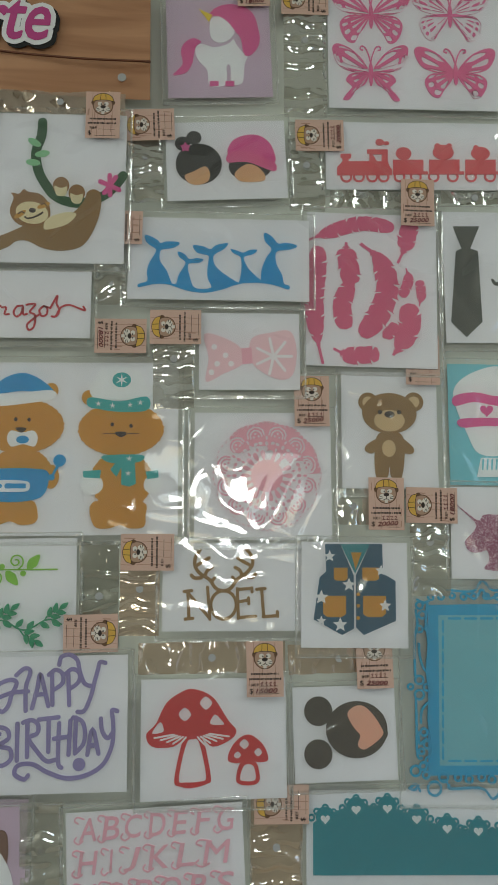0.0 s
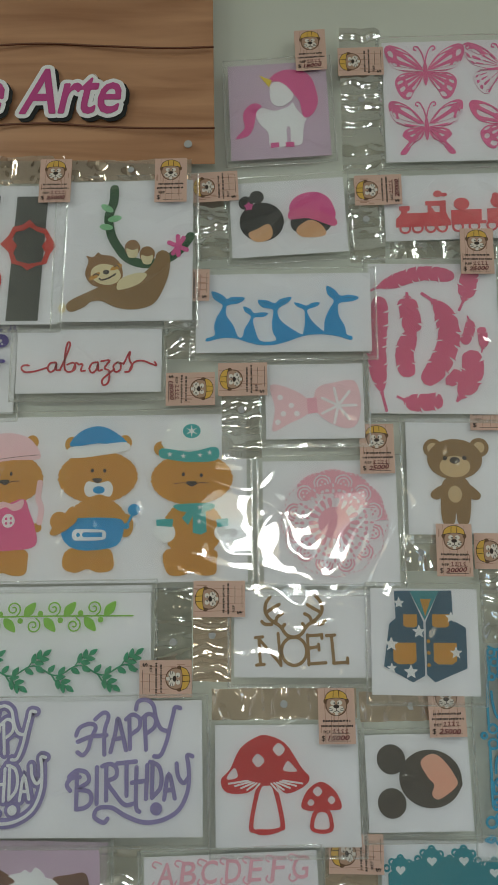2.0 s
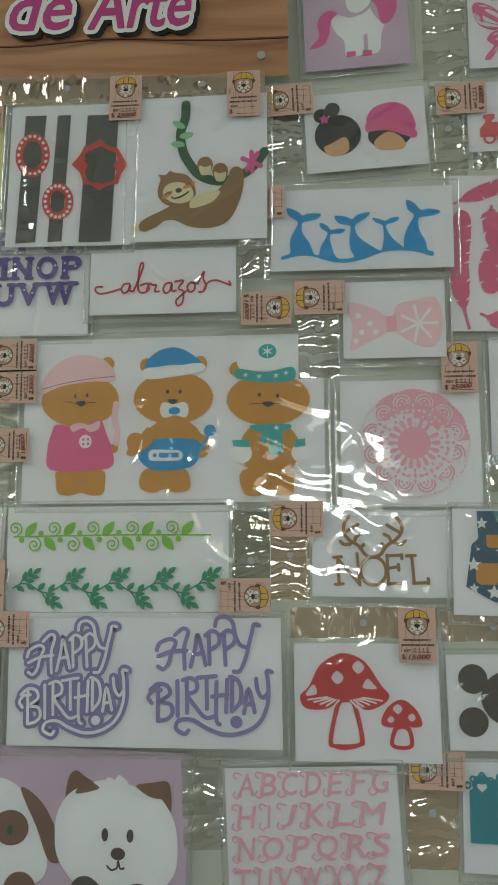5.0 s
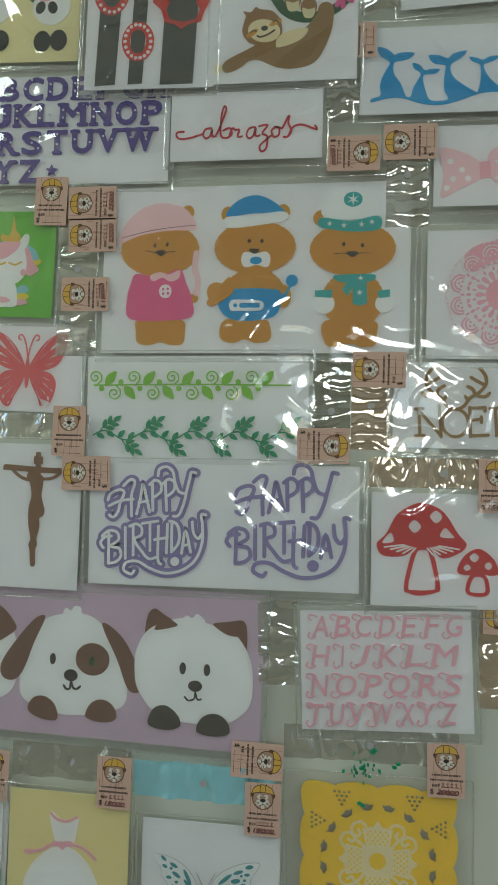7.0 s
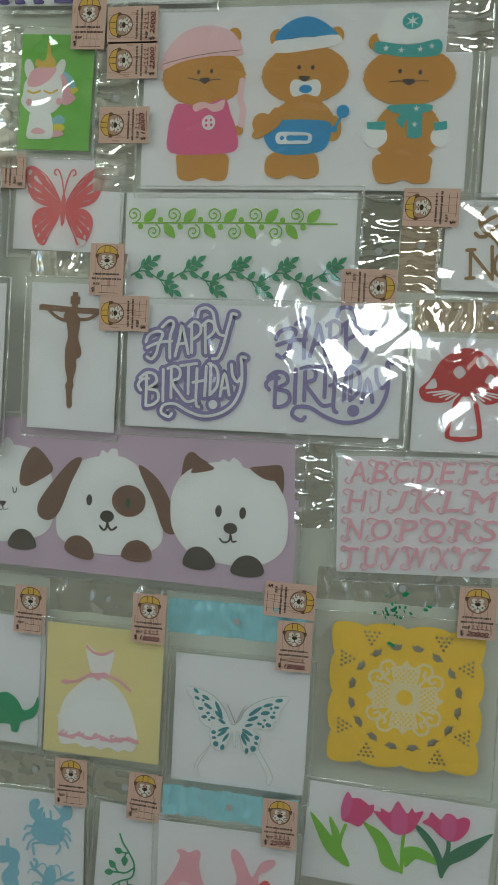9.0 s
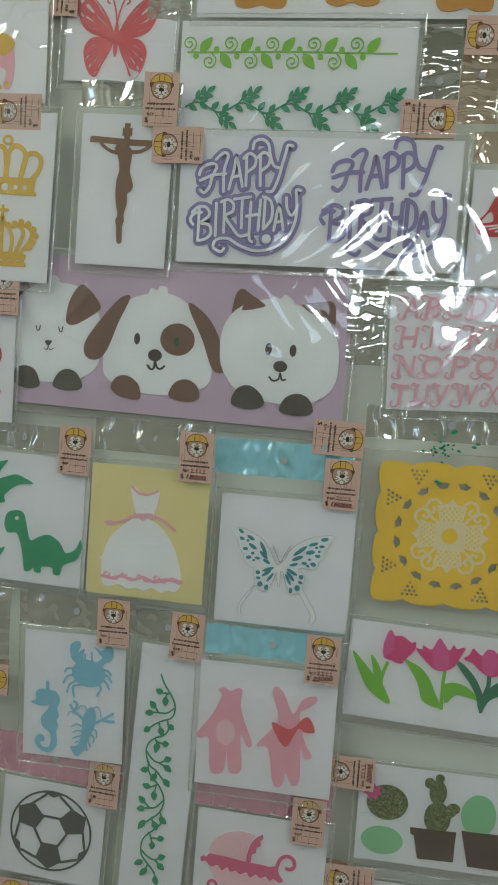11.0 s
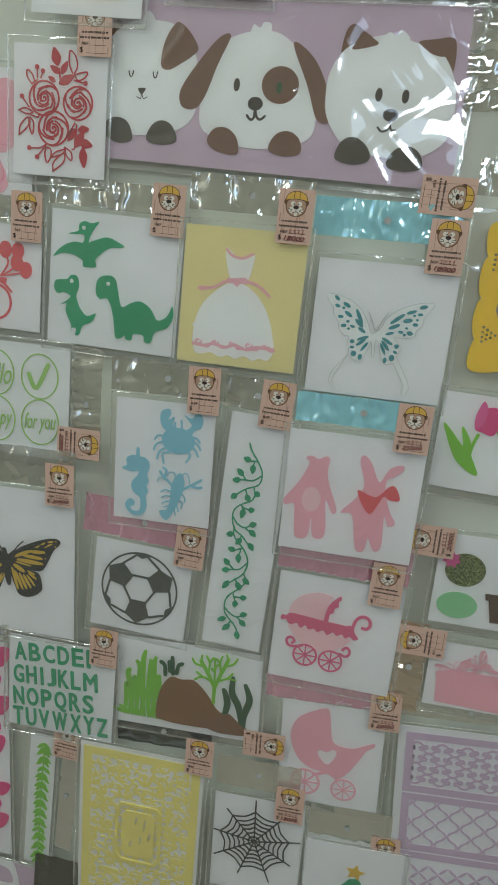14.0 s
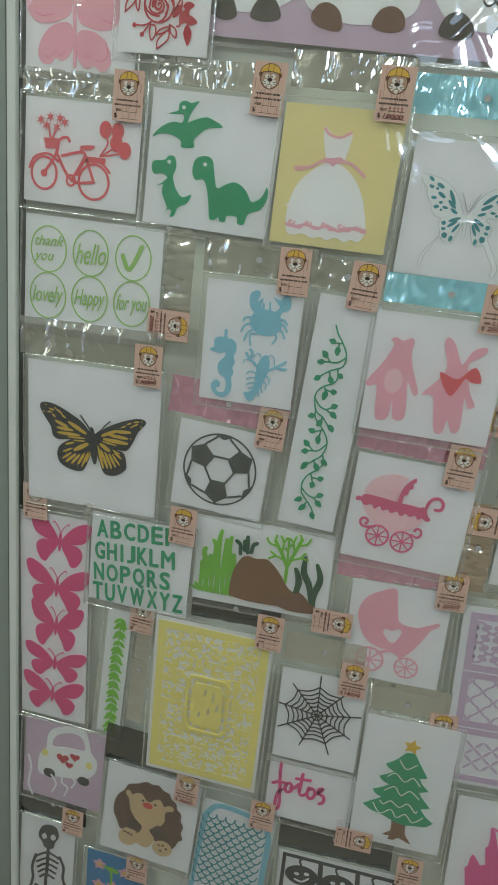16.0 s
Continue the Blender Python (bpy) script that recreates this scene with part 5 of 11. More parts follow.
sticker(p, 43, 85.5, 0, '$25000')

p = pack('tie_pack', 'white card with dark grey necktie and moustache cut-outs', 0.2879, 1.8077, 102, 127, -0.3, 1)
flap(p, -51.7, 70.7, 13.5, 83.2)
cut(p, 'necktie', 'charcoal', [(-40.6, 49.1), (-15.5, 49.4), (-24.9, 27.5), (-17.7, 25), (-16.6, -43.5), (-31.9, -58.1), (-45.9, -43.7), (-38.7, 24.8), (-33.2, 27.4)], smooth=False)
ribbon(p, 'moustache', 'charcoal', 4.4, [[(-5.6, -1.9), (-2.3, -6.7), (5.8, -4.4), (12.6, 0.9), (23.2, -3.5), (34.3, 1.1)]], taper=True)

p = pack('abrazos_pack', 'white card with the red script word abrazos', -0.1580, 1.7790, 139, 63, -0.4, 2)
flap(p, 71.8, -0.1, 100.8, 39.2)
ribbon(p, 'script_lettering', 'crimson', 1.75, [[(-57.2, -4.1), (-62.4, -4.0), (-64.3, -6.9), (-60.5, -10.6), (-51.3, -9.9), (-40.2, -6.7)], [(-31.7, -1.5), (-36.8, -2.3), (-39.1, -7.3), (-36.4, -10.9), (-32.5, -8.5), (-30.7, -2.6), (-30.9, -8.5), (-27.4, -9.2)], [(-27.4, -9.2), (-22.3, 3.1), (-18.3, 15.4), (-20.4, 18.0), (-22.5, 9.1), (-22.8, -7.8), (-17.7, -11.0), (-12.7, -7.7), (-14.5, -2.1), (-20.5, -3.9)], [(-14.7, -8.6), (-12.0, -2.2), (-9.4, -3.8), (-5.8, -3.9), (-7.1, -9.9), (-3.1, -10.0)], [(8.6, -2.0), (3.6, -2.8), (0.9, -8.1), (3.5, -12.2), (7.4, -9.4), (9.1, -3.0), (9.4, -9.9), (12.9, -9.6)], [(12.1, -1.1), (20.0, -0.4), (15.3, -7.7), (19.9, -10.8), (19.4, -21.1), (15.0, -24.5), (13.3, -19.5), (19.1, -13.7), (24.8, -9.0)], [(27.5, -2.2), (23.7, -6.0), (25.9, -11.5), (30.3, -9.7), (30.5, -3.8), (27.0, -2.1), (33.5, -3.9)], [(33.5, -3.9), (38.0, 5.8), (39.5, 7.2), (38.7, 0.9), (41.5, -6.1), (38.8, -11.4), (34.8, -11.8)], [(38.8, -11.4), (42.9, -3.2), (50.6, -1.0), (59.6, -4.3), (64.5, -5.9), (62.9, -2.5)]])
sticker(p, 97.3, -29.9, -90, '$18000')

p = pack('letter_pack_purple', 'white card with purple capital letters of the alphabet', -0.3320, 1.7842, 205, 105, -1.0, 1)
letters(p, 'ABCDEFGH', 'purple', -93.9, 30.1, 196.3, 20.9, turn=-0.4, bold=1.15, slab_serif=True)
letters(p, 'IJKLMNOP', 'purple', -87.2, 4.4, 183.9, 20.8, turn=-0.2, bold=1.15, slab_serif=True)
letters(p, 'QRSTUVW', 'purple', -96, -23.6, 187.8, 21.1, turn=0.6, bold=1.15, slab_serif=True)
letters(p, 'XYZ', 'purple', -95.2, -50.3, 75.8, 20.5, turn=0.2, bold=1.15, slab_serif=True)
star(p, 'purple', -10.2, -39.3, 6, 5, 0.45, 90)

p = pack('bow_pack', 'white card with a pale pink bow cut-out', 0.0544, 1.7350, 91, 71, -0.3, 2)
flap(p, -86.3, -53, -49.4, 37.8)
cut(p, 'bow_wing', 'blush', [(-41, 15.4), (-24.1, 12.9), (-7.3, 2.6), (-6.3, -11.5), (-24, -21), (-39.2, -27.8), (-36.8, -6.5)])
cut(p, 'bow_wing', 'blush', [(1.4, 11), (19.4, 17.5), (37.4, 18.7), (42.8, -0.7), (38.5, -22.1), (24.2, -25.3), (2.9, -11.5)])
cut(p, 'knot', 'pale_pink', [(-7.3, 2.6), (1.9, 3.7), (2.9, -10.9), (-6.3, -12)], smooth=False)
oval(p, 'dot', 'white', -31.8, 3.9, 2.6, 2.6)
oval(p, 'dot', 'white', -21.5, -3.8, 2.6, 2.6)
oval(p, 'dot', 'white', -29.1, -11.7, 2.6, 2.6)
oval(p, 'dot', 'white', -16.5, -11.6, 2.6, 2.6)
oval(p, 'dot', 'white', -34.2, -19.5, 2.6, 2.6)
ribbon(p, 'ray', 'white', 2.6, [[(21.8, -4.5), (38.2, -4.4)]])
ribbon(p, 'ray', 'white', 2.6, [[(21.8, -4.5), (31.9, -17.5)]])
ribbon(p, 'ray', 'white', 2.6, [[(21.8, -4.5), (18, -20.8)]])
ribbon(p, 'ray', 'white', 2.6, [[(21.8, -4.5), (7, -11.8)]])
ribbon(p, 'ray', 'white', 2.6, [[(21.8, -4.5), (7.2, 2.8)]])
ribbon(p, 'ray', 'white', 2.6, [[(21.8, -4.5), (18.4, 11.8)]])
ribbon(p, 'ray', 'white', 2.6, [[(21.8, -4.5), (32.3, 8.5)]])
sticker(p, -66.5, 21.4, 90)

p = pack('bear_trio_pack', 'long white card with three dressed brown teddy cut-outs', -0.1496, 1.6487, 280, 154, -0.1, 1)
flap(p, -183.3, -80.1, -145, 82.2)
cut(p, 'foot', 'ochre', [(-104.5, -45.9), (-65.2, -46), (-61.2, -59), (-63.4, -68.5), (-73.6, -69.8), (-84, -67.2), (-94.8, -69.9), (-105.3, -67.3), (-107.1, -57.4)])
oval(p, 'hand', 'ochre', -53.6, -26.6, 4.3, 4.3)
oval(p, 'ear', 'ochre', -60.8, 53.2, 5.9, 6.5)
oval(p, 'head', 'ochre', -86.5, 18.9, 36.4, 24.5, fuzz=0.9)
cut(p, 'hat', 'blush', [(-125.8, 24.5), (-124.1, 34.8), (-117.1, 46.9), (-103.8, 57.8), (-87.1, 62.2), (-70.2, 59.8), (-59.1, 52.5), (-53.1, 37.5), (-79.2, 36.4), (-106.1, 32.2)])
ribbon(p, 'hat_stitch', 'ink', 0.5, [[(-123.2, 30.3), (-102.9, 35.3), (-79.3, 39), (-54.6, 41)]])
cut(p, 'dress', 'pink', [(-108, -3.4), (-87.4, -6.2), (-67.4, 0.3), (-61.1, -12), (-55.3, -26.6), (-54.5, -42.8), (-75.3, -46.9), (-113.2, -45.5), (-116.4, -26.2), (-112.9, -11.5)])
cut(p, 'collar', 'blush', [(-94.9, -5.2), (-85.9, -2.1), (-77.3, -4.4), (-67.3, -0.4), (-68, -8.1), (-76.3, -10.9), (-83.3, -7.3), (-92.3, -10.7)])
oval(p, 'button', 'white', -80.3, -19.9, 6, 6.3)
oval(p, 'button_hole', 'pink', -82.4, -18, 1.2, 1.3)
oval(p, 'button_hole', 'pink', -78, -17.7, 1.2, 1.3)
oval(p, 'button_hole', 'pink', -82.2, -22.2, 1.2, 1.3)
oval(p, 'button_hole', 'pink', -77.8, -21.9, 1.2, 1.3)
cut(p, 'nose', 'ink', [(-90.2, 17.4), (-81, 17.9), (-84.9, 12.8)])
oval(p, 'eye', 'ink', -91.1, 22.9, 1.3, 2)
oval(p, 'eye', 'ink', -79.6, 23.6, 1.3, 2)
ribbon(p, 'mouth', 'ink', 0.7, [[(-100.4, 18.2), (-91.8, 16.4), (-84.9, 14.1), (-78.2, 16.5), (-71.5, 16.7)]])
ribbon(p, 'scarf', 'blush', 5.3, [[(-52, 15.1), (-53.3, 0.7), (-50.1, -8.9), (-51.5, -21.8)]])
oval(p, 'ear', 'ochre', -23.3, 50.4, 6.4, 7.1)
oval(p, 'ear', 'ochre', 26.8, 51.3, 6.3, 7)
cut(p, 'foot', 'ochre', [(-23.3, -46.1), (11.2, -45.5), (18.1, -57.3), (16, -65.6), (4.3, -67.6), (-5.8, -64.4), (-17.2, -67.7), (-28.5, -62.2)])
oval(p, 'torso', 'ochre', 1.8, -22.2, 27.1, 22, fuzz=0.8)
oval(p, 'arm', 'ochre', -32.5, -21.3, 8.8, 9.2, turn=30)
oval(p, 'arm', 'ochre', 28.6, -25.6, 7, 10.6)
oval(p, 'head', 'ochre', 1.8, 19.6, 36.6, 24.1, fuzz=0.9)
cut(p, 'nappy', 'blue', [(-27.9, -20.4), (-14.8, -18.2), (14.6, -18.5), (26.8, -22.4), (23.9, -39.8), (12.9, -46.1), (-10, -47.7), (-23.4, -43.5), (-30.6, -33.2)])
cut(p, 'hat', 'blue', [(-24.9, 48.5), (-16.4, 61.5), (0.2, 67.3), (15.6, 62.5), (28.8, 49.7), (1.1, 51)])
cut(p, 'hat_band', 'white', [(-25.5, 47.3), (1.2, 49.4), (27.5, 51.6), (29.8, 44.1), (4.9, 39.6), (-22.7, 37.7)])
cut(p, 'dummy', 'white', [(-10.6, 8.1), (-7.4, 15.3), (2.5, 13.6), (12.1, 15.3), (16.3, 9.3), (13.6, 1.1), (3.7, 3.2), (-6.6, 1.1)])
oval(p, 'dummy_knob', 'blue', 3.1, 7.3, 5.5, 3.5)
cut(p, 'nose', 'ink', [(-3.6, 17.8), (6.1, 17.6), (1.8, 13.3)])
oval(p, 'eye', 'ink', -3.4, 25.4, 1.6, 1.9)
oval(p, 'eye', 'ink', 8.3, 25.1, 1.6, 1.9)
ribbon(p, 'rattle_stick', 'blue', 2.2, [[(34.8, -15.5), (30.5, -24)]])
oval(p, 'rattle', 'blue', 35.9, -11.4, 5.4, 5.4)
oval(p, 'rattle_end', 'blue', 29.3, -26.2, 2.9, 2.9)
oval(p, 'ear', 'ochre', 60.9, 44.9, 6.9, 6.9)
cut(p, 'foot', 'ochre', [(66.2, -47.8), (108.7, -47.9), (111.7, -60.4), (110.1, -70.1), (97.7, -71.1), (89.6, -68.3), (78.7, -71.2), (66.8, -68.4)])
oval(p, 'torso', 'ochre', 90.3, -29.1, 26.9, 25.1, fuzz=0.8)
oval(p, 'head', 'ochre', 89.3, 16.5, 37.3, 23.6, fuzz=0.9)
cut(p, 'hat', 'white', [(63.7, 45.1), (67.7, 67.1), (79.2, 72.3), (101, 70.7), (108.3, 62.9), (111.9, 45.1)])
cut(p, 'hat_band', 'aqua', [(59.4, 37.5), (61.5, 45.2), (87.4, 41.5), (111.8, 45.8), (112.3, 33.5), (88, 31.9), (69.1, 34.5)])
oval(p, 'pompom', 'aqua', 89.2, 61, 8.3, 6.8)
star(p, 'white', 89.2, 61, 6.2, 6, 0.25, 90)
oval(p, 'mitten', 'white', 64.6, -32.7, 9.8, 9.2)
cut(p, 'cuff', 'aqua', [(56.6, -20.7), (72.4, -19.9), (71.6, -27.4), (57.2, -26.4)], smooth=False)
oval(p, 'mitten', 'white', 118, -33, 8.1, 8.1)
cut(p, 'cuff', 'aqua', [(111.6, -21.5), (122.4, -20.1), (122.8, -26.9), (113, -28.3)], smooth=False)
cut(p, 'scarf', 'aqua', [(74.1, -7.2), (107.6, -6.6), (107, -12.5), (90.9, -14.2), (77.6, -12.8)])
cut(p, 'scarf_end', 'aqua', [(90.2, -12.3), (102, -12.4), (103, -32.3), (97.2, -34.8), (90.2, -32.9)], smooth=False)
cut(p, 'scarf_end', 'aqua', [(80.3, -19.7), (86.1, -12.3), (91.6, -15.1), (86, -26)], smooth=False)
star(p, 'white', 68.8, 39.4, 3.1, 5, 0.3, 90)
star(p, 'white', 81.4, 37.6, 3.1, 5, 0.3, 90)
star(p, 'white', 96.9, 38.2, 3.1, 5, 0.3, 90)
star(p, 'white', 106, 40.4, 3.1, 5, 0.3, 90)
star(p, 'white', 96.9, -9.9, 3.1, 5, 0.3, 90)
star(p, 'white', 96.2, -22.9, 3.1, 5, 0.3, 90)
cut(p, 'nose', 'ink', [(84.1, 13.8), (94.1, 13.6), (89.4, 9.4)])
oval(p, 'eye', 'ink', 81.5, 20.6, 1.6, 1.9)
oval(p, 'eye', 'ink', 98.1, 19.4, 1.5, 1.9)
ribbon(p, 'mouth', 'ink', 0.6, [[(73, 12.1), (83, 12.6), (89.4, 9.4), (95.5, 12.4), (105.4, 12.2)]])
cut(p, 'safety_pin', 'white', [(-20.7, -33.5), (-18.7, -29.3), (-13.5, -28.3), (4.7, -29.0), (9.9, -30.6), (11.0, -34.2), (9.0, -37.8), (2.3, -38.8), (-13.3, -38.7), (-18.5, -38.2)], holes=[[(-10.3, -31.5), (-2.0, -31.5), (6.8, -31.6), (7.3, -33.7), (6.9, -35.7), (-1.9, -35.7), (-10.2, -35.6)], [(-17.0, -33.5), (-15.0, -31.4), (-12.9, -33.5), (-14.9, -35.6)]])
cut(p, 'arm', 'ochre', [(-20.7, -7.4), (-30.9, -17.7), (-40.2, -28.6), (-40.6, -32.8), (-35.9, -33.9), (-27.6, -29.8), (-22.4, -26.2), (-16.3, -19.5)])
sticker(p, -151.7, 63, 90, '$25000')
sticker(p, -150.7, 33, 90, '$23000')
sticker(p, -156.2, -22.5, 90, '$18000')

p = pack('doily_pack', 'white card with a round pink paper doily', 0.0657, 1.6230, 122, 113, -0.3, 1)
doily(p, 3.4, -0.2, 49.3, 'pale_pink')
sticker(p, 44.2, 66.8, 0, '$25000')

p = pack('teddy_pack', 'white card with one small brown teddy cut-out', 0.1816, 1.6641, 88, 107, -1.0, 0)
flap(p, -52.2, -85.9, -16.6, -53.7)
oval(p, 'ear', 'wood_brown', -19.4, 25.3, 8.9, 8.9)
oval(p, 'inner_ear', 'tan', -19.4, 25.3, 5.2, 5.2)
oval(p, 'ear', 'wood_brown', 22.7, 26, 8.9, 8.9)
oval(p, 'inner_ear', 'tan', 22.7, 26, 5.2, 5.2)
cut(p, 'leg', 'wood_brown', [(-9.5, -3.2), (9.2, -2.9), (13.5, -16.8), (10.4, -43), (1.2, -43.6), (-0.7, -33.9), (-2.9, -43.7), (-12.7, -43.3), (-13.9, -19.8)])
cut(p, 'arm', 'wood_brown', [(-10.6, -8.4), (-21, -13.7), (-22.6, -19.4), (-16, -21.8), (-6.6, -14.5)])
cut(p, 'arm', 'wood_brown', [(10.1, -7.1), (21.3, -15.7), (20.7, -21.4), (14, -21.4), (6.9, -14.3)])
oval(p, 'belly', 'tan', -0.9, -17, 6.2, 7.7)
oval(p, 'head', 'wood_brown', 0.1, 15.2, 25, 18.8)
oval(p, 'muzzle', 'tan', 0, 8.4, 14, 9.9)
oval(p, 'nose', 'ink', 0.1, 14.1, 4.7, 3.1)
oval(p, 'eye', 'ink', -8.7, 16.1, 2.1, 2.1)
oval(p, 'eye', 'ink', 9, 16.3, 2.1, 2.1)
sticker(p, 31, 64.7, 0)

p = pack('balloon_pack', 'sky blue card with a white and pink hot-air balloon', 0.2879, 1.6686, 103, 112, -1.1, 0, card='card_sky')
cut(p, 'envelope', 'white', [(-46.8, 24.4), (-40, 40.4), (-21.2, 50.9), (-2.6, 54.4), (23.8, 48.6), (37.4, 31.2), (33, 15.3), (18.8, -8.6), (2.4, -27), (-23.7, -27.4), (-34.6, -9.4)])
cut(p, 'band', 'hot_pink', [(-46.2, 25.5), (-27.2, 29.5), (-5.1, 26.2), (20.3, 28.3), (37.4, 31.2), (35.9, 22.2), (19.9, 19.3), (-5.5, 17.2), (-27.4, 20.5), (-45.4, 16.5)])
cut(p, 'band', 'hot_pink', [(-42.1, 4), (-17.4, 6), (19.4, 5.1), (27.3, 6.2), (23.3, -1.2), (-17.7, -1.8), (-39.7, -3.3)])
heart(p, 'hot_pink', -16.1, 12.8, 6.3)
cut(p, 'basket', 'white', [(-27, -48.5), (-0.5, -48.2), (-3, -30.7), (-22.8, -31)], smooth=False)
ribbon(p, 'rope', 'card_sky', 1.6, [[(-20.8, -32.5), (-21.6, -41.3)]])
ribbon(p, 'rope', 'card_sky', 1.6, [[(-16.6, -32.5), (-17.4, -41.2)]])
ribbon(p, 'rope', 'card_sky', 1.6, [[(-12.4, -32.4), (-13.2, -41.2)]])
ribbon(p, 'rope', 'card_sky', 1.6, [[(-8.2, -32.3), (-9.1, -41.1)]])

p = pack('glitter_unicorn_pack', 'white card with a pink glitter unicorn head', 0.2775, 1.5703, 90, 81, -1.6, 1)
flap(p, -82.1, -55.8, -47.1, 37.3)
cut(p, 'unicorn_head', 'glitter_pink', [(-41.6, 25.8), (-21.3, 11.1), (-16, 15.2), (-7.4, 16.4), (9.8, 13.4), (19.7, 0.1), (15.4, -30), (-14.8, -32.2), (-11.2, -24.5), (-13, -15.6), (-19.9, -17.4), (-28.7, -16.6), (-32.7, -8.3), (-24.9, 0.9), (-23.4, 8.7)])
sticker(p, -62.9, 23.3, 90, '$18000')

p = pack('vest_pack', 'white card with a blue starry vest with ochre pockets', 0.1440, 1.5186, 93, 90, -1.3, 2)
cut(p, 'panel', 'navy', [(-25.9, 43.1), (-12.5, 43.3), (-0.9, 16.6), (-0.8, -28.6), (-11.1, -34.1), (-35.8, -21.2), (-30.6, 14.6), (-24.9, 19.6)], smooth=False)
cut(p, 'panel', 'navy', [(24.4, 43.8), (13.6, 43.6), (1.1, 16.6), (1.1, -27.9), (7.7, -33.9), (35.7, -21.9), (35.8, 12.1), (24.8, 18.5)], smooth=False)
cut(p, 'lining', 'teal_soft', [(-12.5, 43.3), (13.6, 43.6), (0.4, 18.2)], smooth=False)
cut(p, 'collar', 'ochre', [(-3.2, 36.2), (6.2, 36.3), (0.8, 21.5)], smooth=False)
cut(p, 'pocket', 'ochre', [(-27.6, -1.2), (-7.7, -1), (-7.7, -16.4), (-11.7, -19.1), (-23.6, -19.2), (-27.6, -16.5)], smooth=False)
cut(p, 'pocket', 'ochre', [(7.3, -0.9), (27.3, -0.7), (27.1, -16), (23.1, -18.8), (11.1, -18.9), (7.2, -16.2)], smooth=False)
cut(p, 'pocket', 'ochre', [(-18.3, 22.9), (-6.2, 23), (-6.3, 13.6), (-8.7, 11.9), (-15.9, 11.9), (-18.3, 13.5)], smooth=False)
cut(p, 'pocket', 'ochre', [(6.8, 23.2), (21.5, 23.4), (21.4, 13.9), (18.5, 12.2), (9.6, 12.1), (6.7, 13.8)], smooth=False)
star(p, 'white', -29.2, -2.5, 6.5, 5, 0.45, 90)
star(p, 'white', -5, 8.4, 6.2, 5, 0.45, 90)
star(p, 'white', -12.7, -25.5, 6.5, 5, 0.45, 90)
star(p, 'white', 23.2, 20.8, 5.3, 5, 0.45, 90)
star(p, 'white', 26.5, -9.1, 5.6, 5, 0.45, 90)
star(p, 'white', -21.9, 32.7, 5.3, 5, 0.45, 90)
star(p, 'white', -29.2, -22.4, 4.5, 5, 0.45, 90)
oval(p, 'button', 'ochre', 3, 0.4, 1.6, 1.6)
oval(p, 'button', 'ochre', 2.9, -9.3, 1.6, 1.6)
oval(p, 'button', 'ochre', 2.8, -19.6, 1.6, 1.6)
sticker(p, 27.9, 79.1, 0, '$20000')

p = pack('noel_pack', 'white card with the brown word NOEL and antlers', 0.0377, 1.5261, 121, 75, -0.6, 1)
flap(p, -96.7, -40.7, -62.7, 37.8, tint='warm_reflect')
ribbon(p, 'letter', 'wood_brown', 2.7, [[(-38.4, -4.1), (-37.1, -26.5)], [(-38.9, -4.2), (-19.4, -26.4)], [(-21.4, -0.1), (-19.1, -27.4)], [(-41.6, -3.7), (-35.0, -3.1)], [(-40.5, -27.1), (-33.7, -26.5)], [(4.5, -1.3), (5.5, -26.8)], [(4.8, -2.1), (17.0, -1.3)], [(5.1, -12.7), (14.2, -11.3)], [(14.2, -9.3), (14.5, -14.2)], [(17.0, -0.8), (17.3, -4.3)], [(5.2, -26.0), (20.3, -24.9)], [(25.6, -1.7), (27.4, -25.0)], [(21.3, -2.0), (28.7, -1.4)], [(26.9, -25.3), (39.3, -24.5)], [(39.3, -21.0), (39.5, -25.2)]])
oval(p, 'letter', 'wood_brown', -7.4, -15.2, 12.4, 13.4, ring=2.8)
ribbon(p, 'antler', 'wood_brown', 3.0, [[(-7.5, -3.5), (-14.1, -1.2), (-19.7, 6.2), (-28.3, 11.8), (-32.5, 18.5), (-31.9, 26.0), (-28.0, 31.8)], [(-30.8, 18.5), (-24.8, 22.3), (-20.2, 24.9)], [(-23.4, 8.6), (-22.2, 13.6), (-17.6, 16.9)], [(-27.0, 7.8), (-32.7, 7.7), (-35.6, 10.2)], [(-18.0, 4.5), (-15.6, 7.5)]])
ribbon(p, 'antler', 'wood_brown', 3.0, [[(-7.5, -3.5), (-1.0, -0.9), (4.5, 6.6), (12.8, 12.4), (17.6, 19.2), (16.8, 26.6), (12.2, 32.3)], [(16.1, 18.4), (9.9, 21.6), (5.0, 24.7)], [(8.5, 9.2), (6.8, 14.1), (2.5, 16.7)], [(11.7, 8.5), (17.2, 8.1), (20.5, 11.1)], [(2.8, 4.8), (0.4, 8.3)]])
sticker(p, -73.6, 30, 90)

p = pack('leaf_border_pack', 'white card with two green leafy vine borders', -0.1990, 1.5191, 205, 100, 0.3, 1)
flap(p, 105.7, -46.7, 139, 47.2, tint='dim_reflect')
scroll_border(p, 'lime', -96.3, 85.9, 23.3, 5)
sprig_border(p, 'leaf', -95.8, 90.3, -23.0, 9)
sticker(p, 115.8, -30.6, -90)

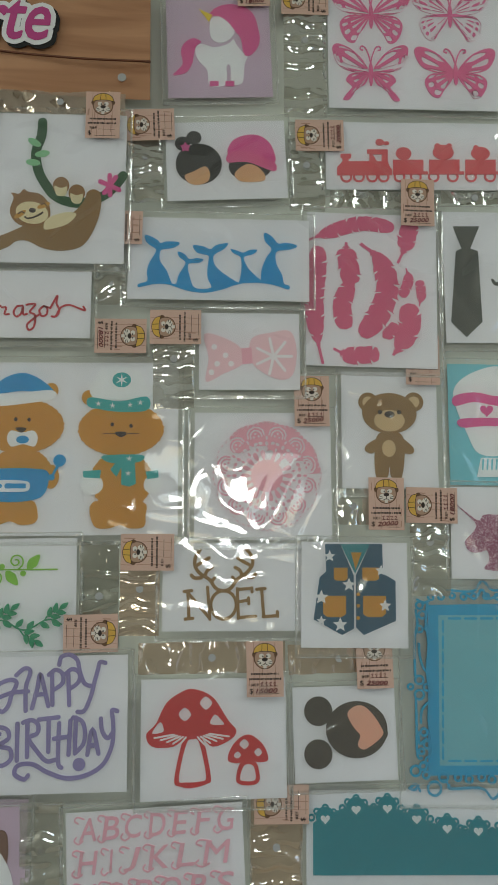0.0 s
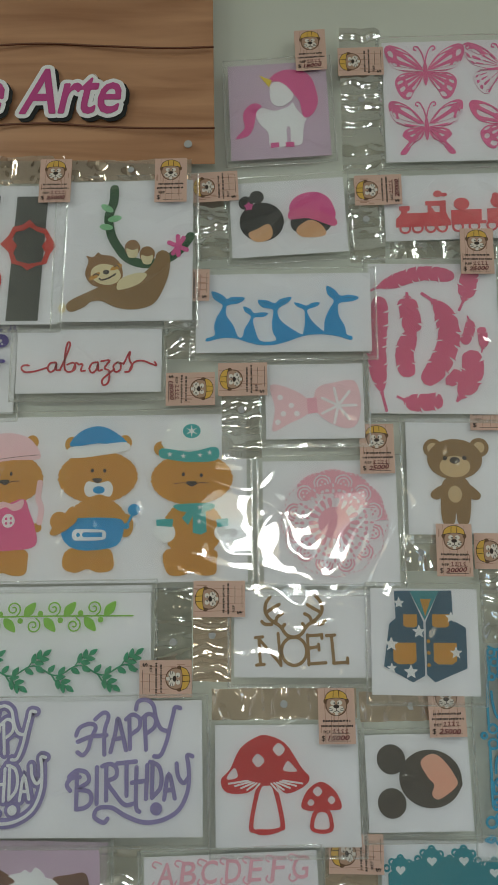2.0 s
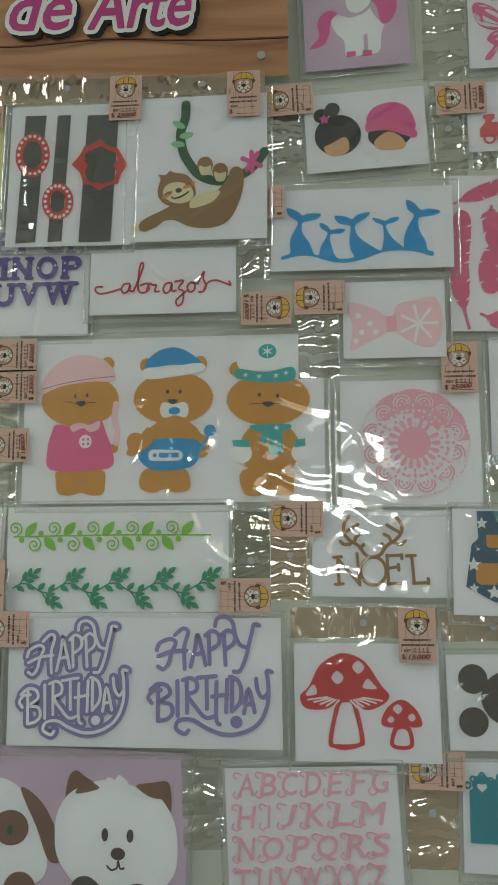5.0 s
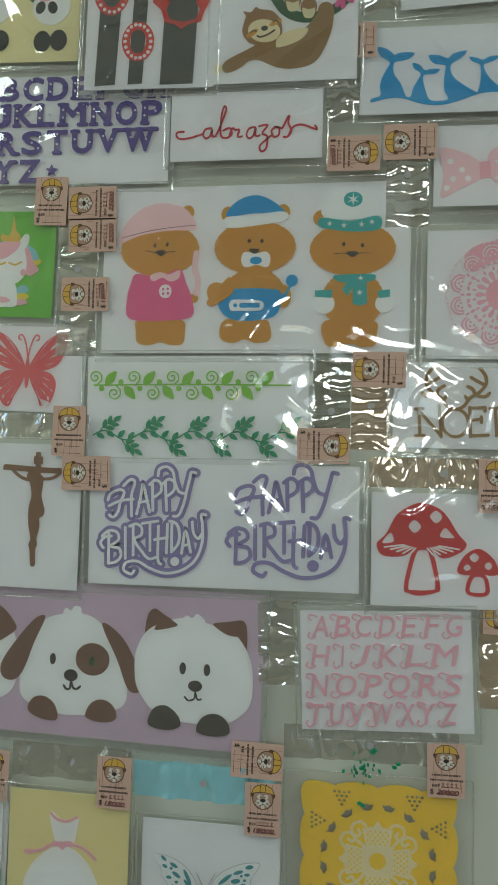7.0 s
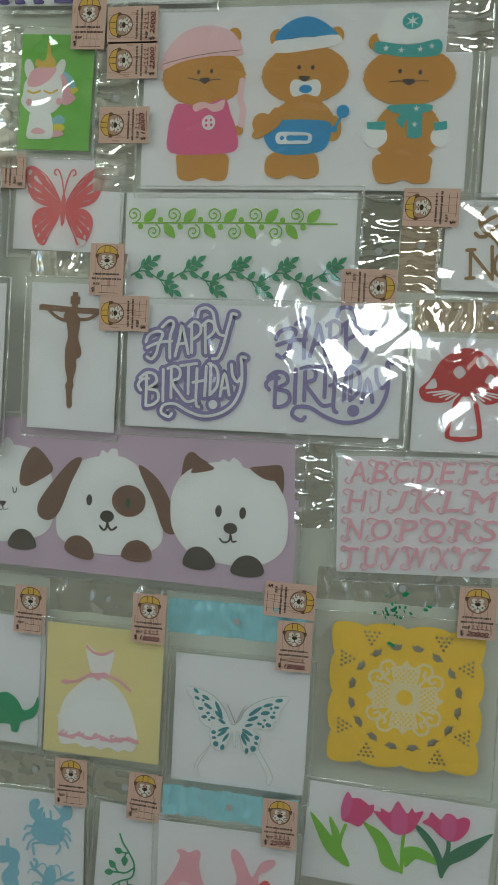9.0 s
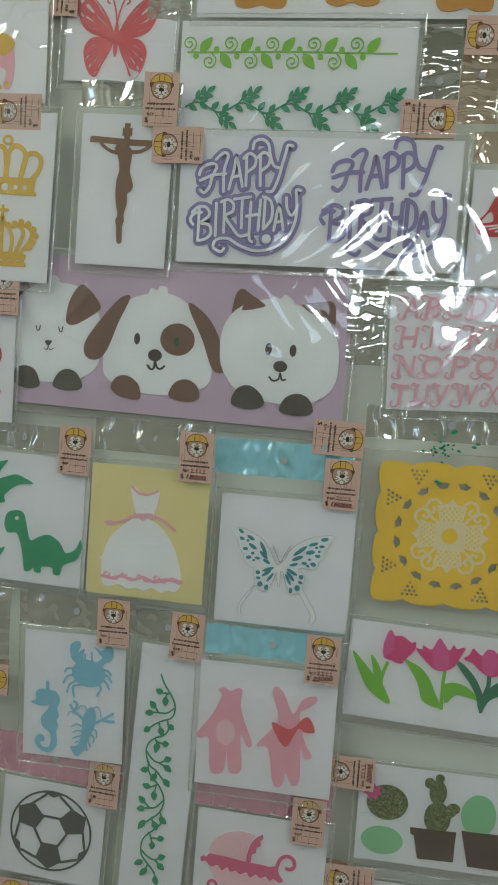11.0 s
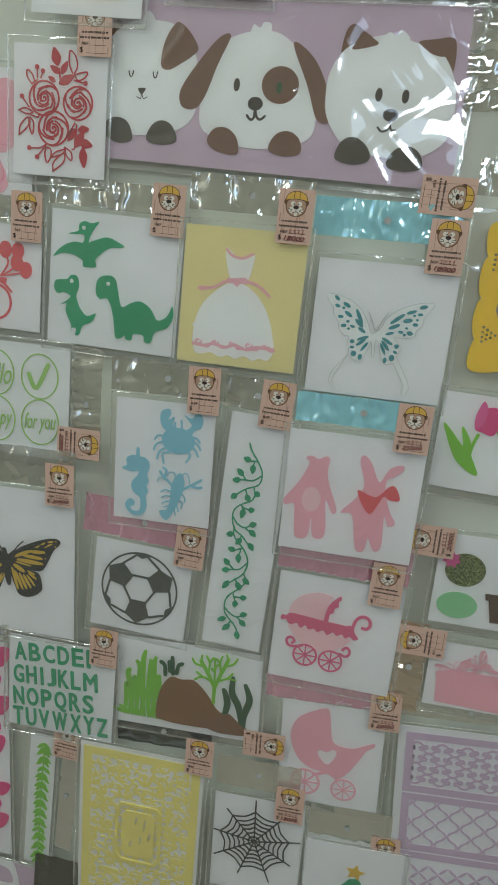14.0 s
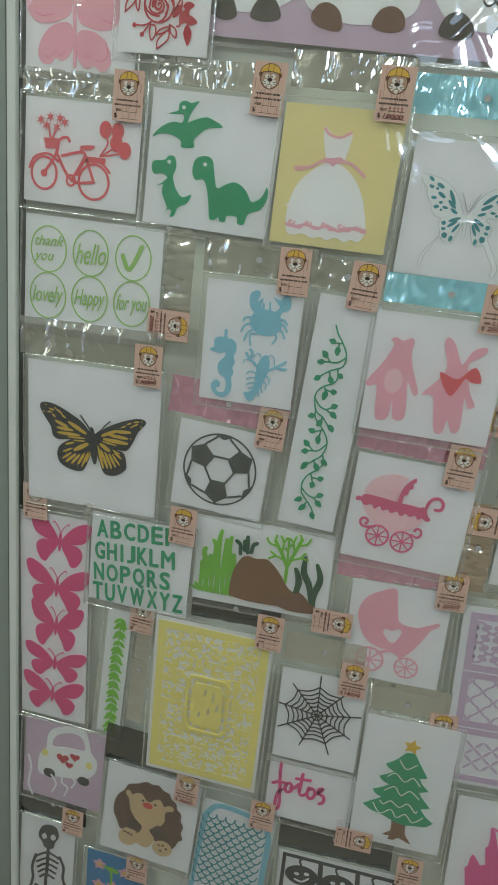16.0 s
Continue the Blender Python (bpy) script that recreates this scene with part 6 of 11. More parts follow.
p = pack('birthday_pack', 'long white card with two purple happy birthday cut-outs', -0.1727, 1.4156, 244, 110, 0.3, 2)
ribbon(p, 'backing', 'violet', 8.6, [[(-104.6, 21.0), (-102.1, 27.1), (-94.2, 30.8), (-89.4, 28.4), (-92.9, 19.2), (-94.8, 11.0), (-99.0, 5.8), (-103.2, 7.7)], [(-90.1, 34.5), (-83.8, 40.2), (-79.5, 37.7), (-82.5, 25.5), (-82.1, 7.2)], [(-103.4, 15.9), (-92.9, 20.7), (-80.8, 22.4)], [(-77.4, 9.3), (-74.0, 24.6), (-72.1, 36.3), (-68.8, 25.7), (-65.4, 11.6)], [(-75.5, 19.5), (-67.7, 21.2)], [(-63.2, 37.5), (-62.3, 12.7)], [(-65.8, 35.9), (-60.7, 40.1), (-55.4, 37.1), (-55.3, 30.0), (-60.9, 24.9)], [(-51.2, 38.7), (-49.7, 13.0)], [(-53.3, 37.1), (-48.2, 41.3), (-42.9, 38.3), (-43.3, 31.2), (-48.9, 26.1)], [(-58.1, 44.2), (-56.7, 50.3), (-50.4, 52.4), (-44.6, 48.4), (-42.4, 38.8), (-38.6, 30.3), (-32.9, 28.4)], [(-23.3, 47.2), (-27.5, 47.7), (-28.9, 41.6), (-31.4, 31.5), (-33.8, 20.3), (-38.3, 9.2), (-43.4, 8.1)], [(-100.7, -11.5), (-107.0, -12.7), (-110.6, -17.8), (-107.9, -22.3)], [(-102.9, -8.5), (-102.8, -35.8)], [(-109.2, -11.7), (-102.9, -6.5), (-95.5, -7.8), (-93.8, -14.4), (-101.0, -20.6), (-93.1, -22.4), (-91.3, -29.4), (-96.0, -34.6), (-102.8, -36.3)], [(-87.7, -3.1), (-87.1, -31.3)], [(-80.3, -0.9), (-79.8, -28.1)], [(-83.5, -2.0), (-77.2, 0.2), (-72.4, -3.2), (-72.8, -9.8), (-79.0, -14.0), (-73.1, -22.9), (-65.6, -30.7), (-58.9, -29.5)], [(-72.0, 0.8), (-57.4, 3.2)], [(-64.7, 1.5), (-64.2, -23.6)], [(-56.8, -1.3), (-56.8, -30.4), (-54.1, -35.4)], [(-48.5, 0.9), (-49.1, -25.2)], [(-60.2, -13.5), (-48.3, -11.2)], [(-44.4, 3.5), (-44.4, -24.1)], [(-46.5, 3.5), (-40.2, 1.1), (-37.5, -6.4), (-38.4, -16.4), (-44.4, -24.1)], [(-35.1, -24.8), (-31.8, -4.7), (-26.9, -23.6)], [(-33.7, -17.8), (-28.5, -17.1)], [(-25.8, 3.4), (-24.6, -6.0), (-20.4, -11.4), (-16.9, -7.3)], [(-13.5, 9.7), (-17.6, 10.1), (-16.5, 0.7), (-16.7, -15.8), (-23.2, -31.4), (-35.4, -40.3), (-50.3, -43.2), (-64.4, -39.2), (-75.5, -33.5), (-85.9, -34.8), (-88.4, -41.4), (-81.5, -45.2), (-78.5, -42.1)]], lift=0.45)
oval(p, 'dot', 'violet', -41.2, -32.5, 7.0, 7.0, lift=0.5)
ribbon(p, 'lettering', 'white', 2.5, [[(-104.6, 21.0), (-102.1, 27.1), (-94.2, 30.8), (-89.4, 28.4), (-92.9, 19.2), (-94.8, 11.0), (-99.0, 5.8), (-103.2, 7.7)], [(-90.1, 34.5), (-83.8, 40.2), (-79.5, 37.7), (-82.5, 25.5), (-82.1, 7.2)], [(-103.4, 15.9), (-92.9, 20.7), (-80.8, 22.4)], [(-77.4, 9.3), (-74.0, 24.6), (-72.1, 36.3), (-68.8, 25.7), (-65.4, 11.6)], [(-75.5, 19.5), (-67.7, 21.2)], [(-63.2, 37.5), (-62.3, 12.7)], [(-65.8, 35.9), (-60.7, 40.1), (-55.4, 37.1), (-55.3, 30.0), (-60.9, 24.9)], [(-51.2, 38.7), (-49.7, 13.0)], [(-53.3, 37.1), (-48.2, 41.3), (-42.9, 38.3), (-43.3, 31.2), (-48.9, 26.1)], [(-58.1, 44.2), (-56.7, 50.3), (-50.4, 52.4), (-44.6, 48.4), (-42.4, 38.8), (-38.6, 30.3), (-32.9, 28.4)], [(-23.3, 47.2), (-27.5, 47.7), (-28.9, 41.6), (-31.4, 31.5), (-33.8, 20.3), (-38.3, 9.2), (-43.4, 8.1)], [(-100.7, -11.5), (-107.0, -12.7), (-110.6, -17.8), (-107.9, -22.3)], [(-102.9, -8.5), (-102.8, -35.8)], [(-109.2, -11.7), (-102.9, -6.5), (-95.5, -7.8), (-93.8, -14.4), (-101.0, -20.6), (-93.1, -22.4), (-91.3, -29.4), (-96.0, -34.6), (-102.8, -36.3)], [(-87.7, -3.1), (-87.1, -31.3)], [(-80.3, -0.9), (-79.8, -28.1)], [(-83.5, -2.0), (-77.2, 0.2), (-72.4, -3.2), (-72.8, -9.8), (-79.0, -14.0), (-73.1, -22.9), (-65.6, -30.7), (-58.9, -29.5)], [(-72.0, 0.8), (-57.4, 3.2)], [(-64.7, 1.5), (-64.2, -23.6)], [(-56.8, -1.3), (-56.8, -30.4), (-54.1, -35.4)], [(-48.5, 0.9), (-49.1, -25.2)], [(-60.2, -13.5), (-48.3, -11.2)], [(-44.4, 3.5), (-44.4, -24.1)], [(-46.5, 3.5), (-40.2, 1.1), (-37.5, -6.4), (-38.4, -16.4), (-44.4, -24.1)], [(-35.1, -24.8), (-31.8, -4.7), (-26.9, -23.6)], [(-33.7, -17.8), (-28.5, -17.1)], [(-25.8, 3.4), (-24.6, -6.0), (-20.4, -11.4), (-16.9, -7.3)], [(-13.5, 9.7), (-17.6, 10.1), (-16.5, 0.7), (-16.7, -15.8), (-23.2, -31.4), (-35.4, -40.3), (-50.3, -43.2), (-64.4, -39.2), (-75.5, -33.5), (-85.9, -34.8), (-88.4, -41.4), (-81.5, -45.2), (-78.5, -42.1)]], lift=1.0)
oval(p, 'dot', 'white', -41.2, -32.5, 4.0, 4.0, lift=1.2)
ribbon(p, 'lettering', 'violet', 3.5, [[(12.5, 27.2), (15.4, 33.4), (24.2, 36.7), (29.5, 33.8), (25.5, 24.5), (23.2, 16.2), (18.6, 11.1), (13.8, 13.4)], [(28.9, 40.2), (35.9, 45.7), (40.6, 42.8), (37.2, 30.3), (37.4, 11.4)], [(13.7, 21.9), (25.5, 26.1), (39.0, 27.1)], [(42.6, 13.3), (46.6, 28.8), (48.8, 40.8), (52.4, 29.6), (56.0, 14.8)], [(44.9, 23.7), (53.6, 24.9)], [(58.7, 41.4), (59.5, 15.7)], [(55.8, 40.0), (61.6, 43.9), (67.5, 40.5), (67.5, 33.1), (61.2, 28.2)], [(72.1, 41.8), (73.4, 15.1)], [(69.8, 40.4), (75.6, 44.3), (81.4, 40.9), (80.8, 33.6), (74.5, 28.6)], [(64.5, 48.0), (66.2, 54.2), (73.2, 56.0), (79.6, 51.4), (81.9, 41.4), (86.0, 32.3), (92.4, 29.9)], [(103.2, 48.7), (98.6, 49.4), (96.9, 43.3), (94.1, 33.0), (91.2, 21.6), (86.1, 10.4), (80.4, 9.6)], [(16.4, -6.7), (9.3, -7.5), (5.2, -12.6), (8.3, -17.4)], [(14.0, -3.4), (13.7, -31.7)], [(6.9, -6.3), (14.0, -1.3), (22.3, -3.2), (24.1, -10.1), (15.9, -16.1), (24.8, -18.5), (26.6, -25.9), (21.4, -31.0), (13.7, -32.3)], [(31.0, 1.2), (31.3, -28.1)], [(39.2, 2.9), (39.5, -25.3)], [(35.7, 2.0), (42.7, 3.8), (48.0, -0.0), (47.5, -6.8), (40.5, -10.7), (47.0, -20.3), (55.2, -28.9), (62.7, -28.2)], [(48.5, 4.1), (64.8, 5.6)], [(56.7, 4.3), (56.9, -21.7)], [(65.4, 0.8), (65.0, -29.3), (68.0, -34.5)], [(74.6, 2.6), (73.6, -24.4)], [(61.4, -11.5), (74.7, -9.9)], [(79.2, 5.0), (78.8, -23.5)], [(76.9, 5.1), (83.9, 2.2), (86.8, -5.7), (85.7, -16.0), (78.8, -23.5)], [(89.1, -24.9), (93.1, -4.4), (98.3, -24.2)], [(90.8, -17.8), (96.5, -17.4)], [(99.9, 3.6), (101.1, -6.3), (105.6, -12.1), (109.6, -8.1)], [(113.6, 9.3), (109.0, 10.0), (110.2, 0.1), (109.6, -16.9), (102.3, -32.6), (88.6, -40.9), (72.0, -42.9), (56.4, -37.8), (44.2, -31.2), (32.5, -31.8), (29.7, -38.5), (37.3, -42.9), (40.8, -39.9)]])
oval(p, 'dot', 'violet', 82.3, -32.4, 5.2, 5.2)
sticker(p, -125.3, 45.5, 90)

p = pack('mushroom_pack', 'white card with two red spotted mushroom cut-outs', 0.0214, 1.4006, 123, 98, 0.1, 1)
flap(p, -64.1, 53.7, 61.7, 79.5, tint='warm_reflect')
cut(p, 'cap', 'red', [(-56.7, 4.5), (-48.8, 12.9), (-39.9, 29.7), (-26.4, 38.8), (-16.1, 40.5), (-0.6, 33.6), (12.3, 14.7), (19.3, 6), (13.8, -1.3), (-0.7, -6.5), (-10.3, 0.4), (-23.1, 0.7), (-34.3, -5.8), (-51.8, -5.4)], holes=[[(-29.6, 20.2), (-24.5, 25.7), (-19, 20), (-24.4, 14.6)], [(-11.6, 29.2), (-6.4, 34.4), (-1.2, 29), (-6.4, 23.5)], [(-2.9, 12), (1, 19.6), (6.5, 14.9), (8.4, 11.1)], [(-51.9, 5.3), (-45, 14.4), (-42.3, 6.6)]])
cut(p, 'stem', 'red', [(-26.3, -1.4), (-33.2, -32.5), (-27.8, -37.8), (-18.3, -39.2), (-5.6, -35.9), (-2.4, -30.9), (-8.1, -3.3), (-13.5, 2.3), (-21.5, 1.6)], holes=[[(-23.1, -3.9), (-29.4, -31.7), (-23.7, -34.6), (-10.3, -34), (-6.5, -29.5), (-12.2, -3.2), (-17.4, -0.3)]])
cut(p, 'cap', 'red', [(11.6, -16.9), (17.4, -3.9), (29.4, 2.7), (41.3, -5.3), (45.9, -17.7), (37.8, -19.8), (29.2, -17.8), (19.7, -20.3)], holes=[[(21.7, -4.9), (26, -0.9), (29.8, -5), (26, -9.1)], [(34.1, -11.5), (37.9, -8.4), (40.7, -12.1), (37.4, -15.2)], [(16.8, -13.9), (20.2, -10.7), (23, -14), (19.7, -16.6)]])
cut(p, 'stem', 'red', [(23, -19.4), (18.6, -32.9), (23.3, -37.5), (33.8, -37.7), (38.6, -33.3), (35.4, -19.7)], holes=[[(25.4, -22.2), (21.9, -32.5), (26.2, -34.9), (33.3, -34.6), (35.3, -31.5), (33, -22.4)]])
ribbon(p, 'gill', 'white', 1.5, [[(-33.3, 4.0), (-49.9, 1.6)], [(-30.8, 3.2), (-44.7, -0.3)], [(-28.3, 2.5), (-39.4, -2.0)], [(-25.9, 2.0), (-34.2, -3.4)], [(-23.4, 1.6), (-29.0, -4.5)], [(-13.6, 1.6), (-8.0, -4.5)], [(-11.1, 2.0), (-2.8, -3.4)], [(-8.7, 2.5), (2.4, -2.0)], [(-6.2, 3.2), (7.7, -0.3)], [(-3.7, 4.0), (12.9, 1.6)]])
sticker(p, 44, 56.6, 0, '$15000')

p = pack('round_ear_pack', 'white card with dark brown rounded shapes in a clear bag', 0.1332, 1.4025, 88, 78, 0.9, 1)
flap(p, -46.9, 50.1, 41.4, 74.7, tint='warm_reflect')
oval(p, 'shape', 'cocoa', -22.3, 19, 12.1, 12.1)
oval(p, 'shape', 'cocoa', -23.5, -16, 12, 12)
oval(p, 'shape', 'cocoa', 10.1, 2.9, 26.4, 23.3)
cut(p, 'shape', 'cocoa', [(27.5, 11.7), (33.3, 14.6), (33.9, 6.8), (36.8, -1.1), (33.2, -7.2), (28.2, -8.5)])
cut(p, 'shape', 'peach', [(2.5, 15.6), (8.3, 21.7), (16.5, 22.1), (24.4, 14.9), (30.5, 5.4), (32.5, -1.9), (23.3, -9.9), (14.9, -13.6), (10.5, -9.5), (12.8, -1.8), (7.6, 4.6)])
sticker(p, 27.5, 59.6, 0, '$25000')

p = pack('blue_frame_pack', 'blue ornamental paper frame in a clear bag', 0.2602, 1.4353, 147, 178, -1.6, 0, card='none')
cut(p, 'panel', 'panel_blue', [(-43, 62.7), (70.5, 64.5), (65.6, -62.2), (-43.8, -63.1)], smooth=False)
cut(p, 'frame', 'frame_blue', [(-52.4, 71.3), (81.2, 75.4), (75.3, -69.6), (-53.7, -71.4)], holes=[[(-43, 62.7), (70.5, 64.5), (65.6, -62.2), (-43.8, -63.1)]], smooth=False)
ribbon(p, 'stitch', 'frame_blue', 2, [[(-39, 57.9), (-39.2, 48.3)]])
ribbon(p, 'stitch', 'frame_blue', 2, [[(-33.4, 60), (-23.4, 60.1)]])
ribbon(p, 'stitch', 'frame_blue', 1.9, [[(-35.4, -59.3), (-25.6, -59.2)]])
ribbon(p, 'stitch', 'frame_blue', 2, [[(-39.2, 44.4), (-39.4, 34.8)]])
ribbon(p, 'stitch', 'frame_blue', 2, [[(-19.3, 60.2), (-9.2, 60.3)]])
ribbon(p, 'stitch', 'frame_blue', 1.9, [[(-21.7, -59.2), (-11.9, -59.1)]])
ribbon(p, 'stitch', 'frame_blue', 2, [[(-39.4, 30.9), (-39.6, 21.4)]])
ribbon(p, 'stitch', 'frame_blue', 2, [[(-5.2, 60.4), (4.9, 60.5)]])
ribbon(p, 'stitch', 'frame_blue', 1.9, [[(-7.9, -59.1), (1.9, -59)]])
ribbon(p, 'stitch', 'frame_blue', 1.9, [[(-39.6, 17.5), (-39.8, 8)]])
ribbon(p, 'stitch', 'frame_blue', 2, [[(9, 60.6), (19.1, 60.8)]])
ribbon(p, 'stitch', 'frame_blue', 1.9, [[(5.9, -59), (15.7, -58.9)]])
ribbon(p, 'stitch', 'frame_blue', 1.9, [[(-39.9, 4.2), (-40, -5.2)]])
ribbon(p, 'stitch', 'frame_blue', 2, [[(23.1, 60.8), (33.3, 61)]])
ribbon(p, 'stitch', 'frame_blue', 1.9, [[(19.7, -58.9), (29.6, -58.8)]])
ribbon(p, 'stitch', 'frame_blue', 1.9, [[(-40.1, -9), (-40.2, -18.4)]])
ribbon(p, 'stitch', 'frame_blue', 2, [[(37.4, 61), (47.5, 61.2)]])
ribbon(p, 'stitch', 'frame_blue', 1.9, [[(33.5, -58.8), (43.4, -58.7)]])
ribbon(p, 'stitch', 'frame_blue', 1.9, [[(-40.3, -22.2), (-40.4, -31.5)]])
ribbon(p, 'stitch', 'frame_blue', 2, [[(51.6, 61.3), (61.8, 61.4)]])
ribbon(p, 'stitch', 'frame_blue', 1.9, [[(47.4, -58.7), (57.3, -58.6)]])
ribbon(p, 'stitch', 'frame_blue', 1.9, [[(-40.5, -35.2), (-40.6, -44.5)]])
ribbon(p, 'stitch', 'frame_blue', 2, [[(65.8, 61.5), (76, 61.6)]])
ribbon(p, 'stitch', 'frame_blue', 1.9, [[(61.3, -58.5), (71.2, -58.5)]])
ribbon(p, 'stitch', 'frame_blue', 1.9, [[(-40.7, -48.3), (-40.8, -57.5)]])
ribbon(p, 'stitch', 'frame_blue', 2, [[(80.1, 61.7), (90.3, 61.9)]])
ribbon(p, 'stitch', 'frame_blue', 1.9, [[(75.2, -58.4), (85.2, -58.4)]])
oval(p, 'curl', 'frame_blue', -60.5, 7.4, 4.5, 4.5, ring=1.9)
oval(p, 'curl', 'frame_blue', -60.6, -4.9, 4.9, 4.9, ring=1.9)
oval(p, 'curl', 'frame_blue', -68.3, 1.7, 3.2, 3.2, ring=1.9)
oval(p, 'curl', 'frame_blue', -54.0, 1.4, 3.7, 3.7, ring=1.9)
oval(p, 'curl', 'frame_blue', -59.7, 70.9, 3.9, 3.9, ring=1.9)
oval(p, 'curl', 'frame_blue', -57.2, 62.8, 4.1, 4.1, ring=1.9)
oval(p, 'curl', 'frame_blue', -59.9, 50.5, 3.7, 3.7, ring=1.9)
oval(p, 'curl', 'frame_blue', -52.9, 51.6, 3.2, 3.2, ring=1.9)
oval(p, 'curl', 'frame_blue', -57.1, -35.8, 3.9, 3.9, ring=1.9)
oval(p, 'curl', 'frame_blue', -54.3, -46.0, 4.1, 4.1, ring=1.9)
oval(p, 'curl', 'frame_blue', -59.3, -51.6, 3.2, 3.2, ring=1.9)
oval(p, 'curl', 'frame_blue', -64.7, -67.6, 5.1, 5.1, ring=1.9)
oval(p, 'curl', 'frame_blue', -58.0, -63.6, 3.9, 3.9, ring=1.9)
oval(p, 'curl', 'frame_blue', -55.6, -70.9, 3.7, 3.7, ring=1.9)
oval(p, 'curl', 'frame_blue', -48.5, -81.8, 6.6, 6.6, ring=1.9)
oval(p, 'curl', 'frame_blue', -40.6, -72.6, 4.7, 4.7, ring=1.9)
oval(p, 'curl', 'frame_blue', -53.5, -58.9, 3.4, 3.4, ring=1.9)
oval(p, 'curl', 'frame_blue', -49.5, 77.9, 3.2, 3.2, ring=1.9)
oval(p, 'curl', 'frame_blue', -40.4, 78.6, 3.4, 3.4, ring=1.9)
oval(p, 'curl', 'frame_blue', -30.3, 79.6, 3.2, 3.2, ring=1.9)
oval(p, 'curl', 'frame_blue', -20.2, 78.9, 3.4, 3.4, ring=1.9)
oval(p, 'curl', 'frame_blue', -11.0, 79.5, 3.4, 3.4, ring=1.9)
oval(p, 'curl', 'frame_blue', 0.1, 79.6, 3.4, 3.4, ring=1.9)
oval(p, 'curl', 'frame_blue', 10.3, 79.4, 3.4, 3.4, ring=1.9)
oval(p, 'curl', 'frame_blue', -28.2, -72.6, 3.7, 3.7, ring=1.9)
oval(p, 'curl', 'frame_blue', -18.5, -74.0, 4.1, 4.1, ring=1.9)
oval(p, 'curl', 'frame_blue', -7.6, -72.4, 3.7, 3.7, ring=1.9)
oval(p, 'curl', 'frame_blue', 1.2, -74.2, 3.9, 3.9, ring=1.9)
ribbon(p, 'scroll', 'frame_blue', 2.0, [[(-63.8, 47.6), (-64.4, 32.2), (-64.2, 10.8)], [(-63.7, -8.7), (-63.5, -28.4), (-63.0, -54.4), (-59.3, -57.1)], [(-60.7, 38.0), (-60.0, 28.4), (-57.0, 17.9), (-51.9, 12.9)], [(-59.6, -28.3), (-59.0, -19.0), (-56.2, -14.2), (-51.8, -10.4)], [(-62.0, -35.8), (-61.1, -45.1), (-55.2, -41.3)], [(-36.2, -79.0), (-34.3, -81.8), (-7.8, -81.3), (1.7, -89.8), (9.8, -82.4)], [(-69.4, -81.0), (-64.5, -78.3), (-61.0, -83.7)], [(-70.4, -81.6), (-65.5, -82.8), (-62.5, -79.2)], [(-43.0, -75.4), (-39.1, -75.4), (-35.2, -80.8)], [(-34.2, 84.6), (-11.9, 83.8), (-3.2, 93.0), (5.4, 85.2), (14.5, 85.8)], [(-20.1, 82.3), (-10.1, 77.5), (-3.8, 85.5), (2.1, 77.7), (12.4, 81.8)], [(-52.6, 73.0), (-54.4, 57.4), (-52.1, 38.1), (-53.8, 15.1), (-51.7, -3.8), (-52.8, -26.4), (-49.9, -45.0), (-51.6, -61.7)], [(-61.6, 75.8), (-55.6, 73.3), (-50.6, 75.4)], [(-63.2, 67.0), (-61.7, 56.3), (-63.0, 47.6)]])

p = pack('teal_border_pack', 'white card with a teal scalloped heart border', 0.1998, 1.3089, 202, 91, -0.9, 0)
flap(p, -148.1, -43.2, -104.5, 45.5, tint='warm_reflect')
cut(p, 'border', 'teal', [(-95.4, -21.8), (-95.3, 19.4), (-84.9, 26), (-72, 29.9), (-59, 34.4), (-46, 32.8), (-31.4, 32.7), (-20, 28), (-7.1, 23.4), (5.8, 18.7), (18.8, 15), (31.8, 13.7), (44.9, 11.8), (63, 13.7), (110.9, 18), (108.9, -23.8)], smooth=False)
oval(p, 'scallop', 'teal', -85, 24.8, 8.1, 7.5)
heart(p, 'white', -85, 22.4, 4.1)
oval(p, 'loop', 'teal', -92, 28.5, 3.1, 3.1, ring=1.6)
oval(p, 'loop', 'teal', -84.9, 31.5, 3.1, 3.1, ring=1.6)
oval(p, 'loop', 'teal', -77.8, 27.8, 3.1, 3.1, ring=1.6)
oval(p, 'loop', 'teal', -96.6, 23.7, 3.1, 3.1, ring=1.6)
oval(p, 'loop', 'teal', -73.3, 22.3, 3.1, 3.1, ring=1.6)
oval(p, 'scallop', 'teal', -58.7, 32.2, 8.2, 7.5)
heart(p, 'white', -58.7, 29.8, 4.1)
oval(p, 'loop', 'teal', -65.8, 35.9, 3.1, 3.1, ring=1.6)
oval(p, 'loop', 'teal', -58.6, 38.9, 3.2, 3.2, ring=1.6)
oval(p, 'loop', 'teal', -51.5, 35.2, 3.1, 3.1, ring=1.6)
oval(p, 'loop', 'teal', -70.4, 31.1, 3.1, 3.1, ring=1.6)
oval(p, 'loop', 'teal', -47, 29.7, 3.1, 3.1, ring=1.6)
oval(p, 'scallop', 'teal', -32, 33, 8.2, 7.6)
heart(p, 'white', -32, 30.5, 4.1)
oval(p, 'loop', 'teal', -39.1, 36.7, 3.2, 3.2, ring=1.6)
oval(p, 'loop', 'teal', -31.9, 39.7, 3.2, 3.2, ring=1.6)
oval(p, 'loop', 'teal', -24.8, 36, 3.2, 3.2, ring=1.6)
oval(p, 'loop', 'teal', -43.7, 31.8, 3.1, 3.1, ring=1.6)
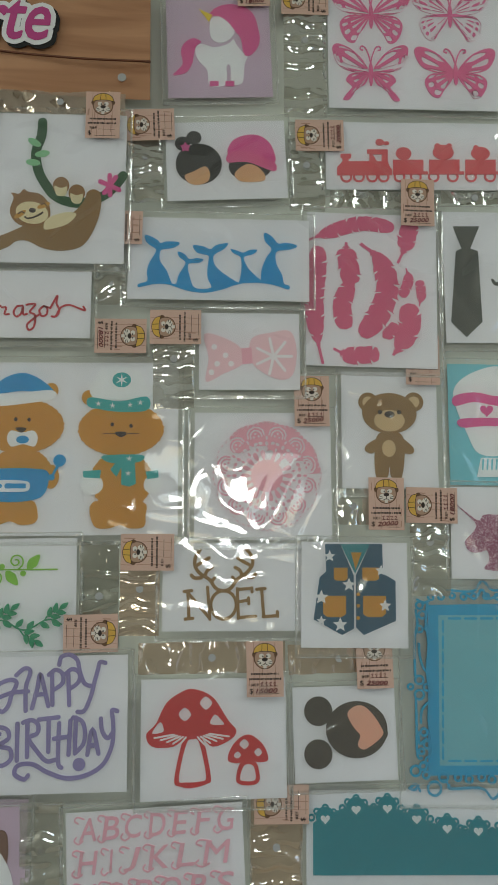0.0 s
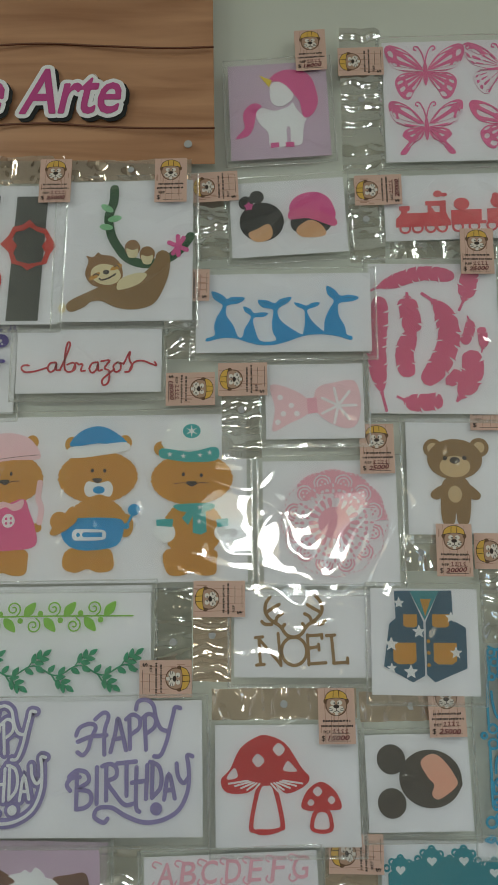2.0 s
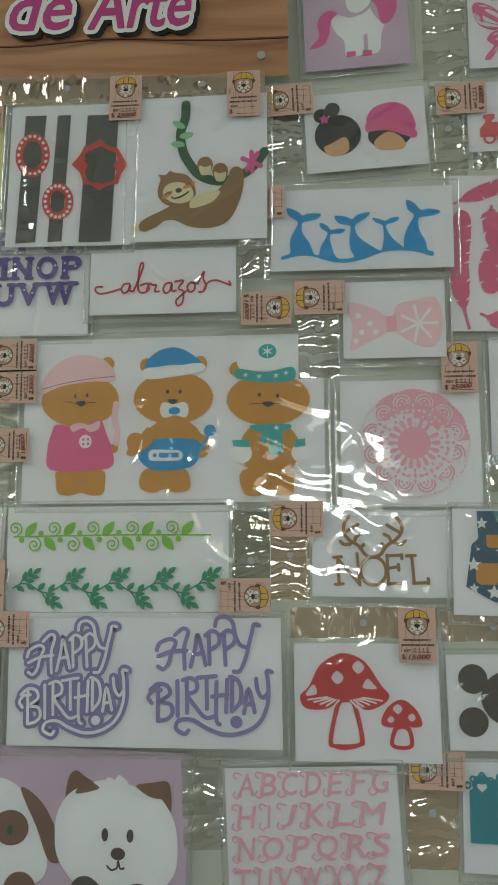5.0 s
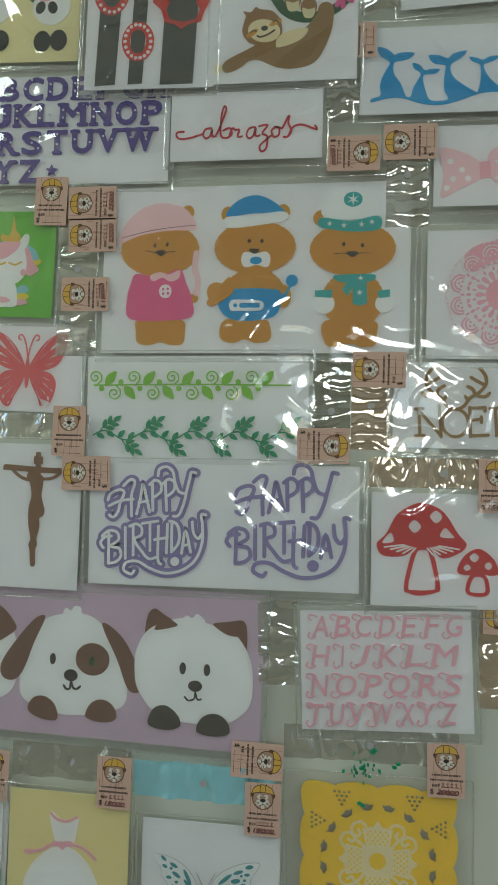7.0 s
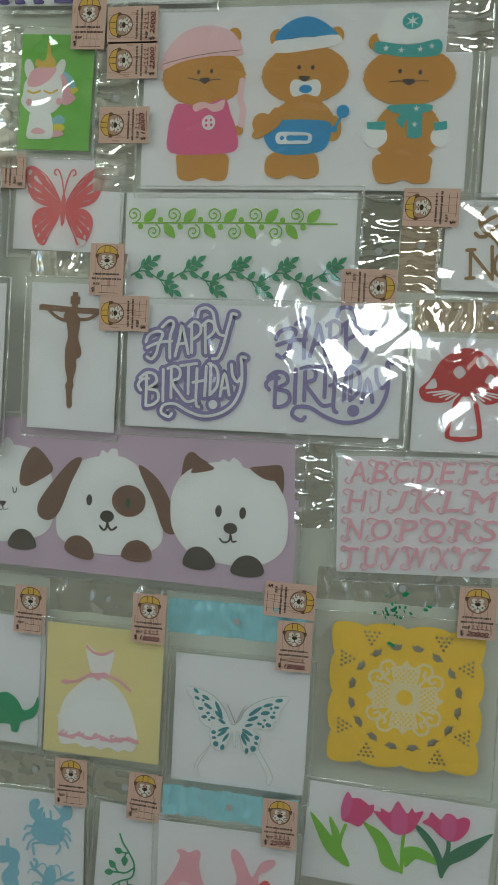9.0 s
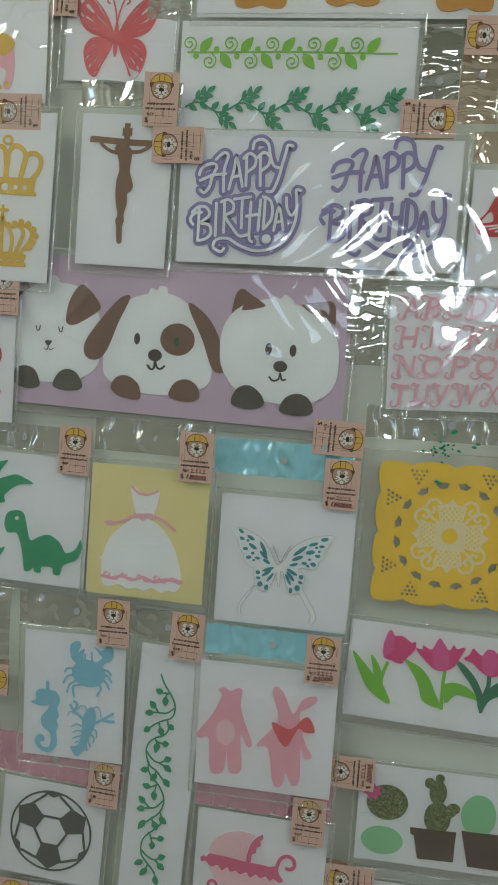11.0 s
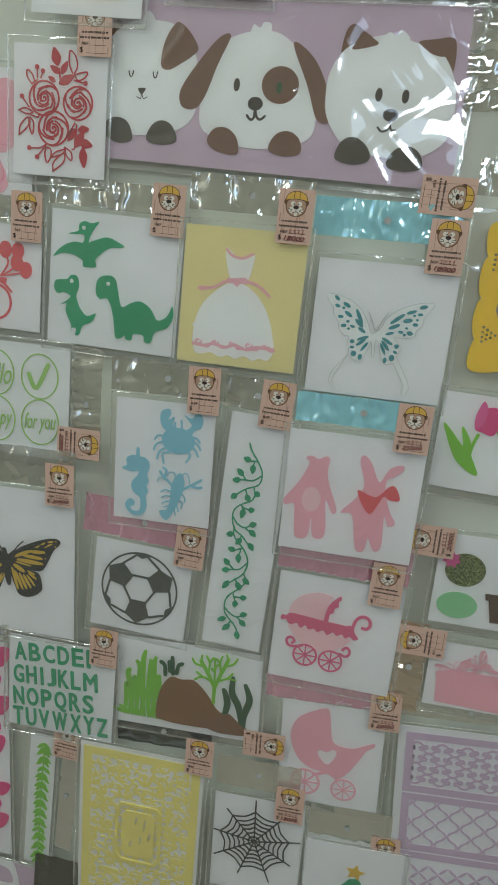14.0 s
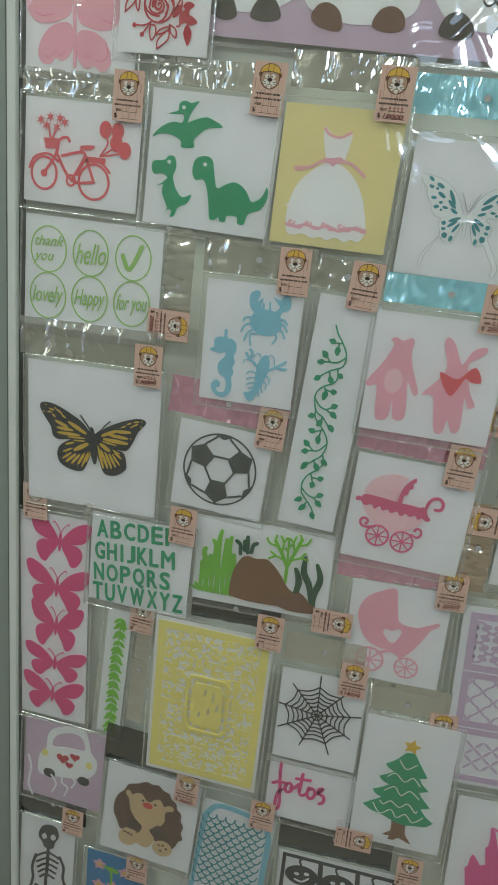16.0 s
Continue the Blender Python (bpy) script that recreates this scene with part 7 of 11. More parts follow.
oval(p, 'loop', 'teal', -20.3, 30.5, 3.2, 3.2, ring=1.6)
oval(p, 'scallop', 'teal', -7.1, 24.3, 8.2, 7.6)
heart(p, 'white', -7.1, 21.8, 4.1)
oval(p, 'loop', 'teal', -14.2, 28, 3.2, 3.2, ring=1.6)
oval(p, 'loop', 'teal', -6.9, 31, 3.2, 3.2, ring=1.6)
oval(p, 'loop', 'teal', 0.2, 27.3, 3.2, 3.2, ring=1.6)
oval(p, 'loop', 'teal', -18.8, 23.1, 3.1, 3.1, ring=1.6)
oval(p, 'loop', 'teal', 4.6, 21.8, 3.2, 3.2, ring=1.6)
oval(p, 'scallop', 'teal', 18.8, 16.5, 8.2, 7.6)
heart(p, 'white', 18.8, 14.1, 4.1)
oval(p, 'loop', 'teal', 11.8, 20.2, 3.2, 3.2, ring=1.6)
oval(p, 'loop', 'teal', 19, 23.2, 3.2, 3.2, ring=1.6)
oval(p, 'loop', 'teal', 26.1, 19.5, 3.2, 3.2, ring=1.6)
oval(p, 'loop', 'teal', 7.1, 15.4, 3.1, 3.1, ring=1.6)
oval(p, 'loop', 'teal', 30.5, 14, 3.2, 3.2, ring=1.6)
oval(p, 'scallop', 'teal', 45.6, 14.2, 8.2, 7.6)
heart(p, 'white', 45.5, 11.8, 4.1)
oval(p, 'loop', 'teal', 38.5, 17.9, 3.2, 3.2, ring=1.6)
oval(p, 'loop', 'teal', 45.8, 20.9, 3.2, 3.2, ring=1.6)
oval(p, 'loop', 'teal', 52.9, 17.2, 3.2, 3.2, ring=1.6)
oval(p, 'loop', 'teal', 33.8, 13.1, 3.2, 3.2, ring=1.6)
oval(p, 'loop', 'teal', 57.3, 11.7, 3.2, 3.2, ring=1.6)
oval(p, 'scallop', 'teal', 74.6, 17, 8.2, 7.6)
heart(p, 'white', 74.5, 14.6, 4.1)
oval(p, 'loop', 'teal', 67.5, 20.7, 3.2, 3.2, ring=1.6)
oval(p, 'loop', 'teal', 74.9, 23.7, 3.2, 3.2, ring=1.6)
oval(p, 'loop', 'teal', 82, 20, 3.2, 3.2, ring=1.6)
oval(p, 'loop', 'teal', 62.7, 15.9, 3.2, 3.2, ring=1.6)
oval(p, 'loop', 'teal', 86.3, 14.5, 3.2, 3.2, ring=1.6)
oval(p, 'scallop', 'teal', 104.4, 20.5, 8.3, 7.6)
heart(p, 'white', 104.3, 18, 4.1)
oval(p, 'loop', 'teal', 97.3, 24.2, 3.2, 3.2, ring=1.6)
oval(p, 'loop', 'teal', 104.7, 27.2, 3.2, 3.2, ring=1.6)
oval(p, 'loop', 'teal', 111.8, 23.5, 3.2, 3.2, ring=1.6)
oval(p, 'loop', 'teal', 92.5, 19.3, 3.2, 3.2, ring=1.6)
oval(p, 'loop', 'teal', 116.2, 17.9, 3.2, 3.2, ring=1.6)
sticker(p, -122.1, 35.5, 90)

p = pack('letter_pack_pink', 'white card with pink script capital letters', -0.0261, 1.2952, 146, 103, 2.3, 1)
flap(p, -110.3, -13.3, -75.1, 62.1)
letters(p, 'ABCDEFG', 'pale_pink', -65.1, 28.7, 134, 17.8, turn=0.8, bold=0.18, shear=0.18, swash=True)
letters(p, 'HIJKLM', 'pale_pink', -67.1, 3, 133.5, 17.7, turn=1.1, bold=0.18, shear=0.18, swash=True)
letters(p, 'NOPQRS', 'pale_pink', -67.7, -22.5, 134.7, 17.7, turn=1.4, bold=0.18, shear=0.18, swash=True)
letters(p, 'TUVWXYZ', 'pale_pink', -68.2, -47.5, 129.9, 17.6, turn=1.7, bold=0.18, shear=0.18, swash=True)

p = pack('puppy_pack', 'long lilac card with three white puppy cut-outs', -0.2904, 1.2890, 314, 140, -1.3, 1, card='card_lilac')
cut(p, 'ear', 'ear_brown', [(-150.2, 41.2), (-142.6, 37.8), (-139.4, 21.2), (-142, 8.4), (-150.7, 10.1), (-158.4, 14)])
cut(p, 'head', 'white', [(-158.5, -11.1), (-155.9, 23.3), (-140.2, 39.6), (-122.1, 44.2), (-94.6, 41.2), (-76.9, 22.6), (-70.3, -7.2), (-74.7, -31.6), (-92.2, -43.5), (-114.3, -47.9), (-136.9, -47.5), (-154.5, -36.8)])
cut(p, 'ear', 'ear_brown', [(-106.3, 10.2), (-103.9, 28.9), (-94.8, 43.5), (-85.5, 40.2), (-74.8, 27.7), (-75.7, 21), (-88.8, 11.6), (-99.4, 6.3)])
cut(p, 'tuft', 'white', [(-125.6, 42.3), (-121.4, 50.9), (-116.9, 48.9), (-114.7, 43.1)])
ribbon(p, 'eye', 'ink', 1.1, [[(-135, 2.8), (-133.7, -0.8), (-131.8, -0.7), (-130.9, 3.5)], [(-112.8, 3.6), (-111.5, -0.4), (-109.6, -0.2), (-108.8, 3.9)]])
cut(p, 'nose', 'ink', [(-125.6, -10.4), (-118.6, -9.9), (-122, -14.9)])
ribbon(p, 'mouth', 'ink', 0.7, [[(-126.3, -17), (-122.9, -18.5), (-122, -14.9), (-119.9, -18.2), (-116.7, -16.6)]])
cut(p, 'paw', 'cocoa', [(-155.7, -49.2), (-153.2, -39.1), (-144.4, -34.9), (-133.6, -38.1), (-128, -50.2), (-132.6, -55.2), (-143.9, -55.9)])
cut(p, 'paw', 'cocoa', [(-114.8, -51.8), (-111.1, -39.9), (-102.1, -34.6), (-91.9, -38.2), (-86.9, -50.7), (-100.8, -54.7)])
cut(p, 'head', 'white', [(-67.9, -24.1), (-67, 1.5), (-57.8, 22.3), (-43.9, 35.7), (-21.4, 41.6), (-1.9, 39.8), (15.1, 26.3), (28.2, 0.9), (35.1, -22), (30.6, -39.3), (6.5, -47.6), (-22, -50.9), (-51.6, -45), (-65, -37.6)])
cut(p, 'ear', 'ear_brown', [(-46.1, 36.2), (-56.3, 34.1), (-73.7, 12.7), (-86.6, -8.6), (-84.6, -21.4), (-73.5, -23.2), (-64.4, -12.9), (-55.6, 12.5)])
cut(p, 'ear', 'ear_brown', [(8.5, 33), (18.1, 31.4), (33.6, 16.2), (49.2, -15.7), (44.9, -25.1), (35.1, -22), (24.5, 2.2)])
cut(p, 'tuft', 'white', [(-28.2, 38.8), (-27.1, 46.1), (-21.6, 43.9), (-18.5, 48.3), (-12.4, 47.2), (-13.2, 39.9)])
oval(p, 'eye_patch', 'ear_brown', 1.1, 1.3, 16.1, 14.7)
oval(p, 'eye', 'ink', -36.8, -1.1, 2.8, 5.2)
oval(p, 'eye', 'vine', 0.5, -0.7, 2.4, 4.5)
oval(p, 'nose', 'ink', -18.8, -14.8, 6.6, 5.5)
ribbon(p, 'mouth', 'ink', 2.1, [[(-25.1, -24.5), (-21.9, -27.6), (-18.9, -26), (-18.3, -20.5), (-16, -25.7), (-12.7, -26.8), (-9.3, -24.1)]])
cut(p, 'paw', 'ear_brown', [(-58.7, -48.1), (-54, -38), (-43.3, -35.7), (-32.9, -42.3), (-29.7, -54.4), (-36, -57.4), (-50.9, -54.7)])
cut(p, 'paw', 'ear_brown', [(-2.9, -50.9), (1.3, -38.5), (12.3, -34.1), (22.8, -39.3), (25.3, -50.7), (12.5, -54.6)])
cut(p, 'ear', 'ear_brown', [(49.8, 19.1), (50.6, 43.6), (57.2, 51.5), (66.3, 46.4), (79.7, 39.3), (74.6, 34.1), (62.9, 31.6)])
cut(p, 'ear', 'ear_brown', [(110.9, 40.7), (125.5, 44.4), (139.3, 45.4), (142.7, 29.7), (140, 15), (129, 30.2)])
cut(p, 'head', 'white', [(41, -4.7), (42.3, 15.3), (52.5, 32.4), (71.9, 42), (88.5, 44.8), (109.2, 40.6), (130, 35.1), (144.1, 16.9), (149.1, -5.4), (146, -30.4), (125.2, -45.7), (91, -47.9), (62.4, -41.4), (45.3, -22.7)])
cut(p, 'tuft', 'white', [(83.8, 41.9), (86.6, 47.2), (91.9, 45.1), (96.4, 49.3), (104, 42.1)])
cut(p, 'ear_fold', 'ear_brown', [(57.6, 32.8), (66.7, 43.2), (79.1, 38.6), (71.1, 34.8)])
cut(p, 'ear_fold', 'ear_brown', [(112.6, 40.2), (124.4, 39.5), (133.7, 32.2), (123.6, 33)])
oval(p, 'eye', 'ink', 85.4, 0, 3, 5.4)
oval(p, 'eye', 'ink', 107.5, 0.2, 3, 5.3)
oval(p, 'nose', 'ink', 97.4, -14.8, 6.4, 5)
ribbon(p, 'mouth', 'ink', 1.7, [[(88.3, -25), (92.1, -28), (97, -25.9), (97.8, -20.5), (99.8, -26.3), (103.2, -26)]])
cut(p, 'paw', 'cocoa', [(55.9, -52.3), (59.6, -38.3), (71, -34.2), (82.3, -41.3), (85.2, -51.2), (72.8, -55.8)])
cut(p, 'paw', 'cocoa', [(100.5, -54.8), (104.2, -42.6), (115.6, -37.5), (126.5, -42.2), (130, -53.7), (116.4, -57.7)])
sticker(p, 156, -73.9, -90)

p = pack('panda_pack', 'cream card with black and white panda cut-outs', -0.3801, 1.9030, 122, 102, -1.8, 1, card='card_cream')
oval(p, 'ear', 'black', 42.2, 13.1, 7.4, 7)
oval(p, 'ear', 'black', 15.6, 13.9, 7.5, 7.1)
oval(p, 'head', 'white', 32, 2.5, 18.8, 18)
oval(p, 'eye_patch', 'black', 33.3, 1.3, 4.7, 6.2, turn=20)
oval(p, 'eye_patch', 'black', 21.1, 1.6, 4.7, 6.3, turn=-20)
oval(p, 'paw', 'black', 40.8, -30.6, 8.5, 10.1)
oval(p, 'paw', 'black', 24.6, -31.4, 8.6, 10.1)
cut(p, 'bow', 'pale_pink', [(17.2, 18.5), (31.3, 13.4), (34, 18.8), (33.5, 9.4), (19.9, 8.3)])
oval(p, 'ear', 'black', -16.9, 14.9, 7.5, 7.1)
oval(p, 'ear', 'black', -44.1, 15.7, 7.6, 7.2)
oval(p, 'head', 'white', -27.2, 4.2, 19, 18.3)
oval(p, 'eye_patch', 'black', -25.9, 3, 4.8, 6.3, turn=20)
oval(p, 'eye_patch', 'black', -38.3, 3.4, 4.8, 6.4, turn=-20)
oval(p, 'paw', 'black', -18, -29.3, 8.7, 10.2)
oval(p, 'paw', 'black', -34.6, -30, 8.7, 10.3)
cut(p, 'bow', 'pale_pink', [(-42.4, 20.4), (-28, 15.2), (-25.3, 20.7), (-25.7, 11.2), (-39.6, 10.1)])
sticker(p, 43.3, 63.9, 0, '$25000')

p = pack('green_unicorn_pack', 'bright green card with a sitting white unicorn cut-out', -0.3725, 1.6565, 70, 101, -1.8, 1, card='card_green')
flap(p, -53.1, -68.2, -32.2, 59.1)
cut(p, 'tail', 'sea_blue', [(-1.2, -24.1), (6.5, -19.6), (11.2, -25.2), (3.5, -29.7)])
cut(p, 'tail', 'yellow', [(-0.9, -29.8), (7, -27.3), (11.6, -31.2), (3.8, -35.4)])
cut(p, 'tail', 'pale_pink', [(-0.6, -34.8), (6.6, -33), (10.5, -37.2), (0.4, -39.5)])
cut(p, 'mane_back', 'yellow', [(6.1, 15.3), (15.5, 8.8), (22, 2.3), (12.6, -1.1)])
cut(p, 'mane_back', 'sea_blue', [(5.9, 18.7), (15.2, 13.8), (19.4, 4.9), (11.5, 4.8)])
cut(p, 'mane_back', 'pale_pink', [(4.1, 18.6), (11.1, 10.4), (15.3, 0.6), (20, -5), (11.4, -11.2), (5.6, -5.3)])
oval(p, 'ear', 'white', -25.4, 19.9, 4.5, 9.1, turn=10)
oval(p, 'ear', 'white', 4, 21, 4.2, 8.3, turn=-20)
cut(p, 'body', 'white', [(-21, -17.8), (-3.8, -17.5), (0, -38.8), (-12.2, -41.2), (-24.4, -40.1), (-23.1, -25.3)])
cut(p, 'head', 'white', [(-30.3, -1.9), (-28.1, 9.9), (-17.5, 16.7), (0.5, 18.6), (7.1, 5.4), (6.6, -9.6), (-1.6, -18.1), (-12.5, -19), (-23.5, -17.5), (-31.4, -9.3)])
cut(p, 'mane', 'pale_pink', [(-26, 5.6), (-24.1, 16.6), (-16, 21.7), (-0.4, 21.9), (-2.8, 13.6), (-15, 5.1)])
cut(p, 'crown', 'gold', [(-18.6, 22.4), (-18.3, 29), (-12.7, 26.7), (-7.6, 31.8), (-1.6, 29.2), (-0.8, 21.9)])
cut(p, 'horn', 'gold', [(-9.9, 28.4), (-8.1, 47), (-4.1, 28.5)], smooth=False)
oval(p, 'cheek', 'pale_pink', -24, -9.1, 2.8, 3.2)
oval(p, 'cheek', 'pale_pink', 4.7, -7.9, 2.8, 3.1)
ribbon(p, 'eyelash', 'gold', 1.8, [[(-25.7, 0.9), (-20.1, -1), (-13.7, 1.1)], [(-10, 1.1), (-3.7, -0.8), (2.2, 2)]])
cut(p, 'foot', 'pale_pink', [(-21, -35.3), (-14.7, -31.1), (-6.4, -35), (-13.6, -37.2)])
sticker(p, 29.3, 59.3, 0)

p = pack('lace_butterfly_pack', 'white card with one coral lacy butterfly cut-out', -0.3577, 1.5587, 104, 84, -1.9, 0)
lace_butterfly(p, 'coral', -5.3, -1.8, 76.2, 72.7, 'comb', gap=0.06)
sticker(p, -65.2, 27.6, 90)

p = pack('cross_pack', 'white card with a brown crucifix cut-out', -0.3460, 1.4196, 84, 133, -0.8, 2)
flap(p, -44.6, 72.5, 48.1, 94.6)
cut(p, 'upright', 'mid_brown', [(-2.6, 59), (2.4, 59), (2.4, 55), (4.4, 55), (4.4, 48), (2.6, 48), (2.6, 36), (-2.6, 36), (-2.6, 48), (-4.4, 48), (-4.4, 55), (-2.6, 55)], smooth=False)
cut(p, 'crossbeam', 'mid_brown', [(-34, 45.8), (-32, 47), (2, 45.2), (35, 44.8), (35, 39.6), (2, 40), (-32, 41.6), (-34, 41.2)], smooth=False)
cut(p, 'figure', 'mid_brown', [(-10.5, 36.2), (-8.6, 40.4), (-4.2, 41), (-1.6, 38), (2.2, 38.4), (5.6, 35.6), (5.2, 27), (4.4, 18.5), (6.4, 11), (8, 5.4), (6.6, 0.2), (3.2, -2.4), (3.6, -10), (1.2, -20.6), (2, -26), (0.4, -32), (0.8, -45), (-3.6, -45.4), (-4.6, -33), (-6.2, -26.4), (-4.4, -20.8), (-6.8, -10), (-7.6, 2.4), (-7, 11), (-5.2, 18), (-6.4, 26.4), (-8, 32.4)])
ribbon(p, 'arm', 'mid_brown', 2.9, [[(-8.4, 33), (-15, 34.8), (-21.6, 39), (-25.5, 43.4)]])
ribbon(p, 'arm', 'mid_brown', 2.9, [[(3.8, 34.4), (12.4, 35), (19, 38.2), (24.6, 43.2)]])
sticker(p, 29.3, 79.5, 0)

p = pack('crown_pack', 'white card with two golden crown cut-outs', -0.4622, 1.4100, 101, 151, -1.5, 3)

cut(p, 'band', 'gold', [(-25.2, 16.4), (34.3, 17.8), (32.9, 5.5), (35.1, 5.2), (35.3, 1.9), (-26.2, 1.7), (-26.3, 4.0), (-22.5, 4.3)], holes=[ring_points(-14.1, 8.5, 2.4, 2.4, 0, 14), ring_points(-5.0, 8.6, 2.6, 2.6, 0, 14), ring_points(5.1, 8.7, 3.6, 3.6, 0, 14), ring_points(15.3, 8.8, 2.4, 2.4, 0, 14), ring_points(24.3, 8.8, 2.4, 2.4, 0, 14)], smooth=False)
ribbon(p, 'arch', 'gold', 4.2, [[(-19.8, 15.7), (-26.2, 24.8), (-26.6, 34.1), (-19.9, 39.5), (-12.9, 37.1), (-8.6, 26.6), (-5.9, 16.5)], [(-5.9, 16.5), (-11.1, 33.0), (-9.4, 41.4), (-2.6, 44.1), (3.4, 40.2), (5.2, 17.1)], [(5.7, 17.1), (6.6, 39.5)], [(6.6, 39.5), (12.6, 45.3), (20.1, 42.9), (23.2, 34.8), (19.5, 17.9)], [(19.5, 17.9), (23.2, 34.8), (29.2, 39.7), (36.2, 37.3), (38.1, 30.9), (36.0, 23.4), (31.1, 17.6)]])
oval(p, 'knob', 'gold', 5.5, 50.0, 5.2, 4.6, ring=2.2)
cut(p, 'band', 'gold', [(-19.8, -52.3), (-15.6, -50.1), (24.6, -49.3), (29.6, -51.8), (27.7, -56.8), (30.2, -62.0), (-20.4, -63.1), (-18.5, -58.1)], holes=[[(-14.7, -57.1), (-10.3, -56.8), (-10.2, -58.2), (-14.6, -58.5)], [(-6.5, -57.0), (-2.1, -56.7), (-2.0, -58.1), (-6.4, -58.5)], [(2.2, -56.6), (6.6, -56.3), (6.6, -57.8), (2.3, -58.1)], [(10.9, -56.3), (15.2, -56.0), (15.3, -57.4), (11.0, -57.7)], [(19.6, -56.1), (23.9, -55.8), (24.0, -57.3), (19.7, -57.6)]], smooth=False)
ribbon(p, 'rib', 'gold', 3.4, [[(-13.3, -50.9), (-21.4, -41.7), (-24.6, -33.2), (-19.9, -27.1), (-12.4, -25.7)], [(-9.0, -50.6), (-15.0, -39.8), (-17.5, -32.7), (-13.4, -26.7)], [(-3.5, -50.2), (-6.3, -39.2), (-3.5, -29.4)], [(5.1, -49.6), (4.4, -36.1), (4.7, -22.7)], [(13.8, -49.5), (15.3, -37.8), (11.5, -28.4)], [(19.2, -49.1), (23.4, -38.7), (25.6, -30.9), (21.0, -25.4)], [(24.0, -49.3), (31.5, -40.1), (33.7, -31.8), (29.0, -25.9), (20.9, -24.5)], [(-12.4, -25.7), (-3.7, -27.0), (2.6, -23.7), (4.5, -17.9), (6.9, -23.5), (13.5, -26.4), (20.9, -24.5)]])
ribbon(p, 'cross_top', 'gold', 2.6, [[(4.5, -8.4), (4.5, -18.8)], [(0.4, -12.4), (9.0, -11.9)]])
oval(p, 'bead', 'gold', -25.3, -40.5, 2.9, 2.9)
oval(p, 'bead', 'gold', -27.2, -35.3, 2.9, 2.9)
oval(p, 'bead', 'gold', -25.3, -29.8, 2.9, 2.9)
oval(p, 'bead', 'gold', -21.1, -25.2, 2.9, 2.9)
oval(p, 'bead', 'gold', -14.7, -23.9, 2.9, 2.9)
oval(p, 'bead', 'gold', -8.1, -24.4, 2.9, 2.9)
oval(p, 'bead', 'gold', -1.6, -24.5, 2.9, 2.9)
oval(p, 'bead', 'gold', 2.2, -26.6, 2.9, 2.9)
oval(p, 'bead', 'gold', 10.2, -25.2, 2.9, 2.9)
oval(p, 'bead', 'gold', 16.6, -23.8, 2.9, 2.9)
oval(p, 'bead', 'gold', 22.9, -22.0, 2.9, 2.9)
oval(p, 'bead', 'gold', 30.0, -23.4, 2.9, 2.9)
oval(p, 'bead', 'gold', 35.0, -27.9, 2.9, 2.9)
oval(p, 'bead', 'gold', 37.5, -33.5, 2.9, 2.9)
oval(p, 'bead', 'gold', 35.2, -39.4, 2.9, 2.9)
oval(p, 'bead', 'gold', 31.8, -43.9, 2.9, 2.9)
oval(p, 'bead', 'gold', -21.3, -44.6, 2.9, 2.9)

p = pack('dino_pack', 'white card with three green dinosaur cut-outs', -0.4314, 1.1108, 131, 125, -1.4, 1)
flap(p, -68.1, 66.2, 63.1, 91.2)
cut(p, 'pterosaur', 'green', [(-62.4, 18.9), (-54.3, 28.3), (-42.7, 34.1), (-33.2, 34.2), (-32.3, 41.3), (-39.8, 41.4), (-48.2, 41.1), (-38.3, 44.6), (-37.7, 50.6), (-32.2, 53.9), (-25.4, 52.5), (-17.9, 54.7), (-22.7, 47.4), (-26.2, 40.4), (-27.2, 34.9), (-22.6, 37.1), (-9.6, 41.5), (0.6, 38.7), (8.3, 34.4), (-5.5, 32), (-13.5, 26.6), (-19.7, 19.8), (-18.6, 13.8), (-24.3, 12.3), (-31.8, 12.4), (-32.8, 17.8), (-42, 22), (-54, 22.3)])
oval(p, 'eye', 'white', -32.8, 47.8, 1.9, 1.9)
cut(p, 'dinosaur', 'green', [(-60.3, -7.1), (-57.8, -3), (-47.4, -1.2), (-43.6, 3), (-37.3, 2.4), (-34.7, -6.6), (-37.2, -16.4), (-31.9, -28.4), (-24.6, -33.9), (-16.2, -30.3), (-20.1, -39.1), (-29.1, -44.2), (-32.1, -52.7), (-36.6, -53.6), (-35.5, -48.2), (-39.5, -47.1), (-42.7, -52.4), (-40.6, -45.6), (-47.4, -32), (-46.8, -24.5), (-53.7, -26.3), (-47.9, -22.4), (-43, -17.1), (-49.5, -14), (-56.4, -15.5), (-60.1, -11.2)])
oval(p, 'eye', 'white', -42.5, -2.5, 2, 2)
cut(p, 'dinosaur', 'green', [(-17.8, -7.8), (-15.2, 3.4), (-5.3, 7), (1.7, 3.8), (5.1, -8.2), (9.5, -20.8), (18.6, -16), (28.4, -13.5), (39.1, -19.7), (45.6, -28.9), (53.7, -25.7), (57.4, -20), (59.5, -14.1), (61.4, -23.2), (56.6, -34.8), (44.4, -41.1), (41, -51.2), (34.5, -51.1), (33, -45.2), (22.8, -45.5), (21.6, -51.2), (15.7, -51.3), (14.4, -47.6), (10.2, -51), (5, -50.1), (2.4, -35.3), (-1.4, -21.5), (-6, -14.8), (-13.8, -15.8)])
oval(p, 'eye', 'white', -5.3, -0.7, 1.9, 1.9)
sticker(p, 48.7, 71.1, 0)

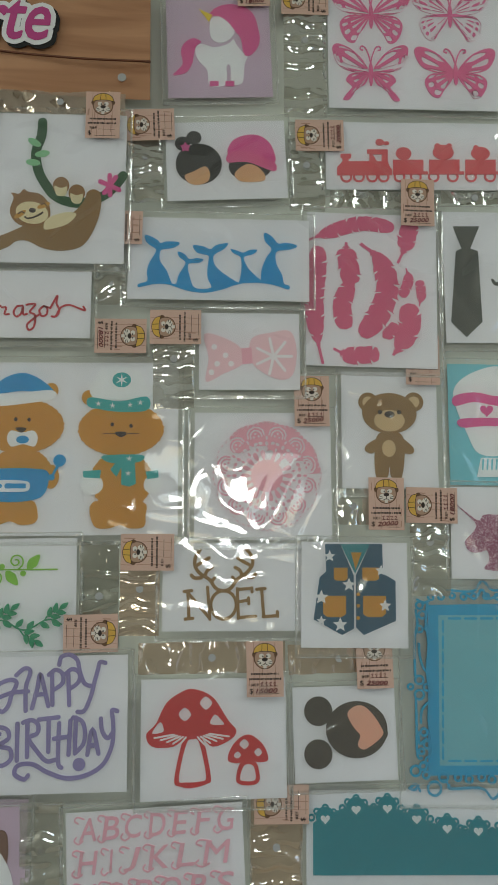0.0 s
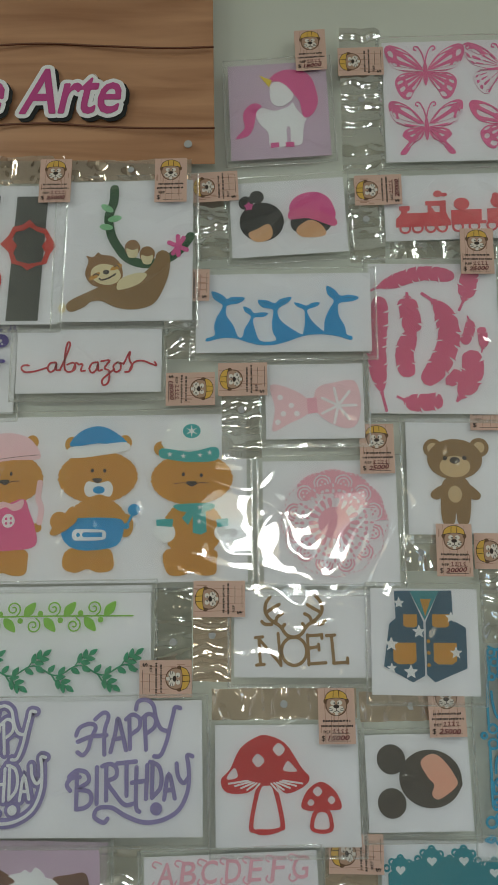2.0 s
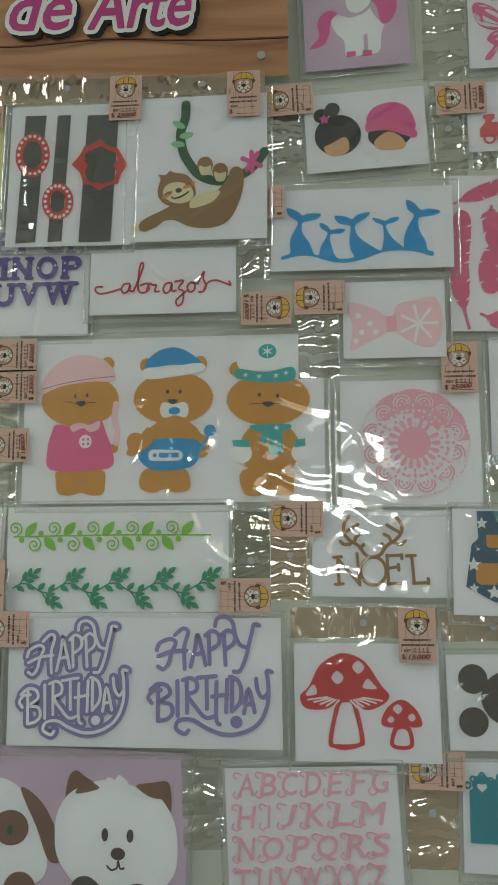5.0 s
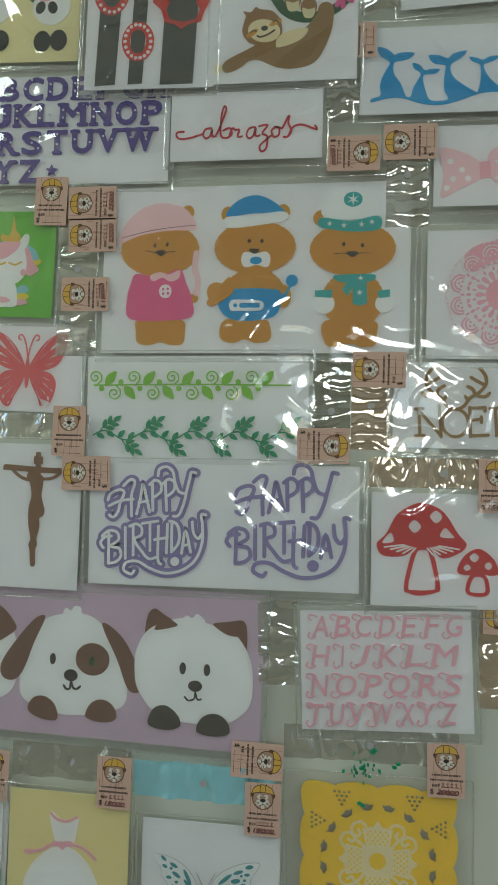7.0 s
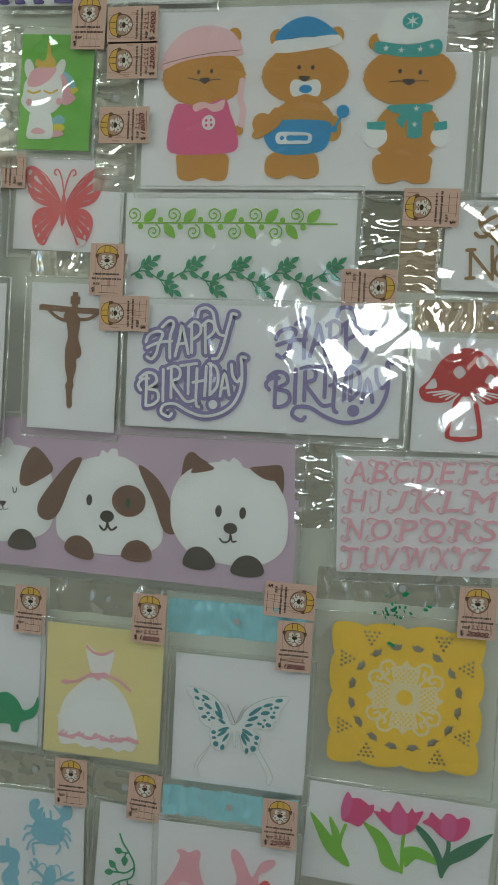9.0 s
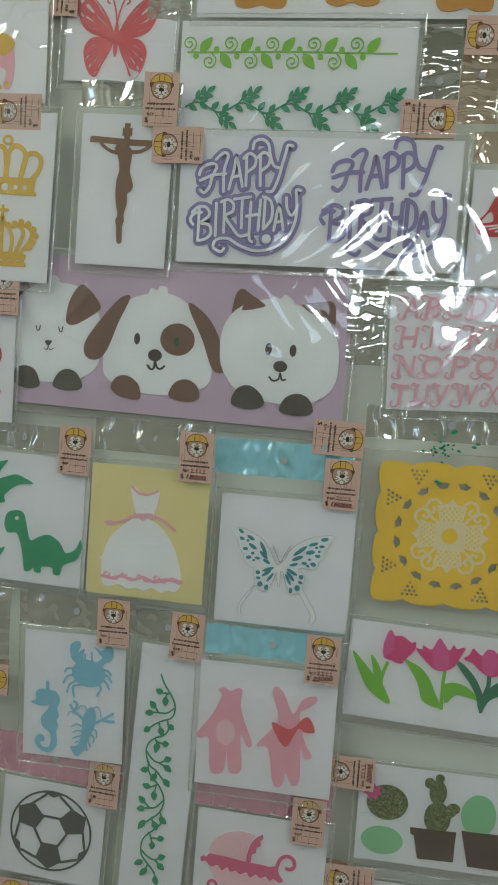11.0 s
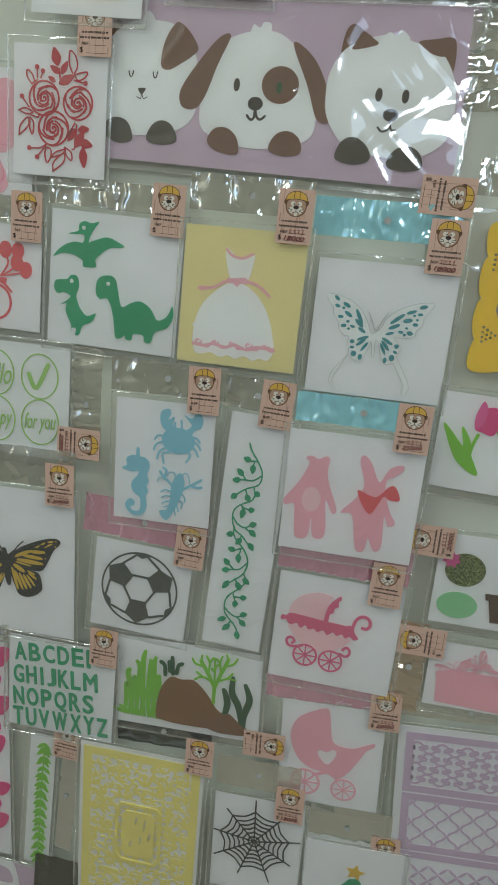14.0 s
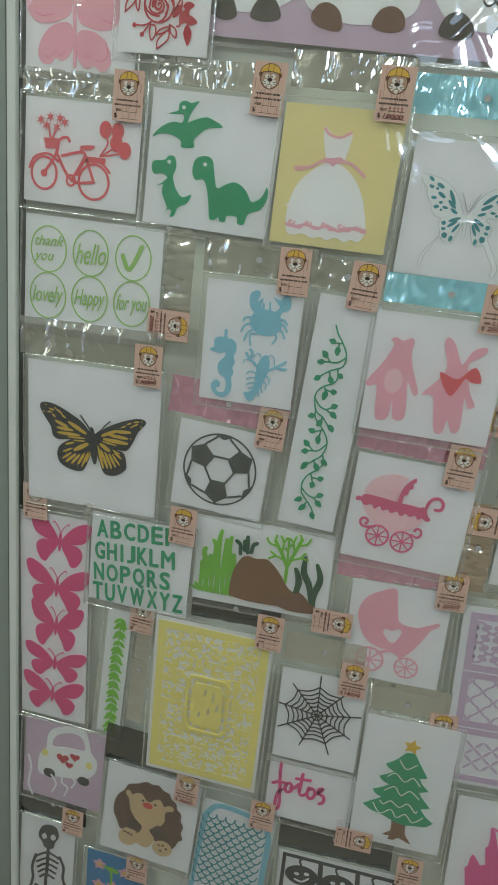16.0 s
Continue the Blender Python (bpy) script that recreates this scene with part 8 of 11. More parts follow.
p = pack('dress_pack', 'butter yellow card with a white ball gown cut-out', -0.3064, 1.1084, 113, 125, -0.4, 2, card='card_butter')
flap(p, -54.3, 75.3, 57.8, 106.3)
cut(p, 'skirt', 'white', [(-12.9, 13.6), (2.5, 13.4), (17.6, 2.6), (28.1, -14.2), (35.5, -38.8), (34.2, -49.3), (29.2, -53.6), (23.1, -52.1), (16.6, -55.2), (8.1, -51.7), (0, -55.3), (-7.5, -52.8), (-15, -55.2), (-24.4, -51.5), (-32.1, -53.9), (-40.4, -51.5), (-42.5, -31.1), (-35, -6.5)])
cut(p, 'bodice', 'white', [(-17.8, 44.5), (-5.2, 37), (8.7, 41.7), (8.5, 29.7), (3.9, 16), (-10.6, 16)])
ribbon(p, 'ruffle', 'white', 2.6, [[(-43.1, -27.5), (-34.4, -23.9), (-28.3, -25.5), (-21.2, -20.3), (-13, -22.3), (-5.6, -20), (2.5, -22), (9.5, -17.6), (19.5, -19.5), (28.6, -17)], [(-41.1, -35.8), (-31.2, -32.4), (-23, -34.5), (-13.7, -30.5), (-3.5, -33), (7.6, -29.5), (17.6, -31.3), (31, -26.5)], [(-32.8, -8.1), (-22.7, -10.6), (-13.6, -6), (-3.5, -8.9), (5.5, -5.1), (21, -6)]])
ribbon(p, 'hem_scroll', 'pale_pink', 3, [[(-41.4, -44.8), (-31.2, -45.9), (-21.6, -43.2), (-11.3, -45.8), (-2, -42.4), (10.2, -45.5), (19.4, -42.2), (35, -42.5)]])
ribbon(p, 'sash', 'pale_pink', 2.6, [[(-37, 7), (-25.6, 8.8), (-15, 15.2), (-3.9, 17.3), (13.7, 14.5), (26.6, 5.3)]])
oval(p, 'sash_end', 'pale_pink', -36.6, 6.7, 4.8, 2.2)
cut(p, 'bow', 'pale_pink', [(-13.6, 18.5), (-6.9, 17.1), (-0.5, 19.8), (4.2, 18.8), (4.9, 14.7), (-1.1, 14.1), (-4.4, 11), (-8.7, 13.7), (-13.2, 13.6)])
ribbon(p, 'neckline', 'pale_pink', 2.5, [[(-16.8, 43.2), (-11.1, 38.2), (-1.4, 36.7), (8, 41.3)]])
ribbon(p, 'hem_curl', 'pale_pink', 1.7, [[(-33.4, -41.6), (-34.5, -43.9), (-36.7, -44.6), (-38.5, -43.7), (-39, -42.2), (-38.2, -41), (-37, -40.9), (-36.4, -41.5)]])
oval(p, 'hem_leaf', 'pale_pink', -28.8, -46, 3.8, 1.9)
ribbon(p, 'hem_curl', 'pale_pink', 1.7, [[(-17.2, -41.2), (-18.2, -43.5), (-20.4, -44.2), (-22.2, -43.3), (-22.7, -41.8), (-21.9, -40.6), (-20.8, -40.5), (-20.2, -41.1)]])
oval(p, 'hem_leaf', 'pale_pink', -13, -45.3, 3.8, 1.9)
ribbon(p, 'hem_curl', 'pale_pink', 1.7, [[(-1.1, -40.9), (-2.1, -43.1), (-4.2, -43.8), (-6, -42.9), (-6.5, -41.4), (-5.7, -40.3), (-4.6, -40.2), (-4, -40.7)]])
oval(p, 'hem_leaf', 'pale_pink', 2.7, -44.7, 3.8, 1.9)
ribbon(p, 'hem_curl', 'pale_pink', 1.7, [[(14.9, -40.5), (13.9, -42.7), (11.8, -43.4), (10, -42.5), (9.5, -41), (10.3, -39.9), (11.4, -39.8), (12, -40.3)]])
oval(p, 'hem_leaf', 'pale_pink', 18.2, -44, 3.8, 1.9)
ribbon(p, 'hem_curl', 'pale_pink', 1.7, [[(30.7, -40.1), (29.8, -42.3), (27.7, -43), (25.9, -42.2), (25.4, -40.6), (26.1, -39.5), (27.2, -39.4), (27.8, -40)]])
oval(p, 'hem_leaf', 'pale_pink', 33.6, -43.4, 3.7, 1.9)
sticker(p, 42.1, 76.1, 0, '$18000')

p = pack('blue_butterfly_pack', 'white card with a white butterfly with blue spots', -0.1764, 1.0922, 124, 121, -0.1, 1)
flap(p, -70.8, 79.4, 56.4, 111.9, tint='sky')
cut(p, 'butterfly', 'white', [(-49.9, 30.1), (-36.2, 28), (-24, 22.3), (-14.6, 12.4), (-8.2, 0.1), (-5.4, -1.8), (-2.3, 0.7), (1.6, 5.4), (3.6, 11), (11.3, 19.3), (27.3, 27.4), (43.7, 29.8), (41.3, 22.4), (36.8, 15.5), (36.4, 9), (31.6, 4.2), (31.1, -1.2), (21.8, -3.3), (16.5, -2.8), (13.5, -4.6), (18.6, -9.1), (20.3, -14.3), (18.2, -20.6), (22, -27.2), (29.5, -39.5), (32.9, -48), (29.9, -54.9), (26.9, -52), (28, -46.3), (21.7, -36), (15.6, -26.8), (11.5, -28.4), (7.1, -27.8), (3.3, -20.5), (0.2, -9.9), (-2.7, -8.1), (-2.4, -21.1), (-4.5, -21.8), (-6.2, -9.5), (-8, -14.1), (-10.9, -22.1), (-14.3, -27.9), (-20.7, -27.5), (-25.4, -23.6), (-31.1, -33.1), (-36.7, -43.7), (-37.2, -50.4), (-34.8, -53.5), (-36.9, -54.9), (-40.1, -49.7), (-39, -41.7), (-32.3, -31), (-25.6, -21.4), (-28, -12.9), (-26.8, -7.3), (-32.3, -5.7), (-37, -0.7), (-38.6, 5.6), (-43.4, 11.7), (-44.4, 18.1), (-48.6, 22), (-51.1, 27.2)])
# thin grey line draws the shade along the white wings' cut edge
ribbon(p, 'edge_shade', 'grey', 0.4, [[(-49.9, 30.1), (-36.2, 28), (-24, 22.3), (-14.6, 12.4), (-8.2, 0.1), (-5.4, -1.8), (-2.3, 0.7), (1.6, 5.4), (3.6, 11), (11.3, 19.3), (27.3, 27.4), (43.7, 29.8), (41.3, 22.4), (36.8, 15.5), (36.4, 9), (31.6, 4.2), (31.1, -1.2), (21.8, -3.3), (16.5, -2.8), (13.5, -4.6), (18.6, -9.1), (20.3, -14.3), (18.2, -20.6), (22, -27.2), (29.5, -39.5), (32.9, -48), (29.9, -54.9), (26.9, -52), (28, -46.3), (21.7, -36), (15.6, -26.8), (11.5, -28.4), (7.1, -27.8), (3.3, -20.5), (0.2, -9.9), (-2.7, -8.1), (-2.4, -21.1), (-4.5, -21.8), (-6.2, -9.5), (-8, -14.1), (-10.9, -22.1), (-14.3, -27.9), (-20.7, -27.5), (-25.4, -23.6), (-31.1, -33.1), (-36.7, -43.7), (-37.2, -50.4), (-34.8, -53.5), (-36.9, -54.9), (-40.1, -49.7), (-39, -41.7), (-32.3, -31), (-25.6, -21.4), (-28, -12.9), (-26.8, -7.3), (-32.3, -5.7), (-37, -0.7), (-38.6, 5.6), (-43.4, 11.7), (-44.4, 18.1), (-48.6, 22), (-51.1, 27.2)]])
oval(p, 'wing_spot', 'teal_soft', -41.8, 26.4, 3, 1.5, turn=-38.0)
oval(p, 'wing_spot', 'teal_soft', -32.4, 21, 3.9, 1.7, turn=-28.0)
oval(p, 'wing_spot', 'teal_soft', -40.6, 19.6, 2.6, 1.5, turn=-20.0)
oval(p, 'wing_spot', 'teal_soft', -34.9, 18.2, 1.5, 1.3)
oval(p, 'wing_spot', 'teal_soft', -30, 13, 4.3, 1.7, turn=-32.0)
oval(p, 'wing_spot', 'teal_soft', -36.8, 10.2, 2.6, 1.5)
oval(p, 'wing_spot', 'teal_soft', -19.9, 11.9, 7.3, 1.7, turn=-62.0)
oval(p, 'wing_spot', 'teal_soft', -29.7, 6.6, 1.7, 1.3)
oval(p, 'wing_spot', 'teal_soft', -33.2, 2.5, 2.6, 1.7, turn=10.0)
oval(p, 'wing_spot', 'teal_soft', -25, 2.5, 2.6, 1.3, turn=-10.0)
oval(p, 'wing_spot', 'teal_soft', -19.3, 5.9, 5.1, 1.7, turn=-42.0)
oval(p, 'wing_spot', 'teal_soft', -16.3, 0.1, 3.9, 1.5, turn=-30.0)
oval(p, 'wing_spot', 'teal_soft', -28.3, 0.2, 1.3, 1.1)
oval(p, 'wing_spot', 'teal_soft', -23.7, -10.9, 2.2, 1.9)
oval(p, 'wing_spot', 'teal_soft', -14.4, -7.1, 5.6, 1.5, turn=22.0)
oval(p, 'wing_spot', 'teal_soft', -15.7, -11, 5.2, 1.5, turn=38.0)
oval(p, 'wing_spot', 'teal_soft', -12, -14.5, 5.2, 1.3, turn=56.0)
oval(p, 'wing_spot', 'teal_soft', -23, -16.1, 2.2, 1.3)
oval(p, 'wing_spot', 'teal_soft', -21, -21.8, 2.6, 2.6)
oval(p, 'wing_spot', 'teal_soft', -14.8, -24.2, 1.9, 2.8, turn=-15.0)
oval(p, 'wing_spot', 'teal_soft', 35.3, 25.8, 3.6, 1.7, turn=14.0)
oval(p, 'wing_spot', 'teal_soft', 25.4, 20.3, 4.6, 1.5, turn=20.0)
oval(p, 'wing_spot', 'teal_soft', 33.3, 19, 2.5, 1.3, turn=5.0)
oval(p, 'wing_spot', 'teal_soft', 23.2, 12.6, 4.2, 1.9, turn=14.0)
oval(p, 'wing_spot', 'teal_soft', 13.9, 13.2, 7.6, 1.7, turn=40.0)
oval(p, 'wing_spot', 'teal_soft', 30.2, 9.7, 2.5, 1.5)
oval(p, 'wing_spot', 'teal_soft', 12.1, 6.1, 5.5, 1.7, turn=26.0)
oval(p, 'wing_spot', 'teal_soft', 26.6, 1.7, 2.8, 1.9, turn=-10.0)
oval(p, 'wing_spot', 'teal_soft', 18.4, 2, 2.5, 1.3, turn=-5.0)
oval(p, 'wing_spot', 'teal_soft', 8.9, -0.3, 3.8, 1.3, turn=18.0)
oval(p, 'wing_spot', 'teal_soft', 21.9, -0.2, 1.3, 1.3)
oval(p, 'wing_spot', 'teal_soft', 28.4, 17.6, 1.3, 1.1)
oval(p, 'wing_spot', 'teal_soft', 31.3, 14.1, 1.3, 1.1)
oval(p, 'wing_spot', 'teal_soft', 23, 5.9, 1.3, 1.1)
oval(p, 'wing_spot', 'teal_soft', 7.8, -7.4, 5.6, 1.5, turn=-28.0)
oval(p, 'wing_spot', 'teal_soft', 6.5, -11.4, 5.6, 1.5, turn=-48.0)
oval(p, 'wing_spot', 'teal_soft', 4.7, -14.7, 5.6, 1.3, turn=-62.0)
oval(p, 'wing_spot', 'teal_soft', 16.6, -11.2, 2.1, 2.1)
oval(p, 'wing_spot', 'teal_soft', 16.1, -16.5, 2.1, 1.3, turn=-20.0)
oval(p, 'wing_spot', 'teal_soft', 13.8, -22, 2.6, 2.8)
oval(p, 'wing_spot', 'teal_soft', 7.9, -24.8, 1.7, 2.6)
ribbon(p, 'feelers', 'grey', 0.5, [[(-4.4, 0.5), (-7.9, 8.8), (-11.8, 16.6)], [(-2.9, 0.6), (0.5, 9.6), (4.7, 17.4)]])
sticker(p, 46, 77.9, 0, '$18000')

p = pack('papel_doily_pack', 'square yellow lace doily in a clear bag', -0.0316, 1.1266, 152, 147, 0.5, 0, card='none')
flap(p, -80.6, 88.7, 69.2, 118)
square_doily(p, 1.4, 4.5, 135.2, 132.1, 'doily_yellow', 'cream')
oval(p, 'confetti', 'leaf', -11.1, 70.7, 0.8, 0.9, turn=21, lift=2.9)
oval(p, 'confetti', 'leaf', -6, 76.7, 1.2, 0.7, turn=7, lift=2.9)
oval(p, 'confetti', 'leaf', -21.2, 80.7, 1.2, 0.6, turn=103, lift=2.9)
oval(p, 'confetti', 'leaf', -10.1, 81.1, 0.7, 0.6, turn=104, lift=2.9)
oval(p, 'confetti', 'leaf', -28.5, 79.8, 1.4, 0.8, turn=24, lift=2.9)
oval(p, 'confetti', 'leaf', -11.9, 83, 1.3, 0.7, turn=169, lift=2.9)
oval(p, 'confetti', 'leaf', -9.7, 81.8, 0.8, 1, turn=132, lift=2.9)
oval(p, 'confetti', 'leaf', -7.3, 86.9, 0.8, 0.5, turn=9, lift=2.9)
oval(p, 'confetti', 'leaf', -18.5, 82.1, 1.6, 0.8, turn=149, lift=2.9)
oval(p, 'confetti', 'leaf', -10.4, 85.7, 1, 0.9, turn=34, lift=2.9)
oval(p, 'confetti', 'leaf', -9.1, 77.6, 1.2, 0.7, turn=91, lift=2.9)
oval(p, 'confetti', 'leaf', -2.3, 86.5, 1.2, 0.6, turn=38, lift=2.9)
oval(p, 'confetti', 'leaf', -17.4, 79.3, 1.3, 0.9, turn=129, lift=2.9)
oval(p, 'confetti', 'leaf', -7.3, 86.4, 1, 1, turn=75, lift=2.9)
oval(p, 'confetti', 'leaf', -16.9, 79.3, 1.1, 0.7, turn=180, lift=2.9)
oval(p, 'confetti', 'leaf', -11.1, 84.8, 1.1, 0.6, turn=169, lift=2.9)
oval(p, 'confetti', 'leaf', -13.4, 83.6, 1.7, 0.6, turn=29, lift=2.9)
oval(p, 'confetti', 'leaf', -3.1, 82.9, 1, 0.6, turn=111, lift=2.9)
oval(p, 'confetti', 'leaf', -11.3, 84.4, 1.2, 0.7, turn=20, lift=2.9)
oval(p, 'confetti', 'leaf', -19, 84.4, 0.8, 0.5, turn=27, lift=2.9)
oval(p, 'confetti', 'leaf', -13.8, 88.6, 0.8, 1, turn=124, lift=2.9)
oval(p, 'confetti', 'leaf', -19.7, 95.2, 0.7, 0.5, turn=35, lift=2.9)
oval(p, 'confetti', 'leaf', -19.1, 76.3, 0.8, 0.7, turn=83, lift=2.9)
oval(p, 'confetti', 'leaf', -13.7, 82.8, 1.5, 0.6, turn=158, lift=2.9)
oval(p, 'confetti', 'leaf', 2.6, 81.5, 1.4, 1, turn=148, lift=2.9)
oval(p, 'confetti', 'leaf', -11.2, 79.1, 1.1, 0.6, turn=51, lift=2.9)
oval(p, 'confetti', 'leaf', 15.2, 85.8, 2, 1, lift=2.9)
oval(p, 'confetti', 'leaf', 18.3, 88.8, 2, 1, lift=2.9)
oval(p, 'confetti', 'leaf', -11.6, 51.8, 2, 1, lift=2.9)
oval(p, 'confetti', 'leaf', -14.4, 53.3, 2, 1, lift=2.9)
oval(p, 'confetti', 'leaf', -3.4, 97.3, 2, 1, lift=2.9)
oval(p, 'confetti', 'leaf', -1.9, 99.1, 2, 1, lift=2.9)
sticker(p, 58.3, 86.8, 0, '$20000')

p = pack('tulip_pack', 'white card with three magenta tulips with green leaves', -0.0295, 0.9988, 164, 91, -1.8, 1)

ribbon(p, 'stem', 'grass', 3.0, [[(-46.0, 9.0), (-49.0, -2.3), (-49.9, -15.9)], [(5.7, 10.0), (5.5, -3.3), (6.6, -26.1)]])
cut(p, 'leaf', 'grass', [(-78.3, 15.3), (-69.5, 9.2), (-61.6, 0.9), (-57.2, -2.6), (-61.0, 11.8), (-59.7, 14.2), (-51.5, 2.7), (-48.3, -10.2), (-42.8, -20.1), (-39.1, -27.5), (-42.5, -29.2), (-53.3, -23.6), (-64.5, -13.1)])
cut(p, 'leaf', 'grass', [(-33.5, 17.6), (-26.1, 13.5), (-15.6, 8.9), (-6.8, -0.2), (-1.3, -10.9), (5.5, -24.7), (-3.4, -25.2), (-12.0, -19.8), (-16.2, -7.2), (-23.8, 4.8)])
cut(p, 'leaf', 'grass', [(6.2, -11.2), (7.5, -3.0), (16.6, -0.3), (26.7, -2.7), (35.8, -9.5), (39.2, -14.2), (27.6, -12.1), (17.7, -11.8), (10.1, -20.6)])
cut(p, 'leaf', 'deep_leaf', [(13.7, 20.4), (19.7, 18.8), (28.8, 11.4), (36.1, 2.2), (41.7, -10.1), (42.0, -23.3), (38.9, -21.2), (35.9, -11.1), (28.9, 0.9), (18.9, 12.3)])
cut(p, 'leaf', 'deep_leaf', [(81.0, 23.2), (77.0, 15.8), (67.7, 2.6), (56.5, -6.3), (47.4, -12.7), (42.5, -23.2), (41.0, -12.8), (46.2, -1.3), (55.1, 7.1), (65.6, 14.3)])
ribbon(p, 'stem', 'deep_leaf', 3.6, [[(44.4, 12.1), (45.0, 1.1), (41.5, -12.7), (41.5, -23.4)]])
cut(p, 'tulip', 'magenta', [(-49.4, 13.8), (-51.3, 23.1), (-49.3, 35.2), (-46.2, 40.5), (-42.2, 35.3), (-36.3, 36.3), (-29.9, 33.1), (-26.7, 31.0), (-22.8, 32.2), (-23.1, 24.7), (-28.5, 17.4), (-33.9, 10.0), (-42.1, 11.8)])
cut(p, 'petal', 'hot_pink', [(-49.5, 14.8), (-51.4, 24.2), (-49.3, 35.2), (-46.2, 40.0), (-42.1, 34.3), (-42.3, 24.6), (-45.6, 16.6)])
cut(p, 'tulip', 'magenta', [(-22.2, 25.9), (-16.3, 26.4), (-16.1, 30.2), (-8.3, 27.2), (-5.0, 34.2), (-2.0, 38.9), (3.0, 33.4), (7.4, 28.9), (10.8, 34.7), (13.6, 31.0), (20.8, 33.3), (17.7, 24.3), (13.7, 15.1), (6.3, 9.6), (-2.6, 9.1), (-11.2, 15.0)])
cut(p, 'petal', 'hot_pink', [(-3.2, 10.0), (-6.8, 21.1), (-4.9, 33.1), (-1.9, 38.4), (4.2, 31.5), (8.0, 22.6), (7.2, 10.3)])
cut(p, 'tulip', 'magenta', [(20.8, 23.2), (25.3, 27.7), (27.6, 33.9), (33.4, 29.6), (36.9, 28.7), (40.3, 34.5), (46.1, 34.4), (50.4, 31.0), (54.9, 33.8), (60.9, 31.7), (60.0, 22.2), (53.2, 12.6), (45.1, 10.1), (36.4, 13.8), (29.0, 19.9)])
cut(p, 'petal', 'hot_pink', [(38.8, 14.3), (36.5, 23.3), (38.1, 31.5), (43.2, 34.5), (48.4, 30.6), (50.3, 21.5), (47.5, 11.0)])

p = pack('sea_animal_pack', 'white card with pale blue crab, seahorse and lobster', -0.3700, 0.9407, 101, 126, 0.9, 2)
flap(p, -56.8, 69.8, 59.3, 102.4)
cut(p, 'seahorse', 'sea_blue', [(-43.2, -9.6), (-37.9, -6.0), (-38.7, 0.6), (-33.4, 4.8), (-28.6, 5.3), (-28.2, 12.5), (-25.2, 12.8), (-24.4, 4.6), (-19.7, 3.9), (-14.8, -0.3), (-14.0, -7.5), (-16.2, -13.7), (-14.2, -20.8), (-16.5, -25.9), (-14.5, -31.7), (-16.8, -36.9), (-15.3, -47.1), (-18.1, -55.4), (-24.0, -59.3), (-31.3, -58.3), (-36.9, -52.8), (-38.2, -46.8), (-33.5, -41.4), (-28.6, -43.8), (-29.1, -48.8), (-32.7, -49.9), (-30.2, -53.9), (-24.2, -53.7), (-21.9, -47.9), (-23.3, -38.9), (-29.5, -34.7), (-32.6, -27.8), (-31.0, -21.5), (-26.3, -16.1), (-25.2, -11.2), (-31.2, -12.5), (-37.2, -11.9)])
oval(p, 'crab', 'sea_blue', 14.4, 24.9, 17.0, 13.4, turn=-3)
cut(p, 'claw', 'sea_blue', [(6.0, 31.7), (-1.8, 36.7), (-4.9, 44.0), (-4.0, 52.9), (2.9, 56.5), (5.9, 52.1), (3.2, 45.4), (9.5, 49.0), (8.0, 41.3), (11.1, 35.7)])
cut(p, 'claw', 'sea_blue', [(21.6, 35.7), (27.2, 41.6), (24.7, 45.4), (19.3, 51.8), (26.9, 49.1), (33.5, 56.2), (38.4, 49.1), (37.0, 40.8), (30.8, 37.3), (27.5, 32.8)])
ribbon(p, 'crab_leg', 'sea_blue', 2.0, [[(10.5, 35.7), (10.3, 43.3)], [(17.5, 37.6), (16.6, 45.7)], [(-1.5, 28.5), (-7.3, 27.9), (-9.6, 24.1)], [(-1.3, 22.6), (-7.7, 19.5), (-10.5, 13.3)], [(1.8, 17.0), (-4.5, 11.6), (-6.6, 4.2)], [(6.6, 12.8), (-0.9, 10.2), (0.6, 0.2)], [(29.4, 30.1), (33.4, 29.4), (36.5, 25.6)], [(29.6, 24.8), (33.6, 24.1), (37.3, 18.6)], [(28.0, 19.9), (32.2, 17.5), (35.3, 11.3)], [(23.5, 15.3), (27.2, 11.6), (23.4, 4.0)]])
cut(p, 'lobster', 'sea_blue', [(5.5, -59.9), (-2.0, -51.0), (5.7, -48.2), (8.9, -38.0), (9.6, -22.8), (12.8, -13.3), (18.5, -7.9), (22.9, -15.2), (22.1, -26.1), (17.8, -38.7), (12.9, -50.3)])
ribbon(p, 'lobster_claw', 'sea_blue', 2.6, [[(10.1, -21.5), (4.7, -16.7), (0.4, -13.6), (-2.7, -8.5)], [(1.6, -14.1), (3.8, -7.2), (0.7, -4.6)], [(21.5, -25.0), (28.4, -20.5), (34.1, -16.8), (39.8, -12.6)], [(29.5, -19.8), (35.4, -20.9), (40.7, -20.3)]])
ribbon(p, 'lobster_feeler', 'sea_blue', 1.0, [[(14.0, -12.6), (11.5, -8.1), (7.3, -8.6), (4.5, -12.5)], [(8.2, -18.1), (2.3, -16.4), (-3.1, -15.2), (-5.3, -19.7)], [(20.4, -10.7), (23.2, -7.3), (26.8, -9.9), (28.3, -17.5)]])
ribbon(p, 'lobster_leg', 'sea_blue', 1.3, [[(9.8, -28.8), (3.8, -27.1), (-0.9, -30.1)], [(9.4, -33.7), (4.0, -33.7), (0.5, -36.0)], [(8.9, -38.6), (4.2, -39.8), (0.7, -42.1)], [(7.9, -43.6), (3.2, -46.0)], [(20.5, -29.9), (24.1, -33.1), (24.3, -37.9)], [(18.3, -36.2), (22.0, -39.4), (21.0, -44.4)], [(16.2, -42.6), (18.2, -48.4)], [(14.0, -47.7), (15.4, -53.1)]])
sticker(p, 37.8, 78.1, 0)

